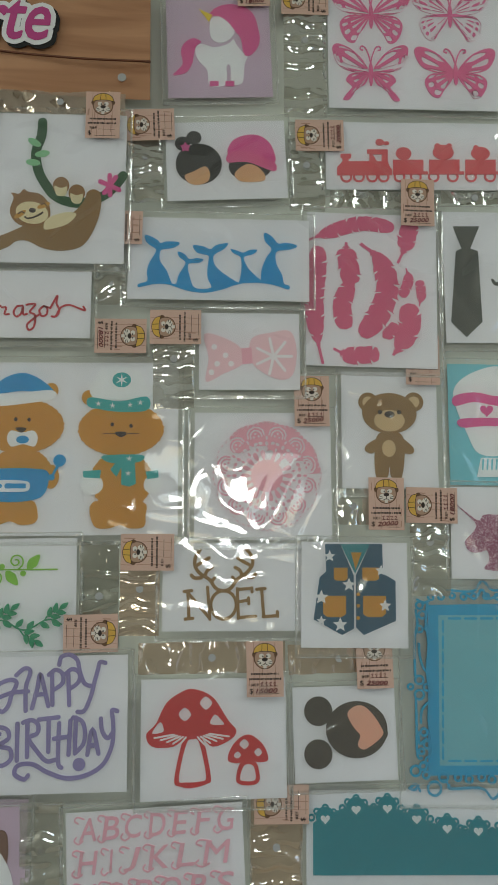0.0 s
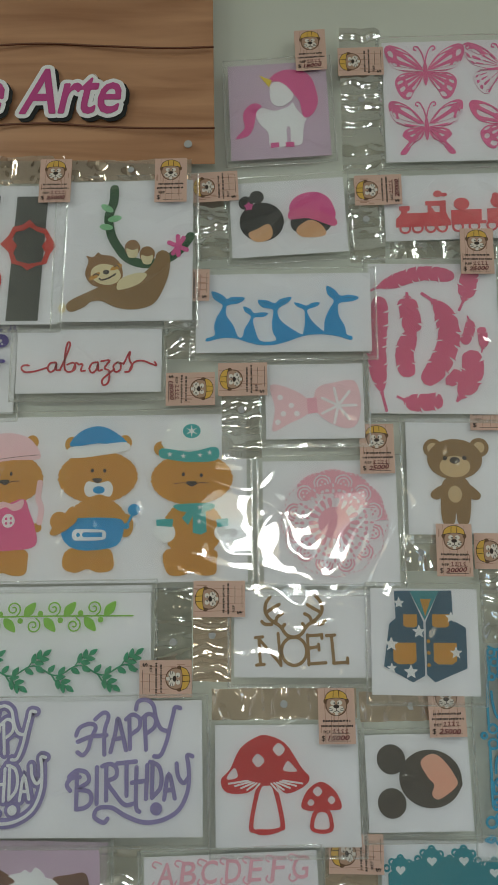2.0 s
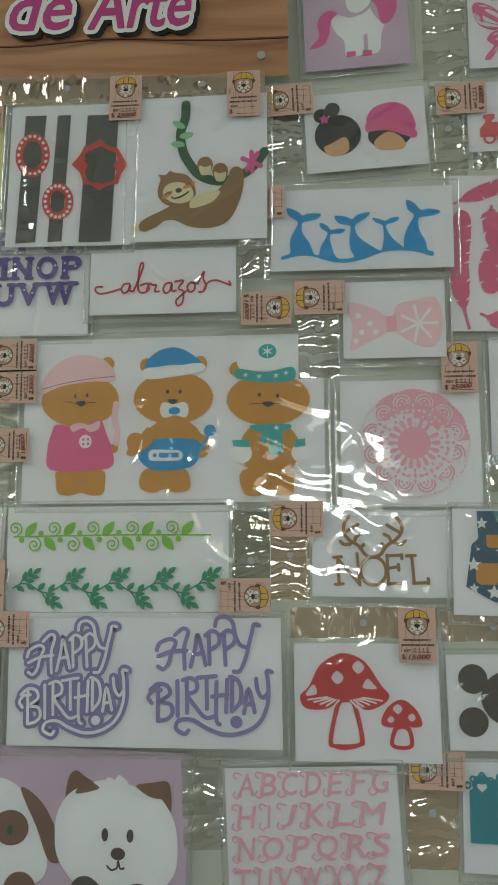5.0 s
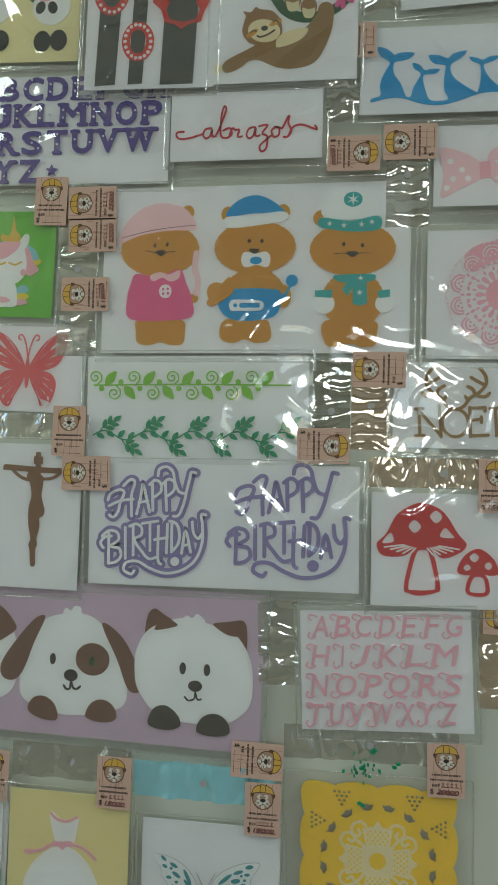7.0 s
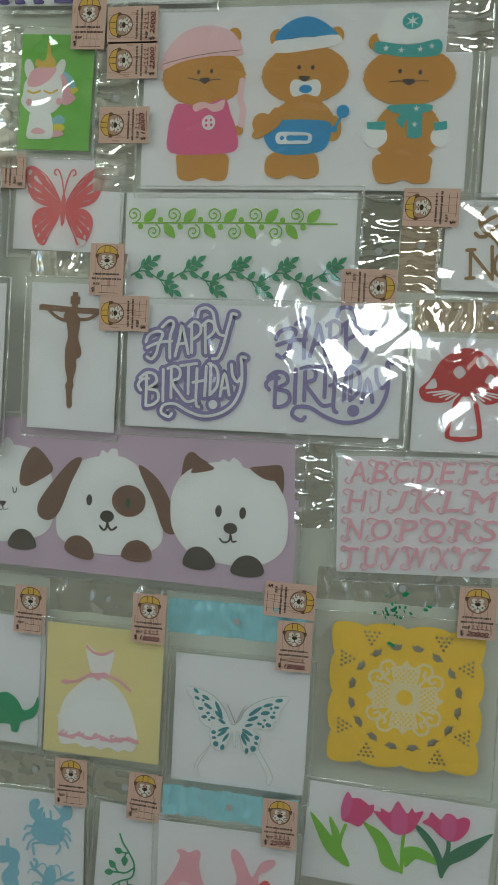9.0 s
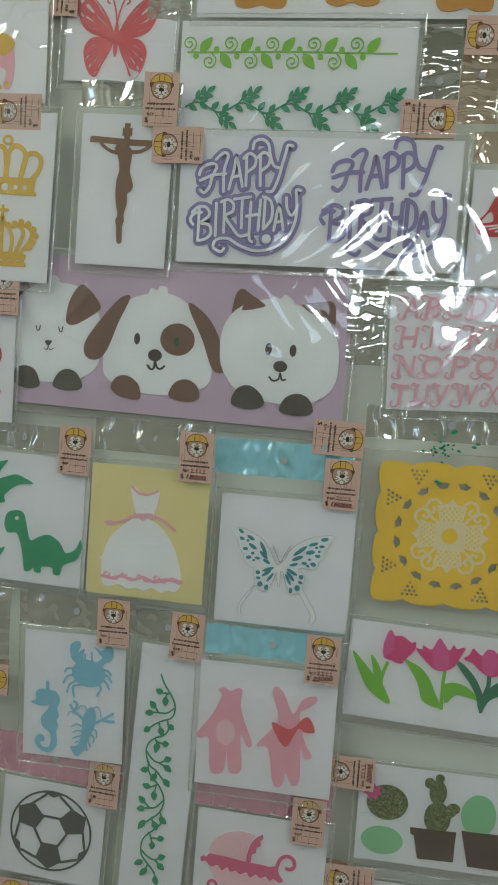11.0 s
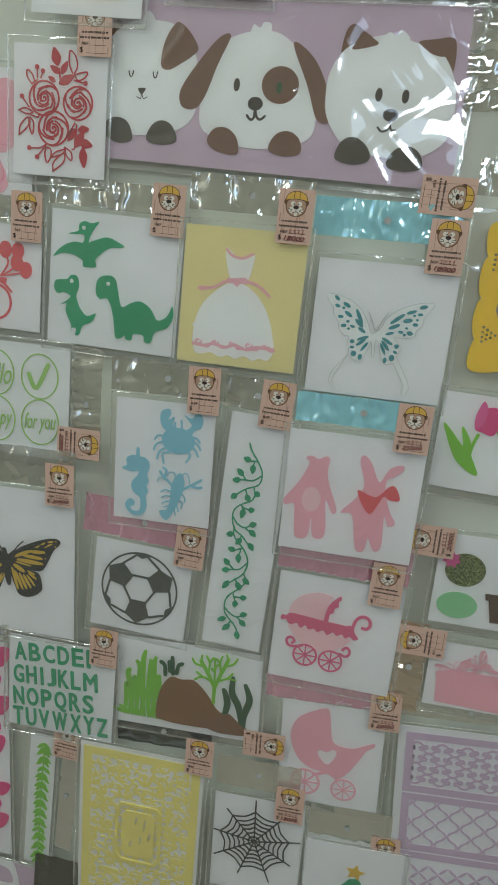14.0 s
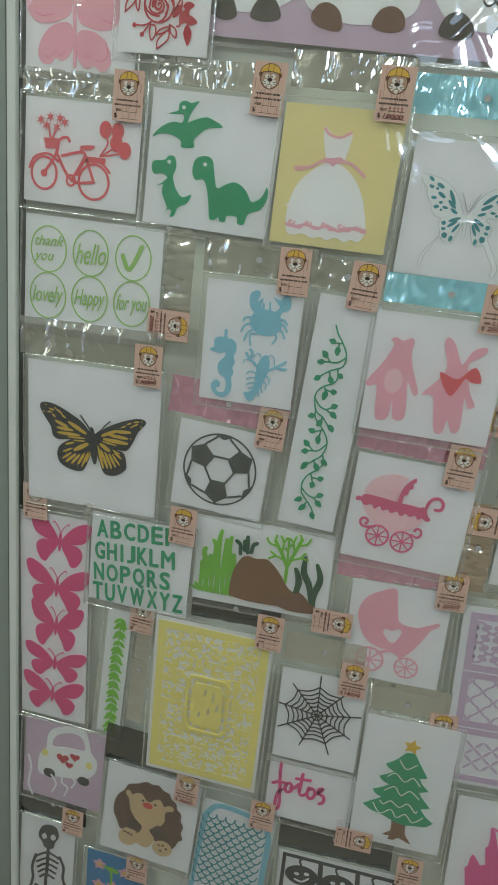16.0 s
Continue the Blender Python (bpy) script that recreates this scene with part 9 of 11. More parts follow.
p = pack('vine_pack', 'narrow white card with a dark green climbing vine', -0.2791, 0.8765, 62, 251, -2.5, 2)
flap(p, -40.6, 129.6, 25.1, 159.3)
ribbon(p, 'stem', 'leaf', 1.5, [[(-9.6, 96.8), (-5.8, 88.7), (0.9, 79.8), (6.7, 69.0), (5.3, 56.8), (-5.5, 50.7), (-13.5, 44.5), (-18.1, 38.2)], [(6.5, 66.0), (-0.8, 59.9), (-9.4, 59.0), (-17.9, 58.1)], [(0.9, 79.8), (-5.3, 79.3)], [(1.2, 51.9), (2.5, 46.2), (2.3, 42.5), (-1.2, 37.7), (-9.4, 33.1), (-15.6, 25.9), (-16.3, 16.6), (-12.1, 5.2), (-4.6, 0.4), (2.7, -7.4), (8.0, -12.6)], [(-15.9, 18.5), (-9.9, 11.7), (-2.7, 9.4), (4.4, 13.8)], [(-2.7, 9.4), (6.6, 4.4)], [(-13.0, 8.1), (-12.8, 0.7), (-8.5, -6.5), (-1.3, -13.1), (4.4, -22.6), (5.5, -31.7), (1.9, -41.8), (-6.1, -49.7), (-15.3, -58.6)], [(4.5, -28.8), (-1.7, -36.3), (-10.3, -38.6), (-19.0, -40.3)], [(3.5, -40.9), (6.2, -49.1), (0.7, -57.8), (-7.4, -65.8), (-11.8, -74.4), (-11.2, -85.8), (-7.6, -91.5), (2.6, -102.3), (7.4, -113.0)], [(-10.9, -82.6), (-5.0, -87.8), (2.5, -90.1), (10.9, -85.7)], [(2.5, -90.1), (11.0, -96.6)], [(-2.4, 78.7), (-3.4, 72.6)], [(-8.9, 59.7), (-12.9, 64.9)], [(-7.1, 49.2), (-4.6, 42.5)], [(-9.4, 33.1), (-6.4, 27.6)], [(-7.9, 30.4), (-0.8, 28.7)], [(-4.6, 0.4), (-6.8, -6.1)], [(-2.5, -13.3), (-10.8, -17.5)], [(-3.5, -14.8), (-4.4, -22.4)], [(-8.1, -37.5), (-13.3, -32.9)], [(-5.2, -47.7), (-0.9, -54.4)], [(-4.4, -65.2), (-1.2, -73.5)], [(-2.4, -68.0), (4.8, -67.8)], [(-3.4, -97.1), (-7.5, -103.8)]])
leaf_between(p, 'leaf', (-5.9, 79.2), (-13.6, 81.4), 6.0)
leaf_between(p, 'leaf', (-3.2, 76.1), (-2.7, 66.2), 6.0)
leaf_between(p, 'leaf', (-11.5, 62.8), (-18.0, 69.4), 6.0)
leaf_between(p, 'leaf', (-13.3, 58.3), (-21.8, 56.8), 6.0)
leaf_between(p, 'leaf', (-15.1, 43.0), (-20.9, 37.7), 6.0)
leaf_between(p, 'leaf', (-6.0, 44.6), (-1.6, 36.4), 6.0)
leaf_between(p, 'leaf', (2.2, 48.5), (7.8, 44.7), 6.0)
leaf_between(p, 'leaf', (-6.1, 29.5), (-7.7, 18.2), 6.0)
leaf_between(p, 'leaf', (-1.9, 28.5), (4.9, 29.7), 6.0)
leaf_between(p, 'leaf', (1.6, 12.7), (8.8, 15.9), 6.0)
leaf_between(p, 'leaf', (2.2, 7.9), (9.8, 2.0), 6.0)
leaf_between(p, 'leaf', (-12.8, 0.7), (-20.2, -1.3), 6.0)
leaf_between(p, 'leaf', (-4.3, -2.6), (-9.3, -10.3), 6.0)
leaf_between(p, 'leaf', (3.7, -6.0), (9.3, -13.5), 6.0)
leaf_between(p, 'leaf', (-8.5, -17.0), (-16.9, -15.5), 6.0)
leaf_between(p, 'leaf', (-5.3, -20.1), (-3.6, -29.8), 6.0)
leaf_between(p, 'leaf', (-12.6, -34.0), (-19.2, -27.8), 6.0)
leaf_between(p, 'leaf', (-12.1, -39.0), (-20.1, -41.2), 6.0)
leaf_between(p, 'leaf', (-10.7, -51.3), (-16.8, -61.4), 6.0)
leaf_between(p, 'leaf', (-3.0, -51.0), (2.1, -59.5), 6.0)
leaf_between(p, 'leaf', (2.9, -46.0), (10.5, -50.8), 6.0)
leaf_between(p, 'leaf', (-0.7, -72.1), (-1.6, -80.0), 6.0)
leaf_between(p, 'leaf', (3.0, -68.2), (9.9, -66.1), 6.0)
leaf_between(p, 'leaf', (5.7, -87.4), (13.2, -84.6), 6.0)
leaf_between(p, 'leaf', (5.8, -93.2), (13.0, -98.8), 6.0)
leaf_between(p, 'leaf', (-8.5, -93.7), (-17.1, -98.1), 6.0)
leaf_between(p, 'leaf', (-3.6, -100.4), (-10.6, -108.4), 6.0)
leaf_between(p, 'leaf', (3.7, -107.2), (7.7, -115.5), 6.0)
sticker(p, 11.4, 138.6, 0)

p = pack('pink_animal_pack', 'white card with pale pink bear and rabbit cut-outs', -0.1819, 0.9350, 128, 121, 0.3, 3)
flap(p, -60.6, 69.2, 64.2, 96.7, tint='sky')
cut(p, 'bear', 'pale_pink', [(-42.6, 27.9), (-46.3, 33.2), (-41, 36.1), (-34.2, 33.5), (-27.3, 37.2), (-23.2, 33.7), (-24.5, 23.2), (-21.2, 9.2), (-11.5, -14.6), (-15.6, -18.6), (-23.2, -6.8), (-19.8, -41.7), (-31.3, -45.7), (-35, -26), (-36.9, -45.9), (-49.2, -47), (-52.7, -15.4), (-60.5, -16.4), (-63.7, -11), (-51.1, 8.3)])
oval(p, 'tummy', 'blush', -37.1, -7.4, 9.1, 12.5)
cut(p, 'rabbit', 'pale_pink', [(11.3, 14.4), (5, 34.8), (6.9, 42.7), (14.6, 37.9), (23.6, 19.8), (27.1, 21.1), (33.2, 33.3), (43.6, 37.7), (45.8, 33.4), (39.3, 26.5), (31.2, 20), (33.3, 5.6), (38.4, -9.3), (44.9, -20.1), (38.7, -24.1), (33.8, -14.6), (35.2, -45.2), (28.3, -51), (21.7, -39.2), (19.2, -52.3), (10.5, -50.8), (3.8, -17.9), (-7.5, -16.3), (5.2, 0)])
cut(p, 'neckerchief', 'coral', [(5.6, 7.8), (23.3, 3.5), (34.9, 15.5), (41.1, 15.2), (45.9, 3.4), (36.2, 2.1), (30.5, 4.5), (19.4, -14.6)])
sticker(p, 48.1, 73.7, 0, '$25000')

p = pack('football_pack', 'white card with a black and white football cut-out', -0.3873, 0.7960, 106, 102, -2.4, 1)
flap(p, -68.6, 56.5, 65, 98.6, tint='pink')
football(p, -1.4, 0.3, 42.4)
sticker(p, 48.8, 60.2, 0)

p = pack('pram_pack', 'white card with a pink and red baby pram', -0.1784, 0.7863, 125, 120, -0.7, 2)
flap(p, -66.7, 64.4, 62.9, 101.9, tint='pink')
cut(p, 'hood', 'blush', [(-47.2, 15.6), (-48, 22.7), (-44.5, 29.3), (-39.7, 34.9), (-33.9, 38.5), (-27.5, 41), (-21, 42.7), (-15.3, 42.6), (-6.3, 40.5), (-9.5, 34), (-12, 24), (-12.5, 12.2), (-27.1, 13.1)])
cut(p, 'basket', 'blush', [(-47.6, 1.9), (-31.6, 1.9), (-6.1, -0.4), (16, -2.4), (10.7, -12.1), (0.1, -19.3), (-13.2, -22.1), (-27.1, -20), (-37.8, -12.3), (-44.5, -5)])
ribbon(p, 'hood_seam', 'pale_pink', 0.5, [[(-13.1, 12.5), (-17.1, 26.2), (-25.2, 37.3)], [(-14.1, 14), (-22, 27.3), (-33.4, 33.6)], [(-15.7, 14.6), (-28.4, 24), (-40.4, 28)], [(-13, 14.3), (-13.6, 29), (-18, 41.6)]])
cut(p, 'frill', 'dusty', [(-56.8, 8.9), (-54.2, 11.6), (-51, 11), (-47.7, 14.8), (-33.1, 14.5), (-11.6, 12.4), (3.9, 11.7), (11.6, 11.1), (13.3, 12.7), (17.8, 9.8), (20.5, 3.9), (24.2, -0.7), (20.1, -3), (15, -0.4), (11.4, -2.7), (7.2, 0.8), (2.1, -1.6), (-2.1, 1), (-7.4, -2.6), (-11.8, 1.6), (-17.6, -1.3), (-21.5, 1.8), (-27.1, -0.2), (-30.3, 3.9), (-35.3, -0.1), (-39.3, 4.3), (-45.3, 2.2), (-49, 3.8), (-51.3, 7), (-55.1, 5.8)])
cut(p, 'hood_edge', 'dusty', [(-12.4, 12.7), (-11.7, 23), (-9.2, 31.6), (-4.8, 37.5), (-1.4, 40.6), (1.1, 42.4), (1.9, 38.7), (-0.7, 35.3), (0.3, 30.9), (-3.6, 28), (-4.1, 22.8), (-7.6, 20.8), (-8.2, 13.1)])
ribbon(p, 'handle', 'dusty', 3.4, [[(16.8, 9.1), (18.6, 18), (22.5, 23.4), (28, 24.5), (32.6, 21.2), (33.4, 15.5), (30.8, 12), (26.6, 12)]])
ribbon(p, 'spring', 'dusty', 2.7, [[(-31.1, -19.7), (-39, -22.2), (-45, -21.5), (-47.5, -17), (-45.6, -12.9), (-41.7, -12.7), (-39.3, -15.9), (-41.4, -18.8)], [(8.1, -21.3), (14.5, -23.2), (17.8, -19.3), (16.8, -14.5), (13.2, -13.1), (10.5, -16.2)]])
wheel(p, -26.9, -29.8, 12.8, 'dusty')
wheel(p, -0.3, -31.6, 12.7, 'dusty')
sticker(p, 42.6, 63.6, 0)

p = pack('stroller_pack', 'white card with a plain pink baby stroller', -0.1645, 0.6386, 109, 125, 2.8, 1)
flap(p, -73.1, 64.8, 63.8, 91.3, tint='pink')
cut(p, 'stroller', 'pale_pink', [(-44.3, 20.3), (-37.4, 41.2), (-21.9, 52.4), (-5.8, 57.3), (-1.7, 36), (2.9, 17.4), (21.1, 13.7), (32.9, 18.5), (44.6, 23.8), (45.3, 19.1), (37.8, 13.6), (31.9, 2.6), (21.1, -16.2), (9.8, -27.2), (-3.9, -21.5), (-21.6, -17.6), (-36.1, -5.5)], holes=[[(-1.8, -10.9), (-13, -0.7), (-11.7, 6), (-3.8, 4.6), (2.8, 9), (6.5, 3.3)]])
wheel(p, -24.9, -36.7, 16.5, 'pale_pink')
wheel(p, 17.1, -39.9, 13.9, 'pale_pink')
ribbon(p, 'strut', 'pale_pink', 3.7, [[(-16.2, -26.6), (0.3, -20.6), (10, -28.7)]])
sticker(p, 52.3, 66.1, 0, '$20000')

p = pack('coral_pack', 'white card with brown rock and green seaweed', -0.3268, 0.6874, 161, 108, 2.2, 1)
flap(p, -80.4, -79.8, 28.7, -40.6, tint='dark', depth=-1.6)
for i in range(11):
    x, top = -70 + 4.2 * i, (-8, 14, 4, 26, 16, 40, 30, 22, 34, 12, -6)[i]
    ribbon(p, 'seaweed', 'grass', 6.5, [[(x + (i - 5) * 0.5, -44), (x + 3 * math.sin(i * 2.1), -20 + top * 0.2), (x - 3 * math.sin(i * 1.7), top * 0.6), (x + 2 * math.cos(i), top)]], taper=True)
    ribbon(p, 'seaweed', 'grass', 4.5, [[(x, -42), (x + (i - 5) * 1.6, -40 + 2 * math.sin(i)), (x + (i - 5) * 3.2, -37 + 5 * math.sin(i * 2.3))]], taper=True)
ribbon(p, 'weed', 'vine', 4.4, [[(-25.8, 13.4), (-26.7, 24.5), (-30.9, 28.4)], [(-17.4, 15.9), (-18.4, 35.5)], [(-13.2, 17.4), (-11.2, 26.6), (-7.1, 29.4)], [(-20.8, 18.6), (-21.7, 29.7)]])
ribbon(p, 'branch', 'grass', 3.9, [[(29.1, -12.7), (29.5, 7.7)], [(29.5, 6.3), (22.1, 22.3), (13.6, 36.7)], [(29.5, 6.3), (36.5, 25.2), (43.5, 43)]])
ribbon(p, 'twig', 'grass', 2.2, [[(26, 13.9), (16, 17.9), (7.8, 13.6)], [(16, 17.9), (9.3, 22.8)], [(22.1, 22.3), (23.1, 35.8), (19.7, 43.3)], [(23.1, 35.8), (27.1, 42.6)], [(17, 30.5), (7.4, 32.8), (4, 38.5)], [(13.6, 36.7), (14.7, 43.5)], [(33.1, 14.9), (43.2, 19.9), (52.3, 19.4)], [(43.2, 19.9), (48.8, 26.9)], [(36.5, 25.2), (34.6, 37.4), (36.9, 45.7)], [(34.6, 37.4), (30.4, 42.1)], [(40.4, 34.7), (49.3, 38.5), (53.2, 45.2)], [(43.5, 43), (41.7, 48.1)], [(29.5, 6.3), (29.1, 27.8), (29.1, 42)], [(29.1, 25.5), (25.7, 29.5)], [(29, 30), (32.6, 35.4)]])
ribbon(p, 'kelp', 'vine', 7.4, [[(40, -33.8), (44.8, -10.4), (39.4, 7.8)]], taper=True)
ribbon(p, 'kelp', 'vine', 7.8, [[(60.8, -35.2), (57.3, -13), (49.4, 3.8), (49.7, 24)]], taper=True)
ribbon(p, 'kelp', 'vine', 7.8, [[(64, -43.9), (63.4, -23.4), (68.9, -2.3), (63, 16.9)]], taper=True)
cut(p, 'rock', 'rock_brown', [(-35.9, -38.4), (-31.9, -7.9), (-20.7, 10.9), (-6.8, 10.2), (7, 11.2), (21.4, -2.5), (33.4, -20.2), (46.1, -29.2), (38.2, -43.3), (-3.9, -46), (-29.5, -43.5)])
cut(p, 'rock_base', 'mid_brown', [(12.9, -38.9), (33.7, -31.1), (46, -22.9), (58.7, -33.2), (69.2, -40.8), (65.3, -47.3), (34.1, -48.5)])
sticker(p, 88.2, -53.1, -90)

p = pack('letter_pack_green', 'white card with green brush capital letters', -0.4726, 0.6589, 126, 117, -0.3, 2)
flap(p, -74.5, 49.1, -63.8, 67.3)
letters(p, 'ABCDEF', 'green', -57.2, 27.2, 102.9, 21.4, turn=4.4, bold=0.75)
letters(p, 'GHIJKLM', 'green', -58.1, -2.2, 104.6, 21.9, turn=4, bold=0.75)
letters(p, 'NOPQRS', 'green', -58.1, -31, 100.6, 22.3, turn=4.2, bold=0.75)
letters(p, 'TUVWXYZ', 'green', -58.2, -57.8, 118.5, 22.8, turn=3.4, bold=0.75)
sticker(p, 49.3, 63.6, 0)

p = pack('butterfly_column_pack', 'narrow white card with five magenta butterflies', -0.5832, 0.5513, 92, 297, 1.2, 1)
butterfly(p, 'magenta', 7.4, 114.8, 80.0, 64.5, turn=-4)
butterfly(p, 'magenta', 3.8, 50.5, 86.0, 64.4, turn=-4)
butterfly(p, 'magenta', 3.2, -6.1, 72.0, 67.6, turn=-4)
butterfly(p, 'magenta', 2, -62.3, 86.0, 48.6, turn=-4)
butterfly(p, 'magenta', -1.1, -111.7, 86.0, 55.9, turn=-4)
sticker(p, -24.2, 163.3, 0)

p = pack('orange_butterfly_pack', 'white card with an orange and black butterfly', -0.5406, 0.8062, 160, 168, 1.1, 2)
flap(p, -88, 90.4, 81.6, 131.5)
cut(p, 'upper_wing', 'black', [(0.6, -0.1), (-4.5, 10.0), (-12.4, 18.3), (-28.0, 27.3), (-45.6, 34.7), (-59.7, 36.0), (-65.4, 31.1), (-60.4, 20.4), (-51.7, 8.7), (-48.8, -1.8), (-41.6, -6.2), (-27.4, -4.6), (-9.7, -7.2)])
cut(p, 'lower_wing', 'black', [(-0.7, -4.4), (-23.9, -4.0), (-38.0, -11.8), (-42.9, -22.4), (-39.1, -34.4), (-27.5, -40.2), (-11.0, -40.2), (-3.6, -26.3), (0.3, -13.2)])
cut(p, 'upper_wing', 'black', [(5.5, 0.7), (12.7, 13.4), (30.8, 24.3), (50.8, 32.0), (61.5, 32.3), (63.8, 27.4), (55.6, 17.5), (49.5, 3.7), (42.4, -6.9), (28.7, -7.8), (12.7, -7.7)])
cut(p, 'lower_wing', 'black', [(5.0, -4.8), (22.4, -7.5), (37.7, -9.7), (42.3, -19.3), (42.1, -30.4), (29.9, -39.5), (16.6, -39.0), (10.6, -27.4), (5.9, -14.3)])
ribbon(p, 'wing_spot', 'gold', 4.8, [[(-7.2, 5.5), (-18.5, 11.2), (-29.9, 16.9)]], taper=True)
ribbon(p, 'wing_spot', 'gold', 4.1, [[(-29.8, 10.1), (-37.9, 12.9), (-46.1, 15.8)]], taper=True)
ribbon(p, 'wing_spot', 'gold', 4.1, [[(-23.4, 7.0), (-33.6, 7.5), (-43.9, 7.9)]], taper=True)
ribbon(p, 'wing_spot', 'gold', 4.1, [[(-14.8, 2.2), (-28.9, 2.1), (-43.1, 1.9)]], taper=True)
ribbon(p, 'wing_spot', 'gold', 2.0, [[(-8.5, -0.2), (-19.0, -0.8), (-29.6, -1.5)]], taper=True)
ribbon(p, 'wing_spot', 'gold', 2.0, [[(-8.4, -3.6), (-15.4, -4.0), (-22.5, -4.5)]], taper=True)
ribbon(p, 'wing_spot', 'gold', 5.4, [[(-4.1, -5.6), (-13.1, -11.2), (-22.2, -16.9)]], taper=True)
ribbon(p, 'wing_spot', 'gold', 2.7, [[(-21.7, -7.1), (-27.3, -9.0), (-33.0, -11.0)]], taper=True)
ribbon(p, 'wing_spot', 'gold', 2.7, [[(-23.7, -14.3), (-29.7, -17.4), (-35.7, -20.5)]], taper=True)
ribbon(p, 'wing_spot', 'gold', 2.7, [[(-25.0, -20.1), (-30.6, -24.5), (-36.3, -29.0)]], taper=True)
ribbon(p, 'wing_spot', 'gold', 3.4, [[(-19.3, -20.6), (-25.6, -26.5), (-31.9, -32.5)]], taper=True)
ribbon(p, 'wing_spot', 'gold', 3.4, [[(-14.3, -20.4), (-19.5, -26.9), (-24.8, -33.4)]], taper=True)
ribbon(p, 'wing_spot', 'gold', 3.4, [[(-8.7, -18.1), (-12.8, -25.8), (-16.9, -33.5)]], taper=True)
ribbon(p, 'wing_spot', 'gold', 2.7, [[(-3.8, -15.9), (-7.8, -25.6), (-11.9, -35.4)]], taper=True)
ribbon(p, 'wing_spot', 'gold', 2.0, [[(-0.4, -14.7), (-3.7, -21.8), (-7.0, -29.0)]], taper=True)
ribbon(p, 'wing_spot', 'gold', 4.1, [[(10.9, 5.7), (21.1, 10.7), (31.2, 15.6)]], taper=True)
ribbon(p, 'wing_spot', 'gold', 4.8, [[(13.8, 2.7), (29.0, 2.1), (44.1, 1.5)]], taper=True)
ribbon(p, 'wing_spot', 'gold', 4.1, [[(20.5, 8.6), (32.2, 8.1), (43.8, 7.6)]], taper=True)
ribbon(p, 'wing_spot', 'gold', 4.1, [[(28.5, 13.9), (37.7, 14.7), (46.9, 15.4)]], taper=True)
ribbon(p, 'wing_spot', 'gold', 2.0, [[(12.5, -0.2), (21.5, -1.5), (30.6, -2.7)]], taper=True)
ribbon(p, 'wing_spot', 'gold', 4.8, [[(9.8, -3.4), (16.2, -7.1), (22.6, -10.9)]], taper=True)
ribbon(p, 'wing_spot', 'gold', 3.4, [[(7.8, -7.1), (11.4, -20.0), (15.0, -32.9)]], taper=True)
ribbon(p, 'wing_spot', 'gold', 3.4, [[(11.4, -10.6), (16.0, -21.3), (20.5, -32.0)]], taper=True)
ribbon(p, 'wing_spot', 'gold', 3.4, [[(16.4, -12.6), (20.9, -21.8), (25.4, -31.2)]], taper=True)
ribbon(p, 'wing_spot', 'gold', 3.4, [[(21.3, -13.8), (25.7, -21.4), (30.2, -28.9)]], taper=True)
ribbon(p, 'wing_spot', 'gold', 2.7, [[(25.4, -13.8), (30.2, -19.9), (35.0, -26.0)]], taper=True)
ribbon(p, 'wing_spot', 'gold', 2.7, [[(27.4, -11.4), (32.1, -14.4), (36.7, -17.5)]], taper=True)
ribbon(p, 'wing_spot', 'gold', 2.0, [[(26.0, -8.9), (30.5, -10.6), (35.1, -12.2)]], taper=True)
ribbon(p, 'wing_spot', 'gold', 2.0, [[(-54.0, 29.4), (-50.5, 28.6), (-46.9, 27.8)]], taper=True)
ribbon(p, 'wing_spot', 'gold', 2.0, [[(-55.4, 25.2), (-52.6, 25.3), (-49.8, 25.4)]], taper=True)
ribbon(p, 'wing_spot', 'gold', 2.0, [[(-49.7, 23.3), (-47.6, 21.6), (-45.5, 19.9)]], taper=True)
ribbon(p, 'wing_spot', 'gold', 2.0, [[(-44.9, 29.5), (-41.0, 27.4), (-37.1, 25.3)]], taper=True)
ribbon(p, 'wing_spot', 'gold', 2.0, [[(-38.4, 24.4), (-35.6, 22.5), (-32.8, 20.5)]], taper=True)
ribbon(p, 'wing_spot', 'gold', 1.4, [[(-47.0, 31.2), (-45.9, 30.7), (-44.9, 30.1)]], taper=True)
ribbon(p, 'wing_spot', 'gold', 1.4, [[(-58.3, 33.5), (-57.6, 33.0), (-56.9, 32.4)]], taper=True)
ribbon(p, 'wing_spot', 'gold', 1.4, [[(-61.1, 25.7), (-60.4, 24.8), (-59.7, 23.9)]], taper=True)
ribbon(p, 'wing_spot', 'gold', 2.0, [[(35.1, 19.6), (37.8, 21.0), (40.4, 22.4)]], taper=True)
ribbon(p, 'wing_spot', 'gold', 2.0, [[(41.7, 24.0), (44.4, 25.4), (47.0, 26.8)]], taper=True)
ribbon(p, 'wing_spot', 'gold', 2.0, [[(48.5, 23.0), (51.8, 24.9), (55.1, 26.7)]], taper=True)
ribbon(p, 'wing_spot', 'gold', 2.0, [[(49.7, 27.9), (53.0, 28.7), (56.3, 29.5)]], taper=True)
ribbon(p, 'wing_spot', 'gold', 1.4, [[(45.9, 21.3), (47.2, 21.8), (48.6, 22.4)]], taper=True)
ribbon(p, 'wing_spot', 'gold', 1.4, [[(58.3, 30.5), (59.0, 30.0), (59.7, 29.4)]], taper=True)
ribbon(p, 'wing_spot', 'gold', 1.4, [[(57.9, 24.5), (58.6, 23.9), (59.3, 23.4)]], taper=True)
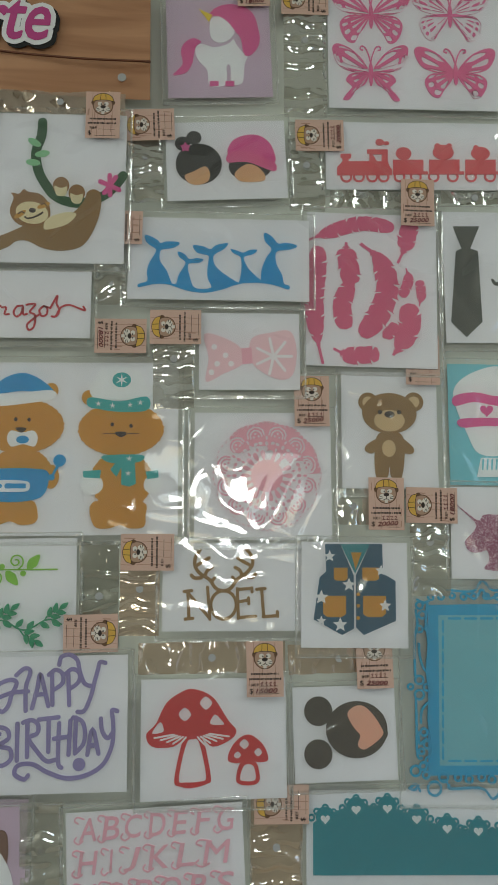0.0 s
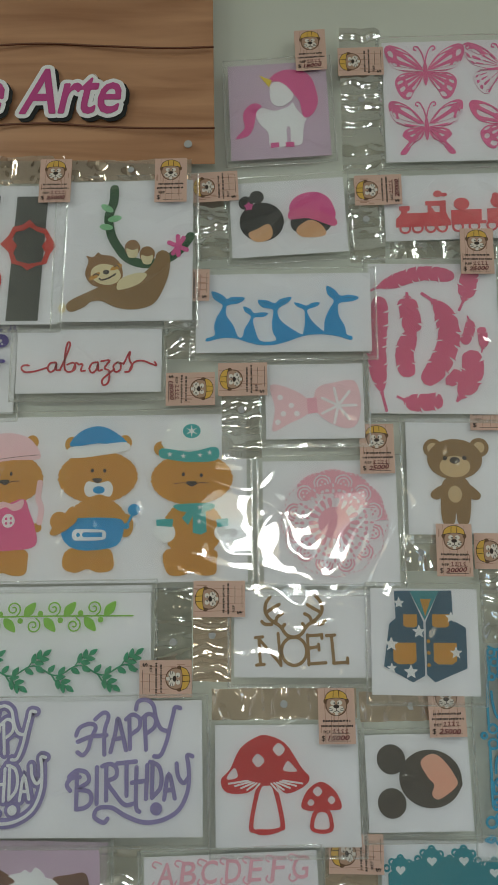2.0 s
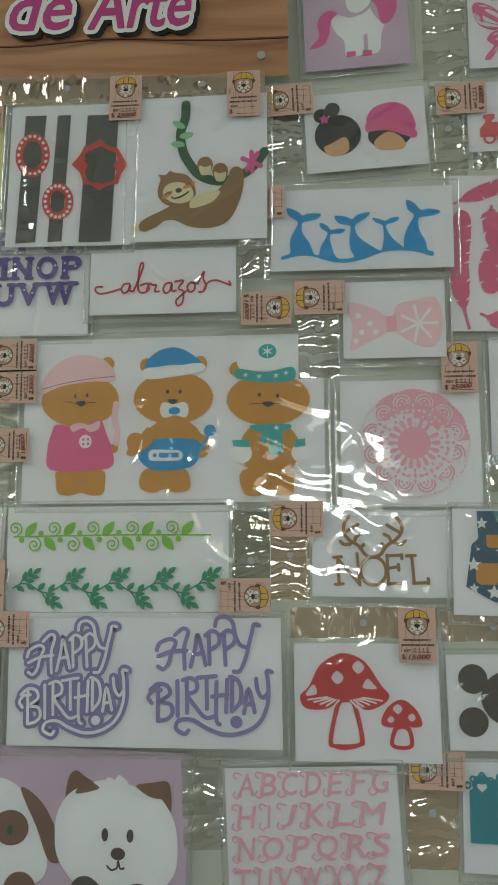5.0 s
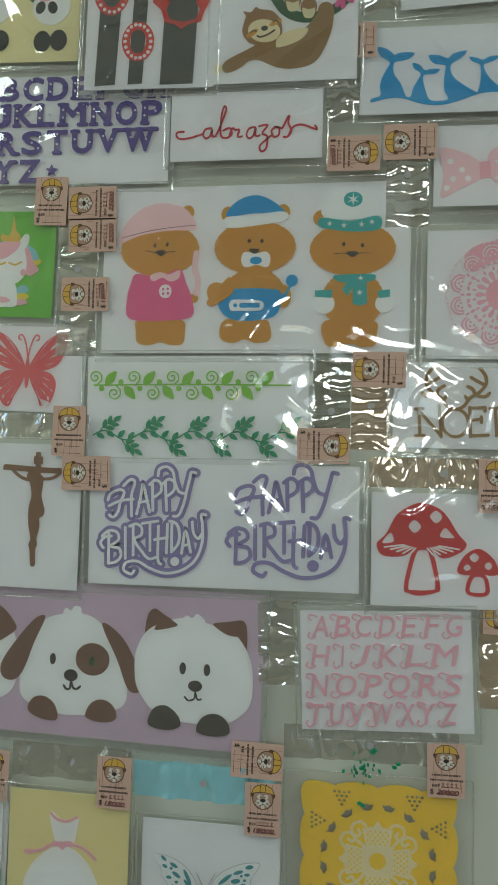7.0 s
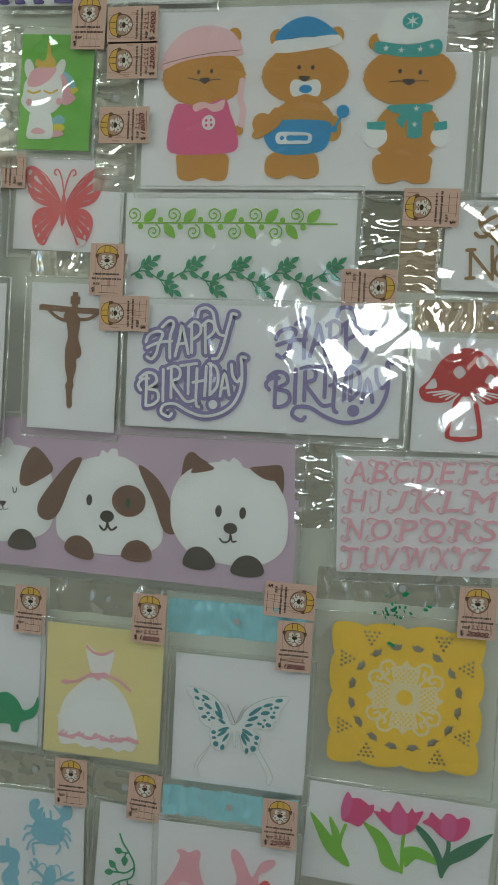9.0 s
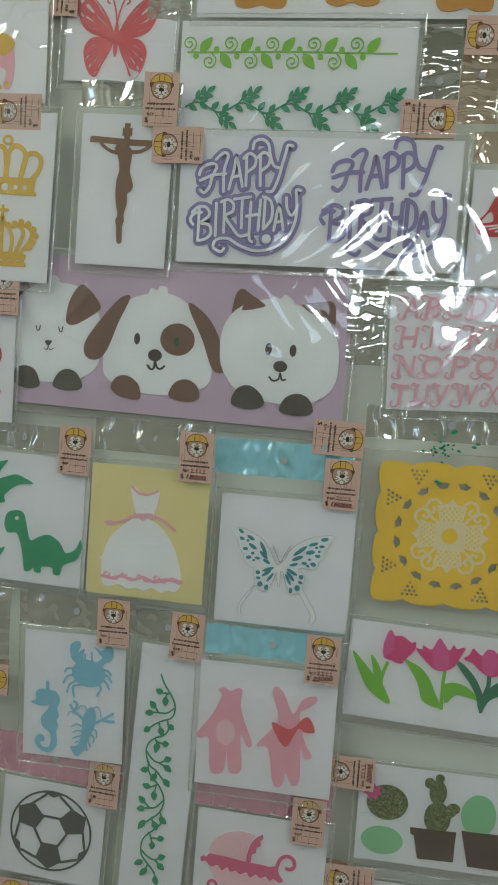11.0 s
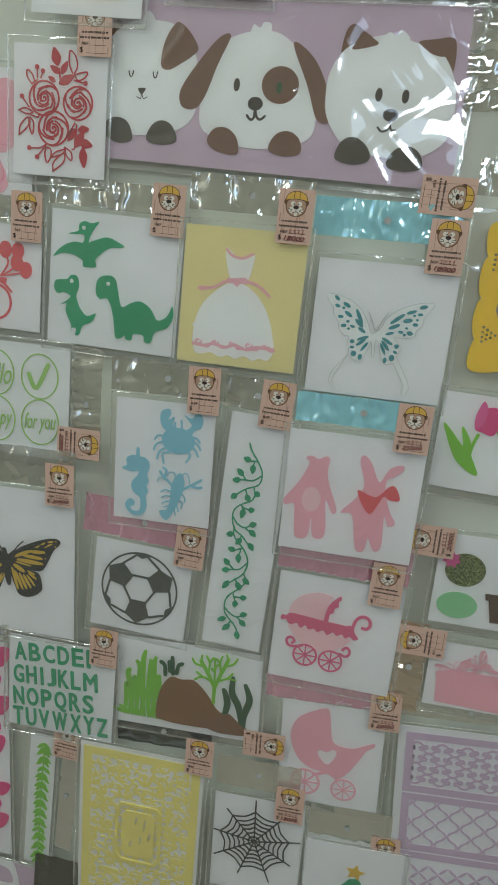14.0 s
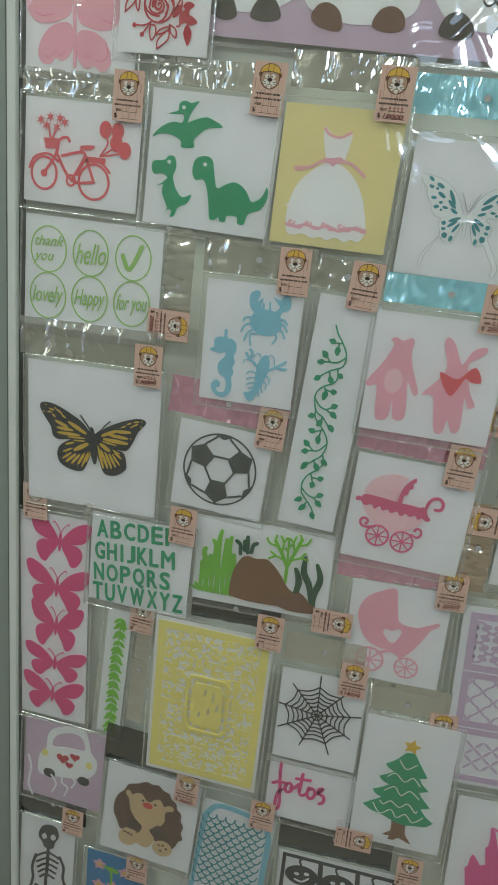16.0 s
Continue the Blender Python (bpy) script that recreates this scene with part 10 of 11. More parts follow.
ribbon(p, 'wing_spot', 'gold', 1.4, [[(46.5, 8.7), (47.2, 8.4), (47.9, 8.2)]], taper=True)
cut(p, 'body', 'black', [(-3.2, 11.6), (0.9, 13.6), (3.2, 7.2), (9.3, 12.2), (12.2, 8.6), (7.1, -7.2), (6.3, -26.7), (2.9, -28.7), (-1.0, -15.5)])
ribbon(p, 'feelers', 'black', 1.3, [[(-1.7, 9.1), (-7.5, 17.7), (-14.7, 26.6)], [(9.4, 10.2), (14.6, 17.7), (21.2, 24.8)]])
sticker(p, 63.9, 94.3, 0, '$30000')

p = pack('circle_tag_pack', 'white card with six green circle word tags', -0.5515, 0.9856, 156, 117, -0.3, 1)
flap(p, 80.5, -53.4, 113, 62.2)
oval(p, 'circle_tag', 'tag_green', -50.9, 24.3, 21.1, 24.4, ring=1.3)
words(p, 'thank\nyou', 'tag_green', -68.2, 7.9, 36.2, 29.7, turn=3, shear=0.4, bold=0.1)
oval(p, 'circle_tag', 'tag_green', -2.4, 25.6, 20.7, 24, ring=1.3)
words(p, 'hello', 'tag_green', -19.3, 13.1, 35.3, 21.1, turn=3, shear=0.4, bold=0.1)
oval(p, 'circle_tag', 'tag_green', 45.8, 26.5, 20.3, 23.5, ring=1.3)
ribbon(p, 'tick', 'tag_green', 4.5, [[(34.1, 28.1), (42.4, 14.3), (54.6, 39.1)]])
oval(p, 'circle_tag', 'tag_green', -50.3, -24.9, 21.7, 25.2, ring=1.3)
words(p, 'lovely', 'tag_green', -68.0, -38.3, 36.8, 22.4, turn=3.7, shear=0.4, bold=0.1)
oval(p, 'circle_tag', 'tag_green', -1.3, -22.3, 21.3, 24.7, ring=1.3)
words(p, 'Happy', 'tag_green', -18.5, -35.6, 36.0, 22.0, turn=3.7, shear=0.4, bold=0.1)
oval(p, 'circle_tag', 'tag_green', 47, -20.9, 20.9, 24.2, ring=1.3)
words(p, 'for you', 'tag_green', 30.4, -34.0, 35.2, 21.8, turn=3.7, shear=0.4, bold=0.1)
sticker(p, 90.7, -36.6, -90, '$20000')

p = pack('bicycle_pack', 'white card with a red bicycle and balloons', -0.5687, 1.1068, 126, 100, -0.8, 1)
flap(p, -66.7, 52, 65.9, 76.2)
oval(p, 'tyre', 'coral', -40.4, -21.3, 15.3, 16.9, ring=2.4)
oval(p, 'tyre', 'coral', 15.3, -24.4, 17.7, 18.1, ring=2.4)
ribbon(p, 'bicycle_frame', 'coral', 2.8, [[(-40.4, -21.3), (-27.5, -1.5), (-24.6, 11.4), (-16.4, 15.1), (-13.3, 11.9)], [(-27.5, 0.3), (-9.3, -25.3), (15.3, -24.4)], [(-21, -2.7), (4.1, 1.7), (-9.3, -25.3)], [(4.1, 1.7), (15.3, -24.4)], [(-0.3, 4.9), (4.1, 1.7)]])
ribbon(p, 'mudguard', 'coral', 2.4, [[(-57.1, -17.5), (-50.9, -6.5), (-36, -2.4), (-25, -8.6)], [(-3.2, -19.1), (4.5, -5.5), (19.9, -3.8), (32.2, -13.4)]])
cut(p, 'saddle', 'coral', [(-1.7, 8.3), (14, 10.3), (12.2, 6.5), (3.9, 5)])
cut(p, 'basket', 'coral', [(-41.7, 12.6), (-26, 13.1), (-27.7, 3.2), (-39.6, 2.7)], smooth=False)
cut(p, 'rack', 'coral', [(7.1, -0.5), (27.2, -0.6), (26.7, -5.7), (9.2, -6.1)], smooth=False)
oval(p, 'hub', 'coral', -40.4, -21.3, 3.6, 3.6)
oval(p, 'crank', 'coral', -10.1, -25.4, 5.6, 6, ring=2)
star(p, 'coral', -45.7, 29.1, 5.1, 6, 0.35, 90)
star(p, 'coral', -35.2, 32.5, 5, 6, 0.35, 90)
star(p, 'coral', -24.7, 32.1, 5, 6, 0.35, 90)
star(p, 'coral', -39.1, 24.3, 5.1, 6, 0.35, 90)
star(p, 'coral', -27.7, 23.7, 5, 6, 0.35, 90)
star(p, 'coral', -19.5, 29, 5, 6, 0.35, 90)
ribbon(p, 'flower_stem', 'coral', 1.6, [[(-34.4, 12.3), (-37, 24.6)], [(-32.3, 12.5), (-27.7, 23.7)]])
ribbon(p, 'string', 'coral', 1.5, [[(20.8, 0.9), (28.3, 13.2), (25.7, 21.7)], [(22.1, 1.1), (34.7, 10.2), (38.2, 19.4)], [(22.9, 1.2), (43.2, 5.8), (47.2, 8)]])
oval(p, 'balloon', 'coral', 25.4, 26.3, 6.5, 8)
oval(p, 'balloon', 'coral', 38.5, 26.2, 6.4, 7.9)
oval(p, 'balloon', 'coral', 37.7, 14.8, 6.5, 8)
oval(p, 'balloon', 'coral', 47.1, 8.7, 6.5, 8)
sticker(p, 48, 58.3, 0)

p = pack('heart_butterfly_pack', 'white card with a large pink butterfly', -0.5739, 1.2370, 116, 111, -0.1, 1)

cut(p, 'upper_wing', 'pale_pink', [(-10.2, -2.0), (-23.5, -11.4), (-35.5, -14.0), (-47.6, -12.7), (-56.3, -3.5), (-59.6, 9.8), (-63.6, 33.3), (-52.0, 50.0), (-31.2, 43.9), (-13.0, 26.2)])
cut(p, 'upper_wing', 'pale_pink', [(-2.8, -8.3), (11.1, -16.1), (23.0, -17.3), (34.5, -14.7), (42.0, -4.8), (44.0, 8.5), (45.9, 31.7), (33.6, 47.1), (14.2, 39.4), (-2.3, 20.2)])
cut(p, 'lower_wing', 'pale_pink', [(-9.7, -14.0), (-23.5, -13.3), (-35.3, -20.3), (-42.9, -32.1), (-43.9, -43.2), (-37.6, -49.8), (-30.3, -48.8), (-25.5, -43.9), (-18.1, -45.9), (-11.1, -41.0), (-7.2, -30.9)])
cut(p, 'lower_wing', 'pale_pink', [(-2.3, -20.3), (11.2, -18.0), (23.3, -23.6), (31.6, -34.3), (33.4, -44.9), (27.8, -52.2), (20.7, -52.2), (15.7, -48.1), (8.6, -51.1), (1.3, -47.1), (-3.4, -37.5)])
ribbon(p, 'fold_line', 'dusty', 0.5, [[(-47.8, -5.0), (-39.9, -7.9), (-28.5, -5.8)], [(-37.8, -41.8), (-33.5, -44.0), (-28.7, -41.1), (-25.1, -36.9)], [(-23.2, -40.3), (-18.9, -41.0), (-15.4, -37.3)], [(20.6, -6.4), (26.6, -9.4), (32.5, -10.5)], [(4.5, -39.0), (8.8, -41.6), (13.4, -37.9)], [(16.6, -41.6), (21.5, -44.3), (28.4, -40.3), (29.0, -31.5), (25.1, -24.0)]])
ribbon(p, 'body', 'pale_pink', 3.4, [[(-8.0, 17.1), (-5.8, -21.0), (-4.7, -49.5)]])

p = pack('rose_pack', 'white card with a red rose bouquet cut-out', -0.4879, 1.2573, 89, 110, -0.1, 2)
rose(p, -15.1, 10.6, 14.2, 'crimson', 20)
rose(p, 17.5, 8, 13.7, 'crimson', 140)
rose(p, -5.6, -14.2, 14.4, 'crimson', 260)
piece(p, 'leaf', 'crimson', [leaf_loop(-2.4, 37.5, 15.7, 8.6, 105)])
piece(p, 'leaf', 'crimson', [leaf_loop(0.3, 31.6, 11.6, 5.6, 150)])
piece(p, 'leaf', 'crimson', [leaf_loop(0.9, 30.9, 12.4, 5.6, 62)])
piece(p, 'leaf', 'crimson', [leaf_loop(-4.4, 24.6, 8, 4.3, 150)])
piece(p, 'leaf', 'crimson', [leaf_loop(-1.2, 22.9, 16.7, 7.7, 28)])
piece(p, 'leaf', 'crimson', [leaf_loop(18, -14.2, 11.2, 6.8, 8)])
piece(p, 'leaf', 'crimson', [leaf_loop(16.1, -13, 13.2, 7.1, -125)])
piece(p, 'leaf', 'crimson', [leaf_loop(15.8, -28.8, 15.8, 8.2, 60)])
piece(p, 'leaf', 'crimson', [leaf_loop(19.3, -24.2, 13.7, 7.9, -10)])
piece(p, 'leaf', 'crimson', [leaf_loop(23.2, -28.4, 17.9, 7.5, -84)])
ribbon(p, 'outline_leaf', 'crimson', 1.2, [[(-27.2, 21.8), (-31.8, 28), (-31.5, 33.2), (-27.4, 30.5), (-24.7, 24.5), (-27.2, 21.8)], [(11.8, 32.1), (8.3, 40.2), (9, 50.1), (14.1, 46.4), (16.2, 38.3), (13.4, 32.1)], [(13.5, 31.1), (18.3, 32.5), (25.7, 33.7), (23.4, 29.1), (17.2, 26.7), (13.5, 31.1)], [(-39.4, -0.5), (-33.3, 1.7), (-25.8, -1.4), (-31.3, -3.2), (-39.4, -0.5)], [(-39.1, -21.5), (-37.7, -12.7), (-30.7, -6), (-30.2, -13.1), (-39.1, -21.5)], [(-28.5, -5.9), (-25, -10.5), (-25.9, -20), (-28.7, -14.6), (-28.5, -5.9)], [(-12.6, -30.5), (-8, -31.8), (-7.5, -38.2), (-11.1, -43.6), (-13.5, -36.9), (-12.6, -30.5)], [(-5.2, -50.7), (-4.7, -42.9), (4.9, -34.6), (5, -42.3), (-5.2, -50.7)], [(5.7, -29.4), (12.3, -33.5), (12.7, -40.2), (7.8, -36.5), (5.7, -29.4)], [(-7.4, -39), (-2.6, -33.9), (6.7, -31.3), (2.2, -36), (-7.4, -39)], [(15, -8.4), (10.7, -16.5), (8.1, -20.5), (12.5, -13.2)], [(-30.4, -2.9), (-21, -5.5), (-20.2, -2.4)]])
ribbon(p, 'twig', 'crimson', 1.2, [[(-21.8, 27.2), (-22, 36)], [(-18.5, 27.1), (-16.5, 32.5)], [(13.6, 26.6), (23.6, 24.6)], [(-29.6, 2.6), (-36.6, 10.9)], [(-28.3, -31.7), (-18.5, -31.4), (-11.2, -27.2)], [(-21, -39), (-17.5, -34.8), (-12.1, -28)], [(-27.2, 21.8), (-21.8, 25.4)], [(16.9, -9.9), (15.8, -28.8), (13.1, -30.6)], [(-1.1, 35.3), (0.6, 23.3)]])
oval(p, 'berry', 'crimson', -22.2, 36, 2, 2)
oval(p, 'berry', 'crimson', -16.5, 32.8, 2, 2)
oval(p, 'berry', 'crimson', 24.1, 24.6, 2, 2)
oval(p, 'berry', 'crimson', -36.6, 11.2, 2, 2)
oval(p, 'berry', 'crimson', -28.9, -31.9, 2.1, 2.1)
oval(p, 'berry', 'crimson', -21, -39.3, 2.1, 2.1)
sticker(p, 32.4, 68.8, 0)

p = pack('yellow_lattice_pack', 'white card with a yellow filigree panel', -0.3704, 0.4874, 146, 228, 0.7, 3)
filigree(p, 0, 0, 138, 217.6, 'lemon', 11)
sticker(p, 66.6, 123.4, 0)

p = pack('garland_pack', 'slim white card with a green leaf garland', -0.4976, 0.4961, 32, 189, -2.4, 1)
flap(p, 21.1, -66.6, 43.3, 96.2, depth=-1.6)
garland(p, 'grass', 1.6, 26, 12.5, 4.6, [(2.1, 82), (1.5, 39.9), (1.3, -3.4), (2, -47.7), (1.9, -88.5)])
sticker(p, 29.4, 93.9, 0)

p = pack('web_pack', 'white card with a black spider web cut-out', -0.2317, 0.5037, 102, 129, 1.4, 2)
flap(p, -51.1, 75.4, 42.4, 112.8, depth=-1.6)
web(p, -3, 6.4, 52.9, 'black')
sticker(p, 32.8, 66.7, 0, '$18000')

p = pack('fotos_pack', 'white card with the magenta script word fotos', -0.2267, 0.3864, 109, 91, 1.1, 1)
ribbon(p, 'lettering', 'magenta', 4.1, [[(-40.3, 40), (-39.6, 19), (-37.8, -1.3), (-36.2, -25.4), (-38.6, -34.8), (-41.3, -30.6), (-41.2, -16.4), (-38, -4.8), (-31, 0.8)], [(-47.6, 5.5), (-40.4, 9.1), (-33.5, 9.8)], [(-30.7, 9.7), (-31.3, 0.8), (-27.7, -3.7), (-22.9, 1.3), (-23.9, 9.3), (-28.5, 10.7), (-30.3, 6.3)], [(-24.3, 3.6), (-19.1, 6.3), (-14.8, 12.8)], [(-11.4, 29.6), (-12.5, 10), (-12.7, -0.4), (-8.9, -3.4), (-4.4, 0.1)], [(-18.6, 20.6), (-11.2, 21.5), (-1.1, 22.5)], [(-1.6, 11.3), (-3.1, 0.8), (0.8, -5.3), (5.8, -0.9), (6.4, 7.2), (2, 11.1), (-0.9, 8.1)], [(6, 1.9), (11.4, 7.1), (15.9, 14.7), (10.8, 11.7), (12.1, 5.6), (18.1, 2.2), (18.1, -6.4), (13.6, -9.6)]])
sticker(p, -55.6, -49.1, 0)

p = pack('tree_pack', 'white card with a green Christmas tree cut-out', -0.1194, 0.4398, 109, 186, 2.6, 2)
flap(p, -57.5, 88.2, 37.2, 140.6, depth=-1.6)
cut(p, 'trunk', 'mid_brown', [(-6.1, -53.8), (11.2, -55.5), (12, -70.7), (21.1, -84.5), (12.1, -81), (5.1, -78), (-0.8, -83.3), (-7.5, -83.6), (-5.6, -77.8), (-14.4, -78), (-5.3, -69.7)], smooth=False)
cut(p, 'christmas_tree', 'green', [(-2.2, 49.1), (7.6, 50.8), (16, 36.5), (26.6, 19.6), (17.7, 16.1), (22.7, 7.8), (30.7, 0.3), (19.9, -3.8), (25.8, -12.6), (35.6, -23.7), (24.9, -27.8), (32, -37.4), (42.2, -45.2), (34.3, -53), (21.5, -54.8), (8.8, -57.2), (-4.7, -54.4), (-17.4, -48.6), (-32.5, -44.6), (-43.5, -37.6), (-31.8, -29.1), (-22.1, -22.3), (-30.5, -18.7), (-34.4, -13.1), (-22.9, -6.6), (-15.8, -1.3), (-24.1, 2.9), (-29.2, 8.1), (-19.1, 14.1), (-12.1, 19.3), (-18.9, 22.3), (-23.5, 27.5), (-11.9, 37)], smooth=False)
ribbon(p, 'zigzag', 'white', 1.4, [[(-8.1, 37.1), (1, 26.1), (12.2, 34.9)]])
ribbon(p, 'zigzag', 'white', 1.4, [[(-19.1, 10.2), (-10.3, 17.2), (1.1, 7.3), (10.5, 15.1), (20, 5.4)]])
ribbon(p, 'zigzag', 'white', 1.4, [[(-20, -10.8), (-9.1, -2.7), (-0.4, -13.5), (9.7, -4.7), (21.3, -13.9)]])
ribbon(p, 'zigzag', 'white', 1.5, [[(-23.6, -27.5), (-18.9, -31.5), (-10.8, -24.8), (0, -31.7), (9.4, -24), (19.2, -34.5), (21.9, -32)]])
ribbon(p, 'zigzag', 'white', 1.5, [[(-31.3, -33), (-21.6, -46.5), (-9.1, -37.7), (-1.4, -48), (8.5, -40.3), (18.3, -50.3), (29.3, -39.9)]])
star(p, 'gold', 3.2, 59, 11.1, 5, 0.48, 80)
sticker(p, -47.9, -95.4, -90)

p = pack('lilac_lattice_pack', 'lilac card with three lattice cover panels', -0.0082, 0.5842, 163, 234, 4.8, 1, card='card_lilac_pale')
flap(p, -83.9, 127.6, 60.9, 149.7, depth=-1.6)
cover_panel(p, 2, 73.7, 150.8, 72.7, 'lilac', 25.4, 8.1, 'curls')
cover_panel(p, 2, -1, 150.8, 72.7, 'lilac', 25.4, 8.1, 'ogee')
cover_panel(p, 2, -75.7, 150.8, 72.7, 'lilac', 20.3, 8.1, 'petals')
sticker(p, -86.2, -47.6, 0)

p = pack('castle_pack', 'white card with a pink castle cut-out', 0.0049, 0.3412, 101, 215, 4.5, 1)
cut(p, 'castle', 'hot_pink', [(-20.8, -69.4), (-30, 1.8), (-26.8, 5.1), (-25.7, 17.5), (-23, 24.3), (-17.6, 17.4), (-12.9, 9.1), (-7.1, 12), (-10.5, 37.4), (-7.5, 40.6), (-6.6, 66), (-3.2, 66.9), (3.1, 43.5), (9.5, 14.3), (21.4, 23.6), (18, 46.4), (27.2, 48.9), (31.4, 20.5), (44, 18.2), (53.9, -46.1)], smooth=False)
ribbon(p, 'pennant', 'hot_pink', 2.5, [[(-3.1, 40.6), (-6.8, 67.7), (-0.1, 66)]])

p = pack('car_pack', 'lilac card with a white wedding car cut-out', -0.5625, 0.3282, 117, 131, -1.3, 1, card='card_lilac')
cut(p, 'car', 'white', [(-37.3, -17.2), (-35.4, 6.8), (-26.3, 19.8), (-24.5, 43.1), (-14, 57.5), (7.9, 66.5), (27.2, 66.5), (35.7, 47), (39, 32), (48.8, 19), (46.8, -0.1), (29.8, -15.3), (-21.2, -26.4), (-34, -26.1)], holes=[[(-16.9, 26.2), (-12.2, 45.2), (8.5, 55.9), (24.3, 52.8), (29.4, 33.3), (4.4, 30.1)]])
oval(p, 'wheel_arch', 'black', -19.7, -21.2, 8.9, 7.6)
oval(p, 'wheel_arch', 'black', 31.2, -18.9, 8.7, 7.5)
oval(p, 'lamp', 'lemon', -27.6, 11.4, 5, 6.2)
oval(p, 'lamp', 'lemon', 37.7, 10, 4.9, 6.1)
heart(p, 'crimson', -1.2, 9.8, 9.3)
heart(p, 'crimson', 16.4, 17.2, 7.4)
heart(p, 'crimson', 8.9, 1.4, 6.2)
ribbon(p, 'streamer', 'white', 2.6, [[(-16.7, -23.5), (-9, -37.8), (-14.1, -53.2)], [(1.2, -13.9), (-0.7, -31.4), (8.3, -38.4), (4.6, -53.4)], [(9.8, -14.3), (19, -24.5), (14, -36.4)]])
ribbon(p, 'streamer', 'white', 3.2, [[(-52.5, -0.9), (-47.6, -20.7), (-50.6, -49), (-44, -67.4)]])

p = pack('hedgehog_pack', 'white card with a brown hedgehog cut-out', -0.4323, 0.2825, 131, 151, -2.2, 2)
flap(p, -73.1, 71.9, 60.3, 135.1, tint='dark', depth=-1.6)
cut(p, 'spines', 'hog_brown', [(-34, 46.1), (-22.1, 51.2), (-9.7, 58.7), (-0.7, 56.7), (7.9, 58.8), (14.4, 52.7), (23.5, 49.7), (27.3, 42.3), (34.7, 36.8), (37, 28), (43.6, 21.5), (43.8, 10.7), (48.5, 1.6), (47, -10.1), (50.1, -20), (44.6, -26), (41.5, -36.6), (33.4, -43.7), (17.5, -36.8), (-21.4, -41.1), (-29.7, -34.9), (-39.1, -32.9), (-44.9, -20.2), (-50.7, -7.5), (-50.9, 10.8), (-46.3, 25.3), (-39.6, 33.3)])
cut(p, 'face', 'tan', [(-36.2, 29.1), (-35.3, 35.6), (-30.6, 35.9), (-27.4, 30.6), (-20.5, 36.1), (-13.1, 36), (-7.9, 29), (-1.7, 26.6), (6.3, 34.3), (13.6, 34.6), (19, 26.5), (25.8, 30.9), (31.9, 28.6), (31.2, 22.2), (24.2, 19.5), (21.2, 12.9), (22.5, 2.4), (17.3, -8.9), (14.2, -8.3), (6.2, -17), (5.6, -24.7), (11.4, -35.6), (4.1, -51.8), (-8, -52.8), (-14.8, -46), (-14.5, -34.5), (-9.4, -25), (-20.4, -7), (-27.7, 5), (-31, 22)])
oval(p, 'foot', 'tan', -25.7, -43.6, 13.7, 16.4, turn=-25)
oval(p, 'foot', 'tan', 24.1, -46.3, 14.2, 13.5, turn=20)
cut(p, 'arm', 'dark_brown', [(-31.7, -15.1), (-20.1, -9.8), (-9.3, -17.5), (-9.4, -25), (-18.2, -28.5), (-27.3, -28.3)])
cut(p, 'arm', 'dark_brown', [(3.6, -19.9), (12, -14.7), (24.4, -19.1), (26.1, -27.8), (16.6, -28.9), (5.8, -26.5)])
oval(p, 'nose', 'scarlet', -3.9, 19.6, 7.2, 5.2)
oval(p, 'eye', 'dark_brown', -11.4, 25.8, 2, 2)
oval(p, 'eye', 'dark_brown', 6.5, 24.7, 2, 2)
oval(p, 'toe_pad', 'dark_brown', -31.6, -36.8, 2, 1.7)
oval(p, 'toe_pad', 'dark_brown', -26.4, -37.4, 2, 1.7)
oval(p, 'toe_pad', 'dark_brown', -21.6, -39.3, 2, 1.7)
oval(p, 'toe_pad', 'dark_brown', 19, -41.9, 2, 1.7)
oval(p, 'toe_pad', 'dark_brown', 24.6, -40.8, 2, 1.7)
oval(p, 'toe_pad', 'dark_brown', 29.9, -45.1, 2, 1.7)
oval(p, 'toe_pad', 'dark_brown', 22.2, -50.9, 2, 1.7)
sticker(p, 45.8, 67.8, 0, '$20000')

p = pack('net_pack', 'white card with a pale blue eight-sided net', -0.3146, 0.2555, 100, 159, -2.6, 1)
ribbon(p, 'net_rim', 'sea_blue', 7.9, [[(-43.6, 53.3), (-26.4, 74.8), (23.2, 70), (42.7, 50.4), (46.2, -5.7), (47.5, -73.7)], [(-43.6, 53.3), (-45.9, -8.3), (-46.7, -72.1), (-41, -113.4)]])
fish_scales(p, 'teal_soft', 0, -2, 82, 124, 12.5)

p = pack('skeleton_pack', 'white card with a black skeleton cut-out', -0.5832, 0.1112, 84, 219, -0.7, 1)
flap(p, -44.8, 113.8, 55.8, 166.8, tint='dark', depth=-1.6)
cut(p, 'skull', 'black', [(-14.2, 76.8), (-10.6, 94), (1.1, 102.5), (13.1, 99.8), (17.3, 84.8), (11.9, 71.9), (8.7, 59.8), (-4.5, 58.5), (-7.2, 66.2)], holes=[[(-9.5, 78.5), (-4.3, 84.8), (-1, 78.7), (-6.2, 72.4)], [(4.2, 82.1), (10, 87.2), (12.7, 79.5), (6.9, 74.4)]])
ribbon(p, 'spine', 'black', 4.9, [[(1.5, 60.7), (1.4, 31.1), (-0.6, -15.2), (-0.7, -46.3)]])
ribbon(p, 'rib', 'black', 3.4, [[(-18.9, 34.5), (0.7, 49.4), (19.1, 43.8)], [(-15.6, 26), (1.1, 38.4), (17.7, 34.3)], [(-14, 16.1), (0.3, 27.6), (16.3, 24.1)], [(-11.9, 7.1), (0.1, 17), (14.3, 13.5)], [(-9.7, -2), (-0.2, 6.4), (12.3, 2.9)]])
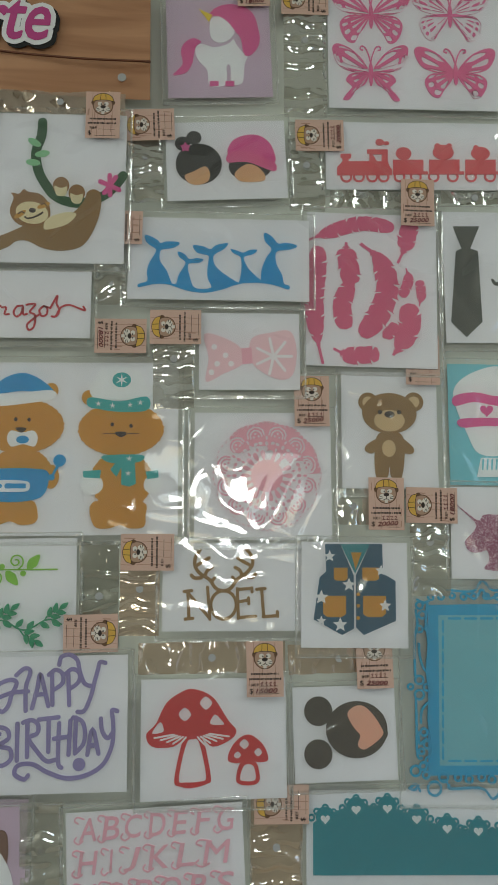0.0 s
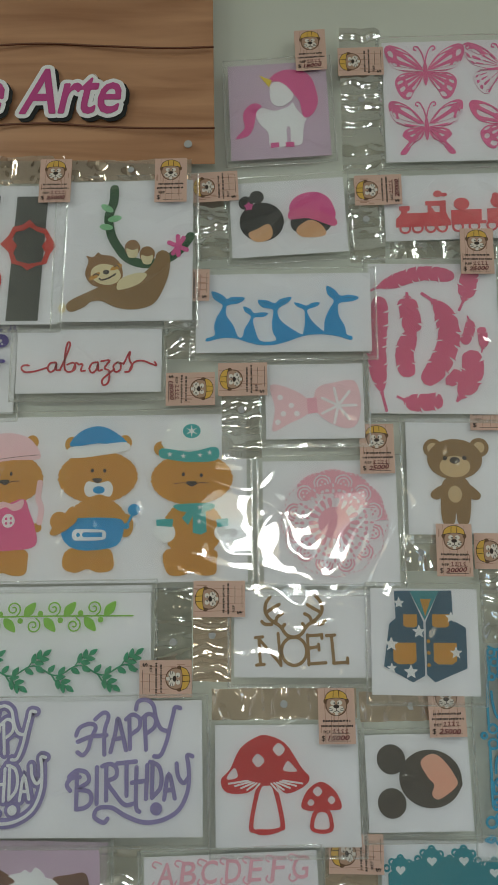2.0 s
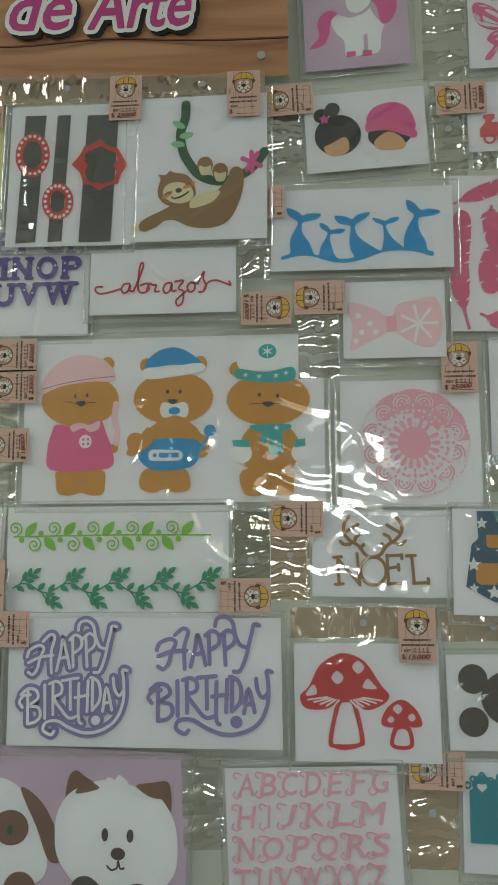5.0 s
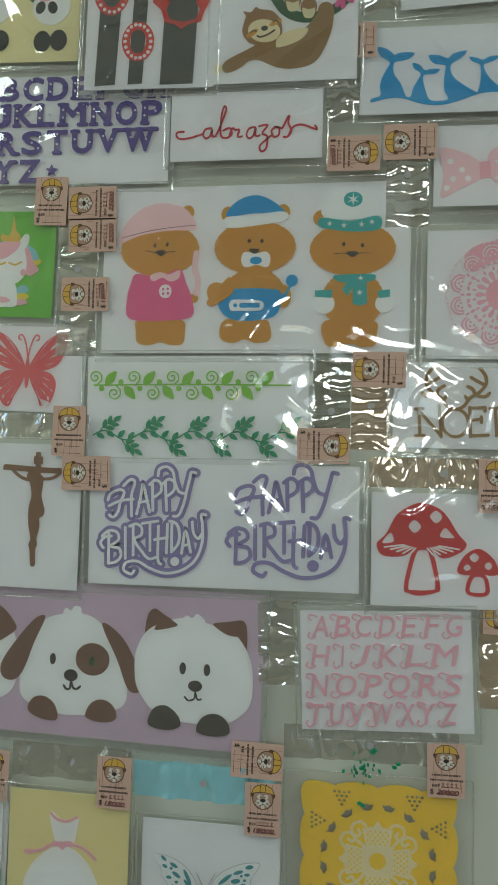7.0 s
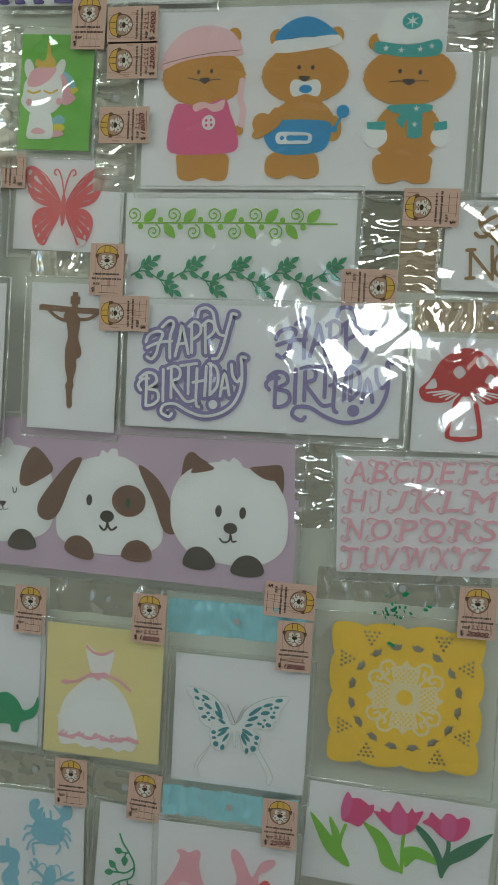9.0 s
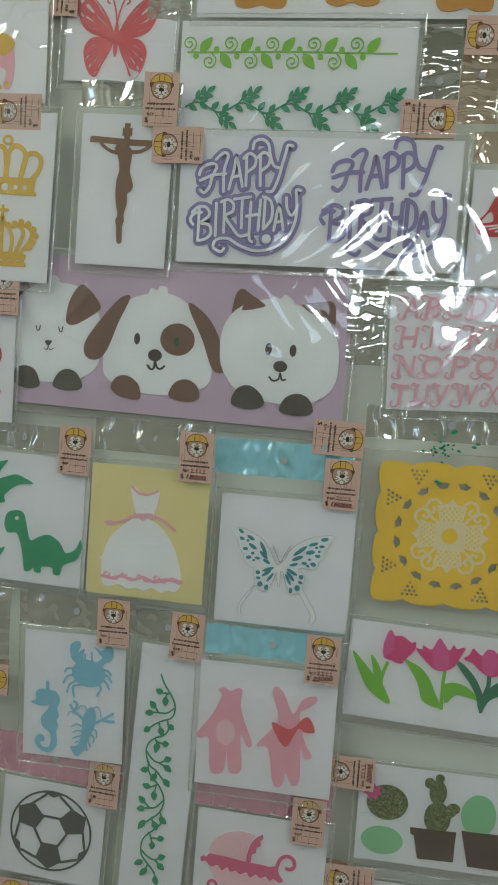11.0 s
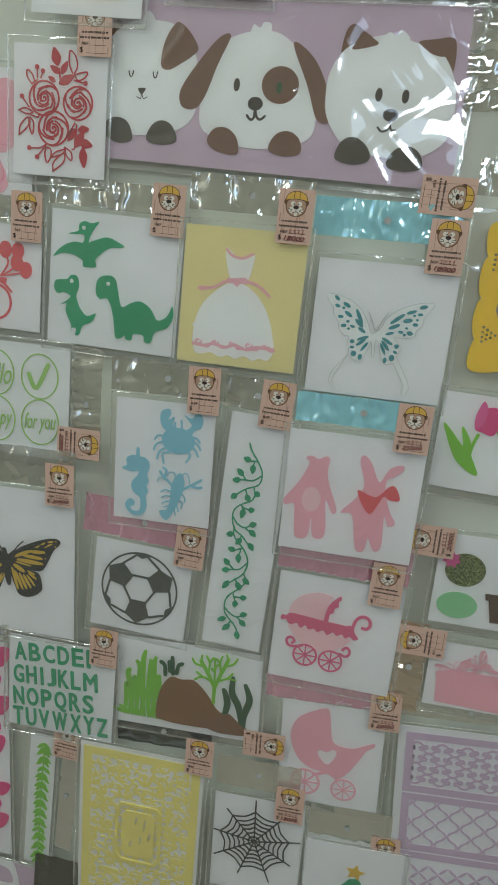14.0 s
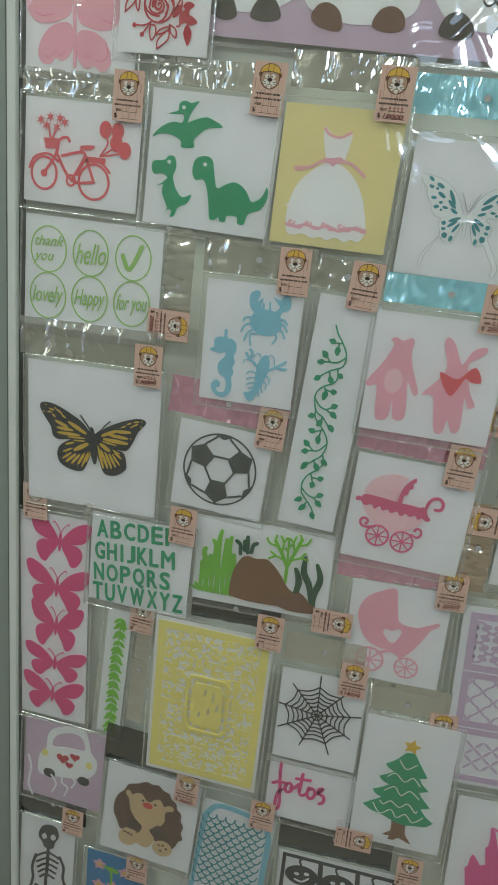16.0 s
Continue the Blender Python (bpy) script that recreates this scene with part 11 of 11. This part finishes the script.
ribbon(p, 'arm', 'black', 4.2, [[(-17.2, 38.9), (-22.6, 14.3), (-20.7, -7.8), (-26.2, -33.2)], [(20.1, 47.2), (26.9, 29.7), (26.8, 7.1), (33.6, -9.2)]])
ribbon(p, 'pelvis', 'black', 6.4, [[(-15.3, -21.1), (-1.5, -24.8), (15.4, -12.7)]])
ribbon(p, 'leg', 'black', 5.1, [[(-8.9, -27.8), (-11.8, -90.6)], [(9.5, -20.4), (14.4, -79.7)]])
sticker(p, 37.9, 123, 0)

p = pack('flower_pack', 'blue card with pink flowers and green stems', -0.4747, 0.1251, 89, 134, 0.5, 1, card='card_blue')
star(p, 'pale_pink', -25.3, 43.7, 10.6, 5, 0.6, 90)
oval(p, 'flower_eye', 'yellow', -25.3, 43.7, 2.7, 2.7)
star(p, 'pale_pink', -25.5, 4.7, 10.9, 5, 0.6, 90)
oval(p, 'flower_eye', 'yellow', -25.5, 4.7, 2.7, 2.7)
star(p, 'pale_pink', -3.1, 7.8, 10.8, 5, 0.6, 90)
oval(p, 'flower_eye', 'yellow', -3.1, 7.8, 2.7, 2.7)
star(p, 'pale_pink', 12.8, 39.4, 10.5, 5, 0.6, 90)
oval(p, 'flower_eye', 'yellow', 12.8, 39.4, 2.6, 2.6)
ribbon(p, 'stem', 'grass', 3.4, [[(-19.4, 42.2), (-7.2, 32), (-8.1, -12.7)], [(-25.1, -4.2), (-15.9, -38.4)]])
oval(p, 'leaf', 'grass', -4.6, 38.8, 9.3, 4, turn=-20)
sticker(p, 31.3, 56.8, 0)

p = pack('pumpkin_pack', 'white card with black pumpkin frames', -0.1701, 0.2230, 156, 139, 3.3, 1)
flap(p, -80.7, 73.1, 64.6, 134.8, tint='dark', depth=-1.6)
cut(p, 'frame', 'black', [(-72.8, 66.2), (74.9, 62.5), (78.8, -9.7), (-75.1, -20.2)], holes=[[(-68.3, 61), (-25.2, 59.8), (-24.6, -3.7), (-69.5, -4.6)], [(-19.2, 59.7), (23, 58.5), (26.1, -3.9), (-16.8, -4.5)], [(28.9, 58.4), (69.8, 57.1), (73.3, -4.9), (31.8, -5.4)]], smooth=False)
oval(p, 'pumpkin', 'black', -45.6, 33.2, 22.2, 16.4)
oval(p, 'eye', 'white', -52.4, 35, 3.5, 2.9)
oval(p, 'eye', 'white', -39.4, 37.7, 3.5, 2.9)
ribbon(p, 'grin', 'white', 2.9, [[(-54.2, 25.2), (-44.8, 23.4), (-36.3, 30.8)]])
ribbon(p, 'stalk', 'black', 2.9, [[(-47, 49.2), (-49.8, 58.2), (-44.1, 63.1)]])
oval(p, 'pumpkin', 'black', 2.4, 31.8, 21.9, 16.1)
oval(p, 'eye', 'white', -4.2, 33.6, 3.5, 2.9)
oval(p, 'eye', 'white', 8.5, 36.3, 3.4, 2.9)
ribbon(p, 'grin', 'white', 2.9, [[(-5.8, 23.9), (3.4, 22.2), (11.7, 29.5)]])
ribbon(p, 'stalk', 'black', 2.8, [[(0.9, 47.7), (-2, 56.6), (3.5, 61.5)]])
oval(p, 'pumpkin', 'black', 49.6, 30.5, 21.6, 15.9)
oval(p, 'eye', 'white', 43, 32.3, 3.4, 2.8)
oval(p, 'eye', 'white', 55.4, 35, 3.4, 2.8)
ribbon(p, 'grin', 'white', 2.8, [[(41.6, 22.6), (50.7, 20.9), (58.7, 28.1)]])
ribbon(p, 'stalk', 'black', 2.8, [[(47.8, 46.2), (44.9, 55), (50.1, 59.9)]])
sticker(p, 87.4, 82.6, 0)

p = pack('cactus_pack', 'white card with green potted cactus cut-outs', -0.0154, 0.8651, 150, 94, 0.5, 1)
oval(p, 'round_cactus', 'glitter_green', -48.2, 11.5, 19, 17.1)
star(p, 'hot_pink', -62, 20.4, 9.1, 7, 0.65, 90)
oval(p, 'stone', 'mint', -50.4, -26, 19.3, 13.9)
oval(p, 'cactus', 'glitter_green', -1.9, 2.3, 12, 15.8)
oval(p, 'cactus', 'glitter_green', -3.1, 27.1, 7.8, 11.9)
oval(p, 'cactus_arm', 'glitter_green', 11.7, 13.4, 6, 5.2)
ribbon(p, 'cactus_joint', 'glitter_green', 7.5, [[(3.4, 3), (11.4, 10.2)]])
oval(p, 'cactus_bud', 'glitter_green', -11.3, 35.4, 4.5, 5.2)
oval(p, 'cactus_bud', 'glitter_green', -2.4, 41.4, 4.1, 3.7)
oval(p, 'big_cactus', 'mint', 34.6, 9.6, 15.6, 20.4)
cut(p, 'pot', 'dark_brown', [(-25.8, -9.7), (16.3, -9), (15.8, -16.4), (15.6, -38.2), (-17, -39.3), (-21.7, -16.8), (-24.7, -16)], smooth=False)
cut(p, 'pot', 'dark_brown', [(20.6, -6.4), (61.4, -6.2), (60.7, -40.5), (28.5, -40.3)], smooth=False)
sticker(p, -85.1, 37.3, 90, '$20000')

p = pack('butterfly_border_pack', 'white card with a pink butterfly border', -0.0063, 0.7619, 151, 72, 0.9, 1)
flap(p, -108.9, -47.5, -78.8, 53.4, tint='warm_reflect')
cut(p, 'border', 'pale_pink', [(-63.9, -31.5), (-65.4, -8.2), (-67.2, 2.2), (-51.9, 6.8), (-37, 7.1), (-14.7, 6.5), (7.5, 5.9), (36.4, 8.6), (65.1, 9.2), (93.6, 9.8), (100, -37.2), (27, -35.2)], smooth=False)
lace_butterfly(p, 'pale_pink', -48.7, 5.2, 35.6, 23.7, 'fan', turn=20)
lace_butterfly(p, 'pale_pink', -26.7, 15.1, 27.4, 27.4, 'fan', turn=40)
lace_butterfly(p, 'pale_pink', 0.3, 4.8, 27.3, 23.4, 'fan', turn=10)
lace_butterfly(p, 'pale_pink', 21.1, 14.4, 42.5, 30.9, 'fan', turn=35)
lace_butterfly(p, 'pale_pink', 57.3, 14.1, 38.3, 30.6, 'fan', turn=10)
sticker(p, -85.4, 33.7, 90)

p = pack('pony_pack', 'white card with pink and gold pony shapes', -0.4758, 1.5378, 105, 88, 0.3, 2)
cut(p, 'pony', 'pale_pink', [(-24.9, -1), (-13.2, 9.8), (1.6, 12.5), (19.7, 4.5), (21.9, -16.8), (17.9, -31.6), (11.9, -30.3), (14.5, -16.8), (5.4, -14.2), (8.4, -31.7), (3, -31.7), (-0.5, -14.3), (-9.5, -17), (-12.1, -31.9), (-19.6, -30.6)])
cut(p, 'mane', 'gold', [(0.2, 9.8), (6, 16.5), (16.4, 13.8), (22, 7.2), (18.4, 0.5), (11.1, -3.5), (3.4, 3.2)])
oval(p, 'hoof', 'gold', 8.3, -30.9, 2.8, 2.3)
oval(p, 'hoof', 'gold', 15.4, -28.1, 2.6, 2.3)
sticker(p, 27.4, -53, 90)

# ---------------------------------------------------------------- banner
def plank_material():
    m, n, l, b = base_material("printed_planks")
    co, mp, nz = n.new("ShaderNodeTexCoord"), n.new("ShaderNodeMapping"), n.new("ShaderNodeTexNoise")
    mp.inputs["Scale"].default_value = (2.2, 1, 26)
    nz.inputs["Scale"].default_value, nz.inputs["Detail"].default_value, nz.inputs["Distortion"].default_value = 2.0, 8, 0.6
    ramp = n.new("ShaderNodeValToRGB")
    ramp.color_ramp.elements[0].position, ramp.color_ramp.elements[0].color = 0.25, (0.33, 0.15, 0.075, 1)
    ramp.color_ramp.elements[1].position, ramp.color_ramp.elements[1].color = 0.72, (0.59, 0.32, 0.18, 1)
    l.new(co.outputs["Object"], mp.inputs[0]); l.new(mp.outputs[0], nz.inputs["Vector"])
    l.new(nz.outputs["Fac"], ramp.inputs[0]); l.new(ramp.outputs[0], b.inputs["Base Color"])
    b.inputs["Roughness"].default_value = 0.32
    MATS["printed_planks"] = m


plank_material()
solid("plank_gap", (0.15, 0.05, 0.025), 0.5)
ban = new("banner")
ban.matrix_world = pose(-0.0368, -0.012, 1.9754, 0, 2.8, 0)
tagged(ban, "brown wood-print plastic banner with pink lettering", "banner")
q = {"ob": ban, "n": 0}
bm = bmesh.new()
cols = 60
rows_v = []
for i in range(cols + 1):
    u = -560 + 560 * i / cols
    col = []
    for v, d in ((0, 0), (70, 0), (140, 0), (300, 0)):
        col.append(bm.verts.new(((u - 0.054 * v) / 1000, (-1.2 * math.sin(u * 0.03) - 1.0 * noise.noise(Vector((u * 0.02, v * 0.02, 4)))) / 1000, v / 1000)))
    rows_v.append(col)
for i in range(cols):
    for j in range(3):
        bm.faces.new((rows_v[i][j], rows_v[i + 1][j], rows_v[i + 1][j + 1], rows_v[i][j + 1])).smooth = True
part("sheet", bm, "printed_planks", ban)
bm = bmesh.new()
for v, s in ((37, 3), (127, 5), (212, 8), (280, 2)):
    ribbon_into(bm, [(u - 0.054 * v, v + 6.0 * noise.noise(Vector((u * 0.009, s, 0)))) for u in range(-560, 1, 14)], 1.4, 3.4, 2.0)
bmesh.ops.recalc_face_normals(bm, faces=bm.faces)
part("plank_joint", bm, "plank_gap", ban)
bm = bmesh.new()
slab(bm, [ring_points(-27, 19, 4, 4, 0, 20)], 3.2, 2.6)
part("eyelet", bm, "grey", ban)
for nm, mt, grow, lift, dx, dz in (("letter_shadow", "black", 5.8, 3.2, 3.4, -3.2), ("letter_outline", "white", 5.4, 3.7, 0, 0), ("lettering", "banner_pink", 0.9, 4.2, 0, 0)):
    for word, x0, wd, z0, hh in (("de", -278, 62, 49, 49), ("Arte", -198, 101, 49, 49)):
        words(q, word, mt, x0 + dx, z0 + dz, wd, hh, turn=1.4, shear=0.22, bold=grow, lift=lift, name=nm)

finish_words()
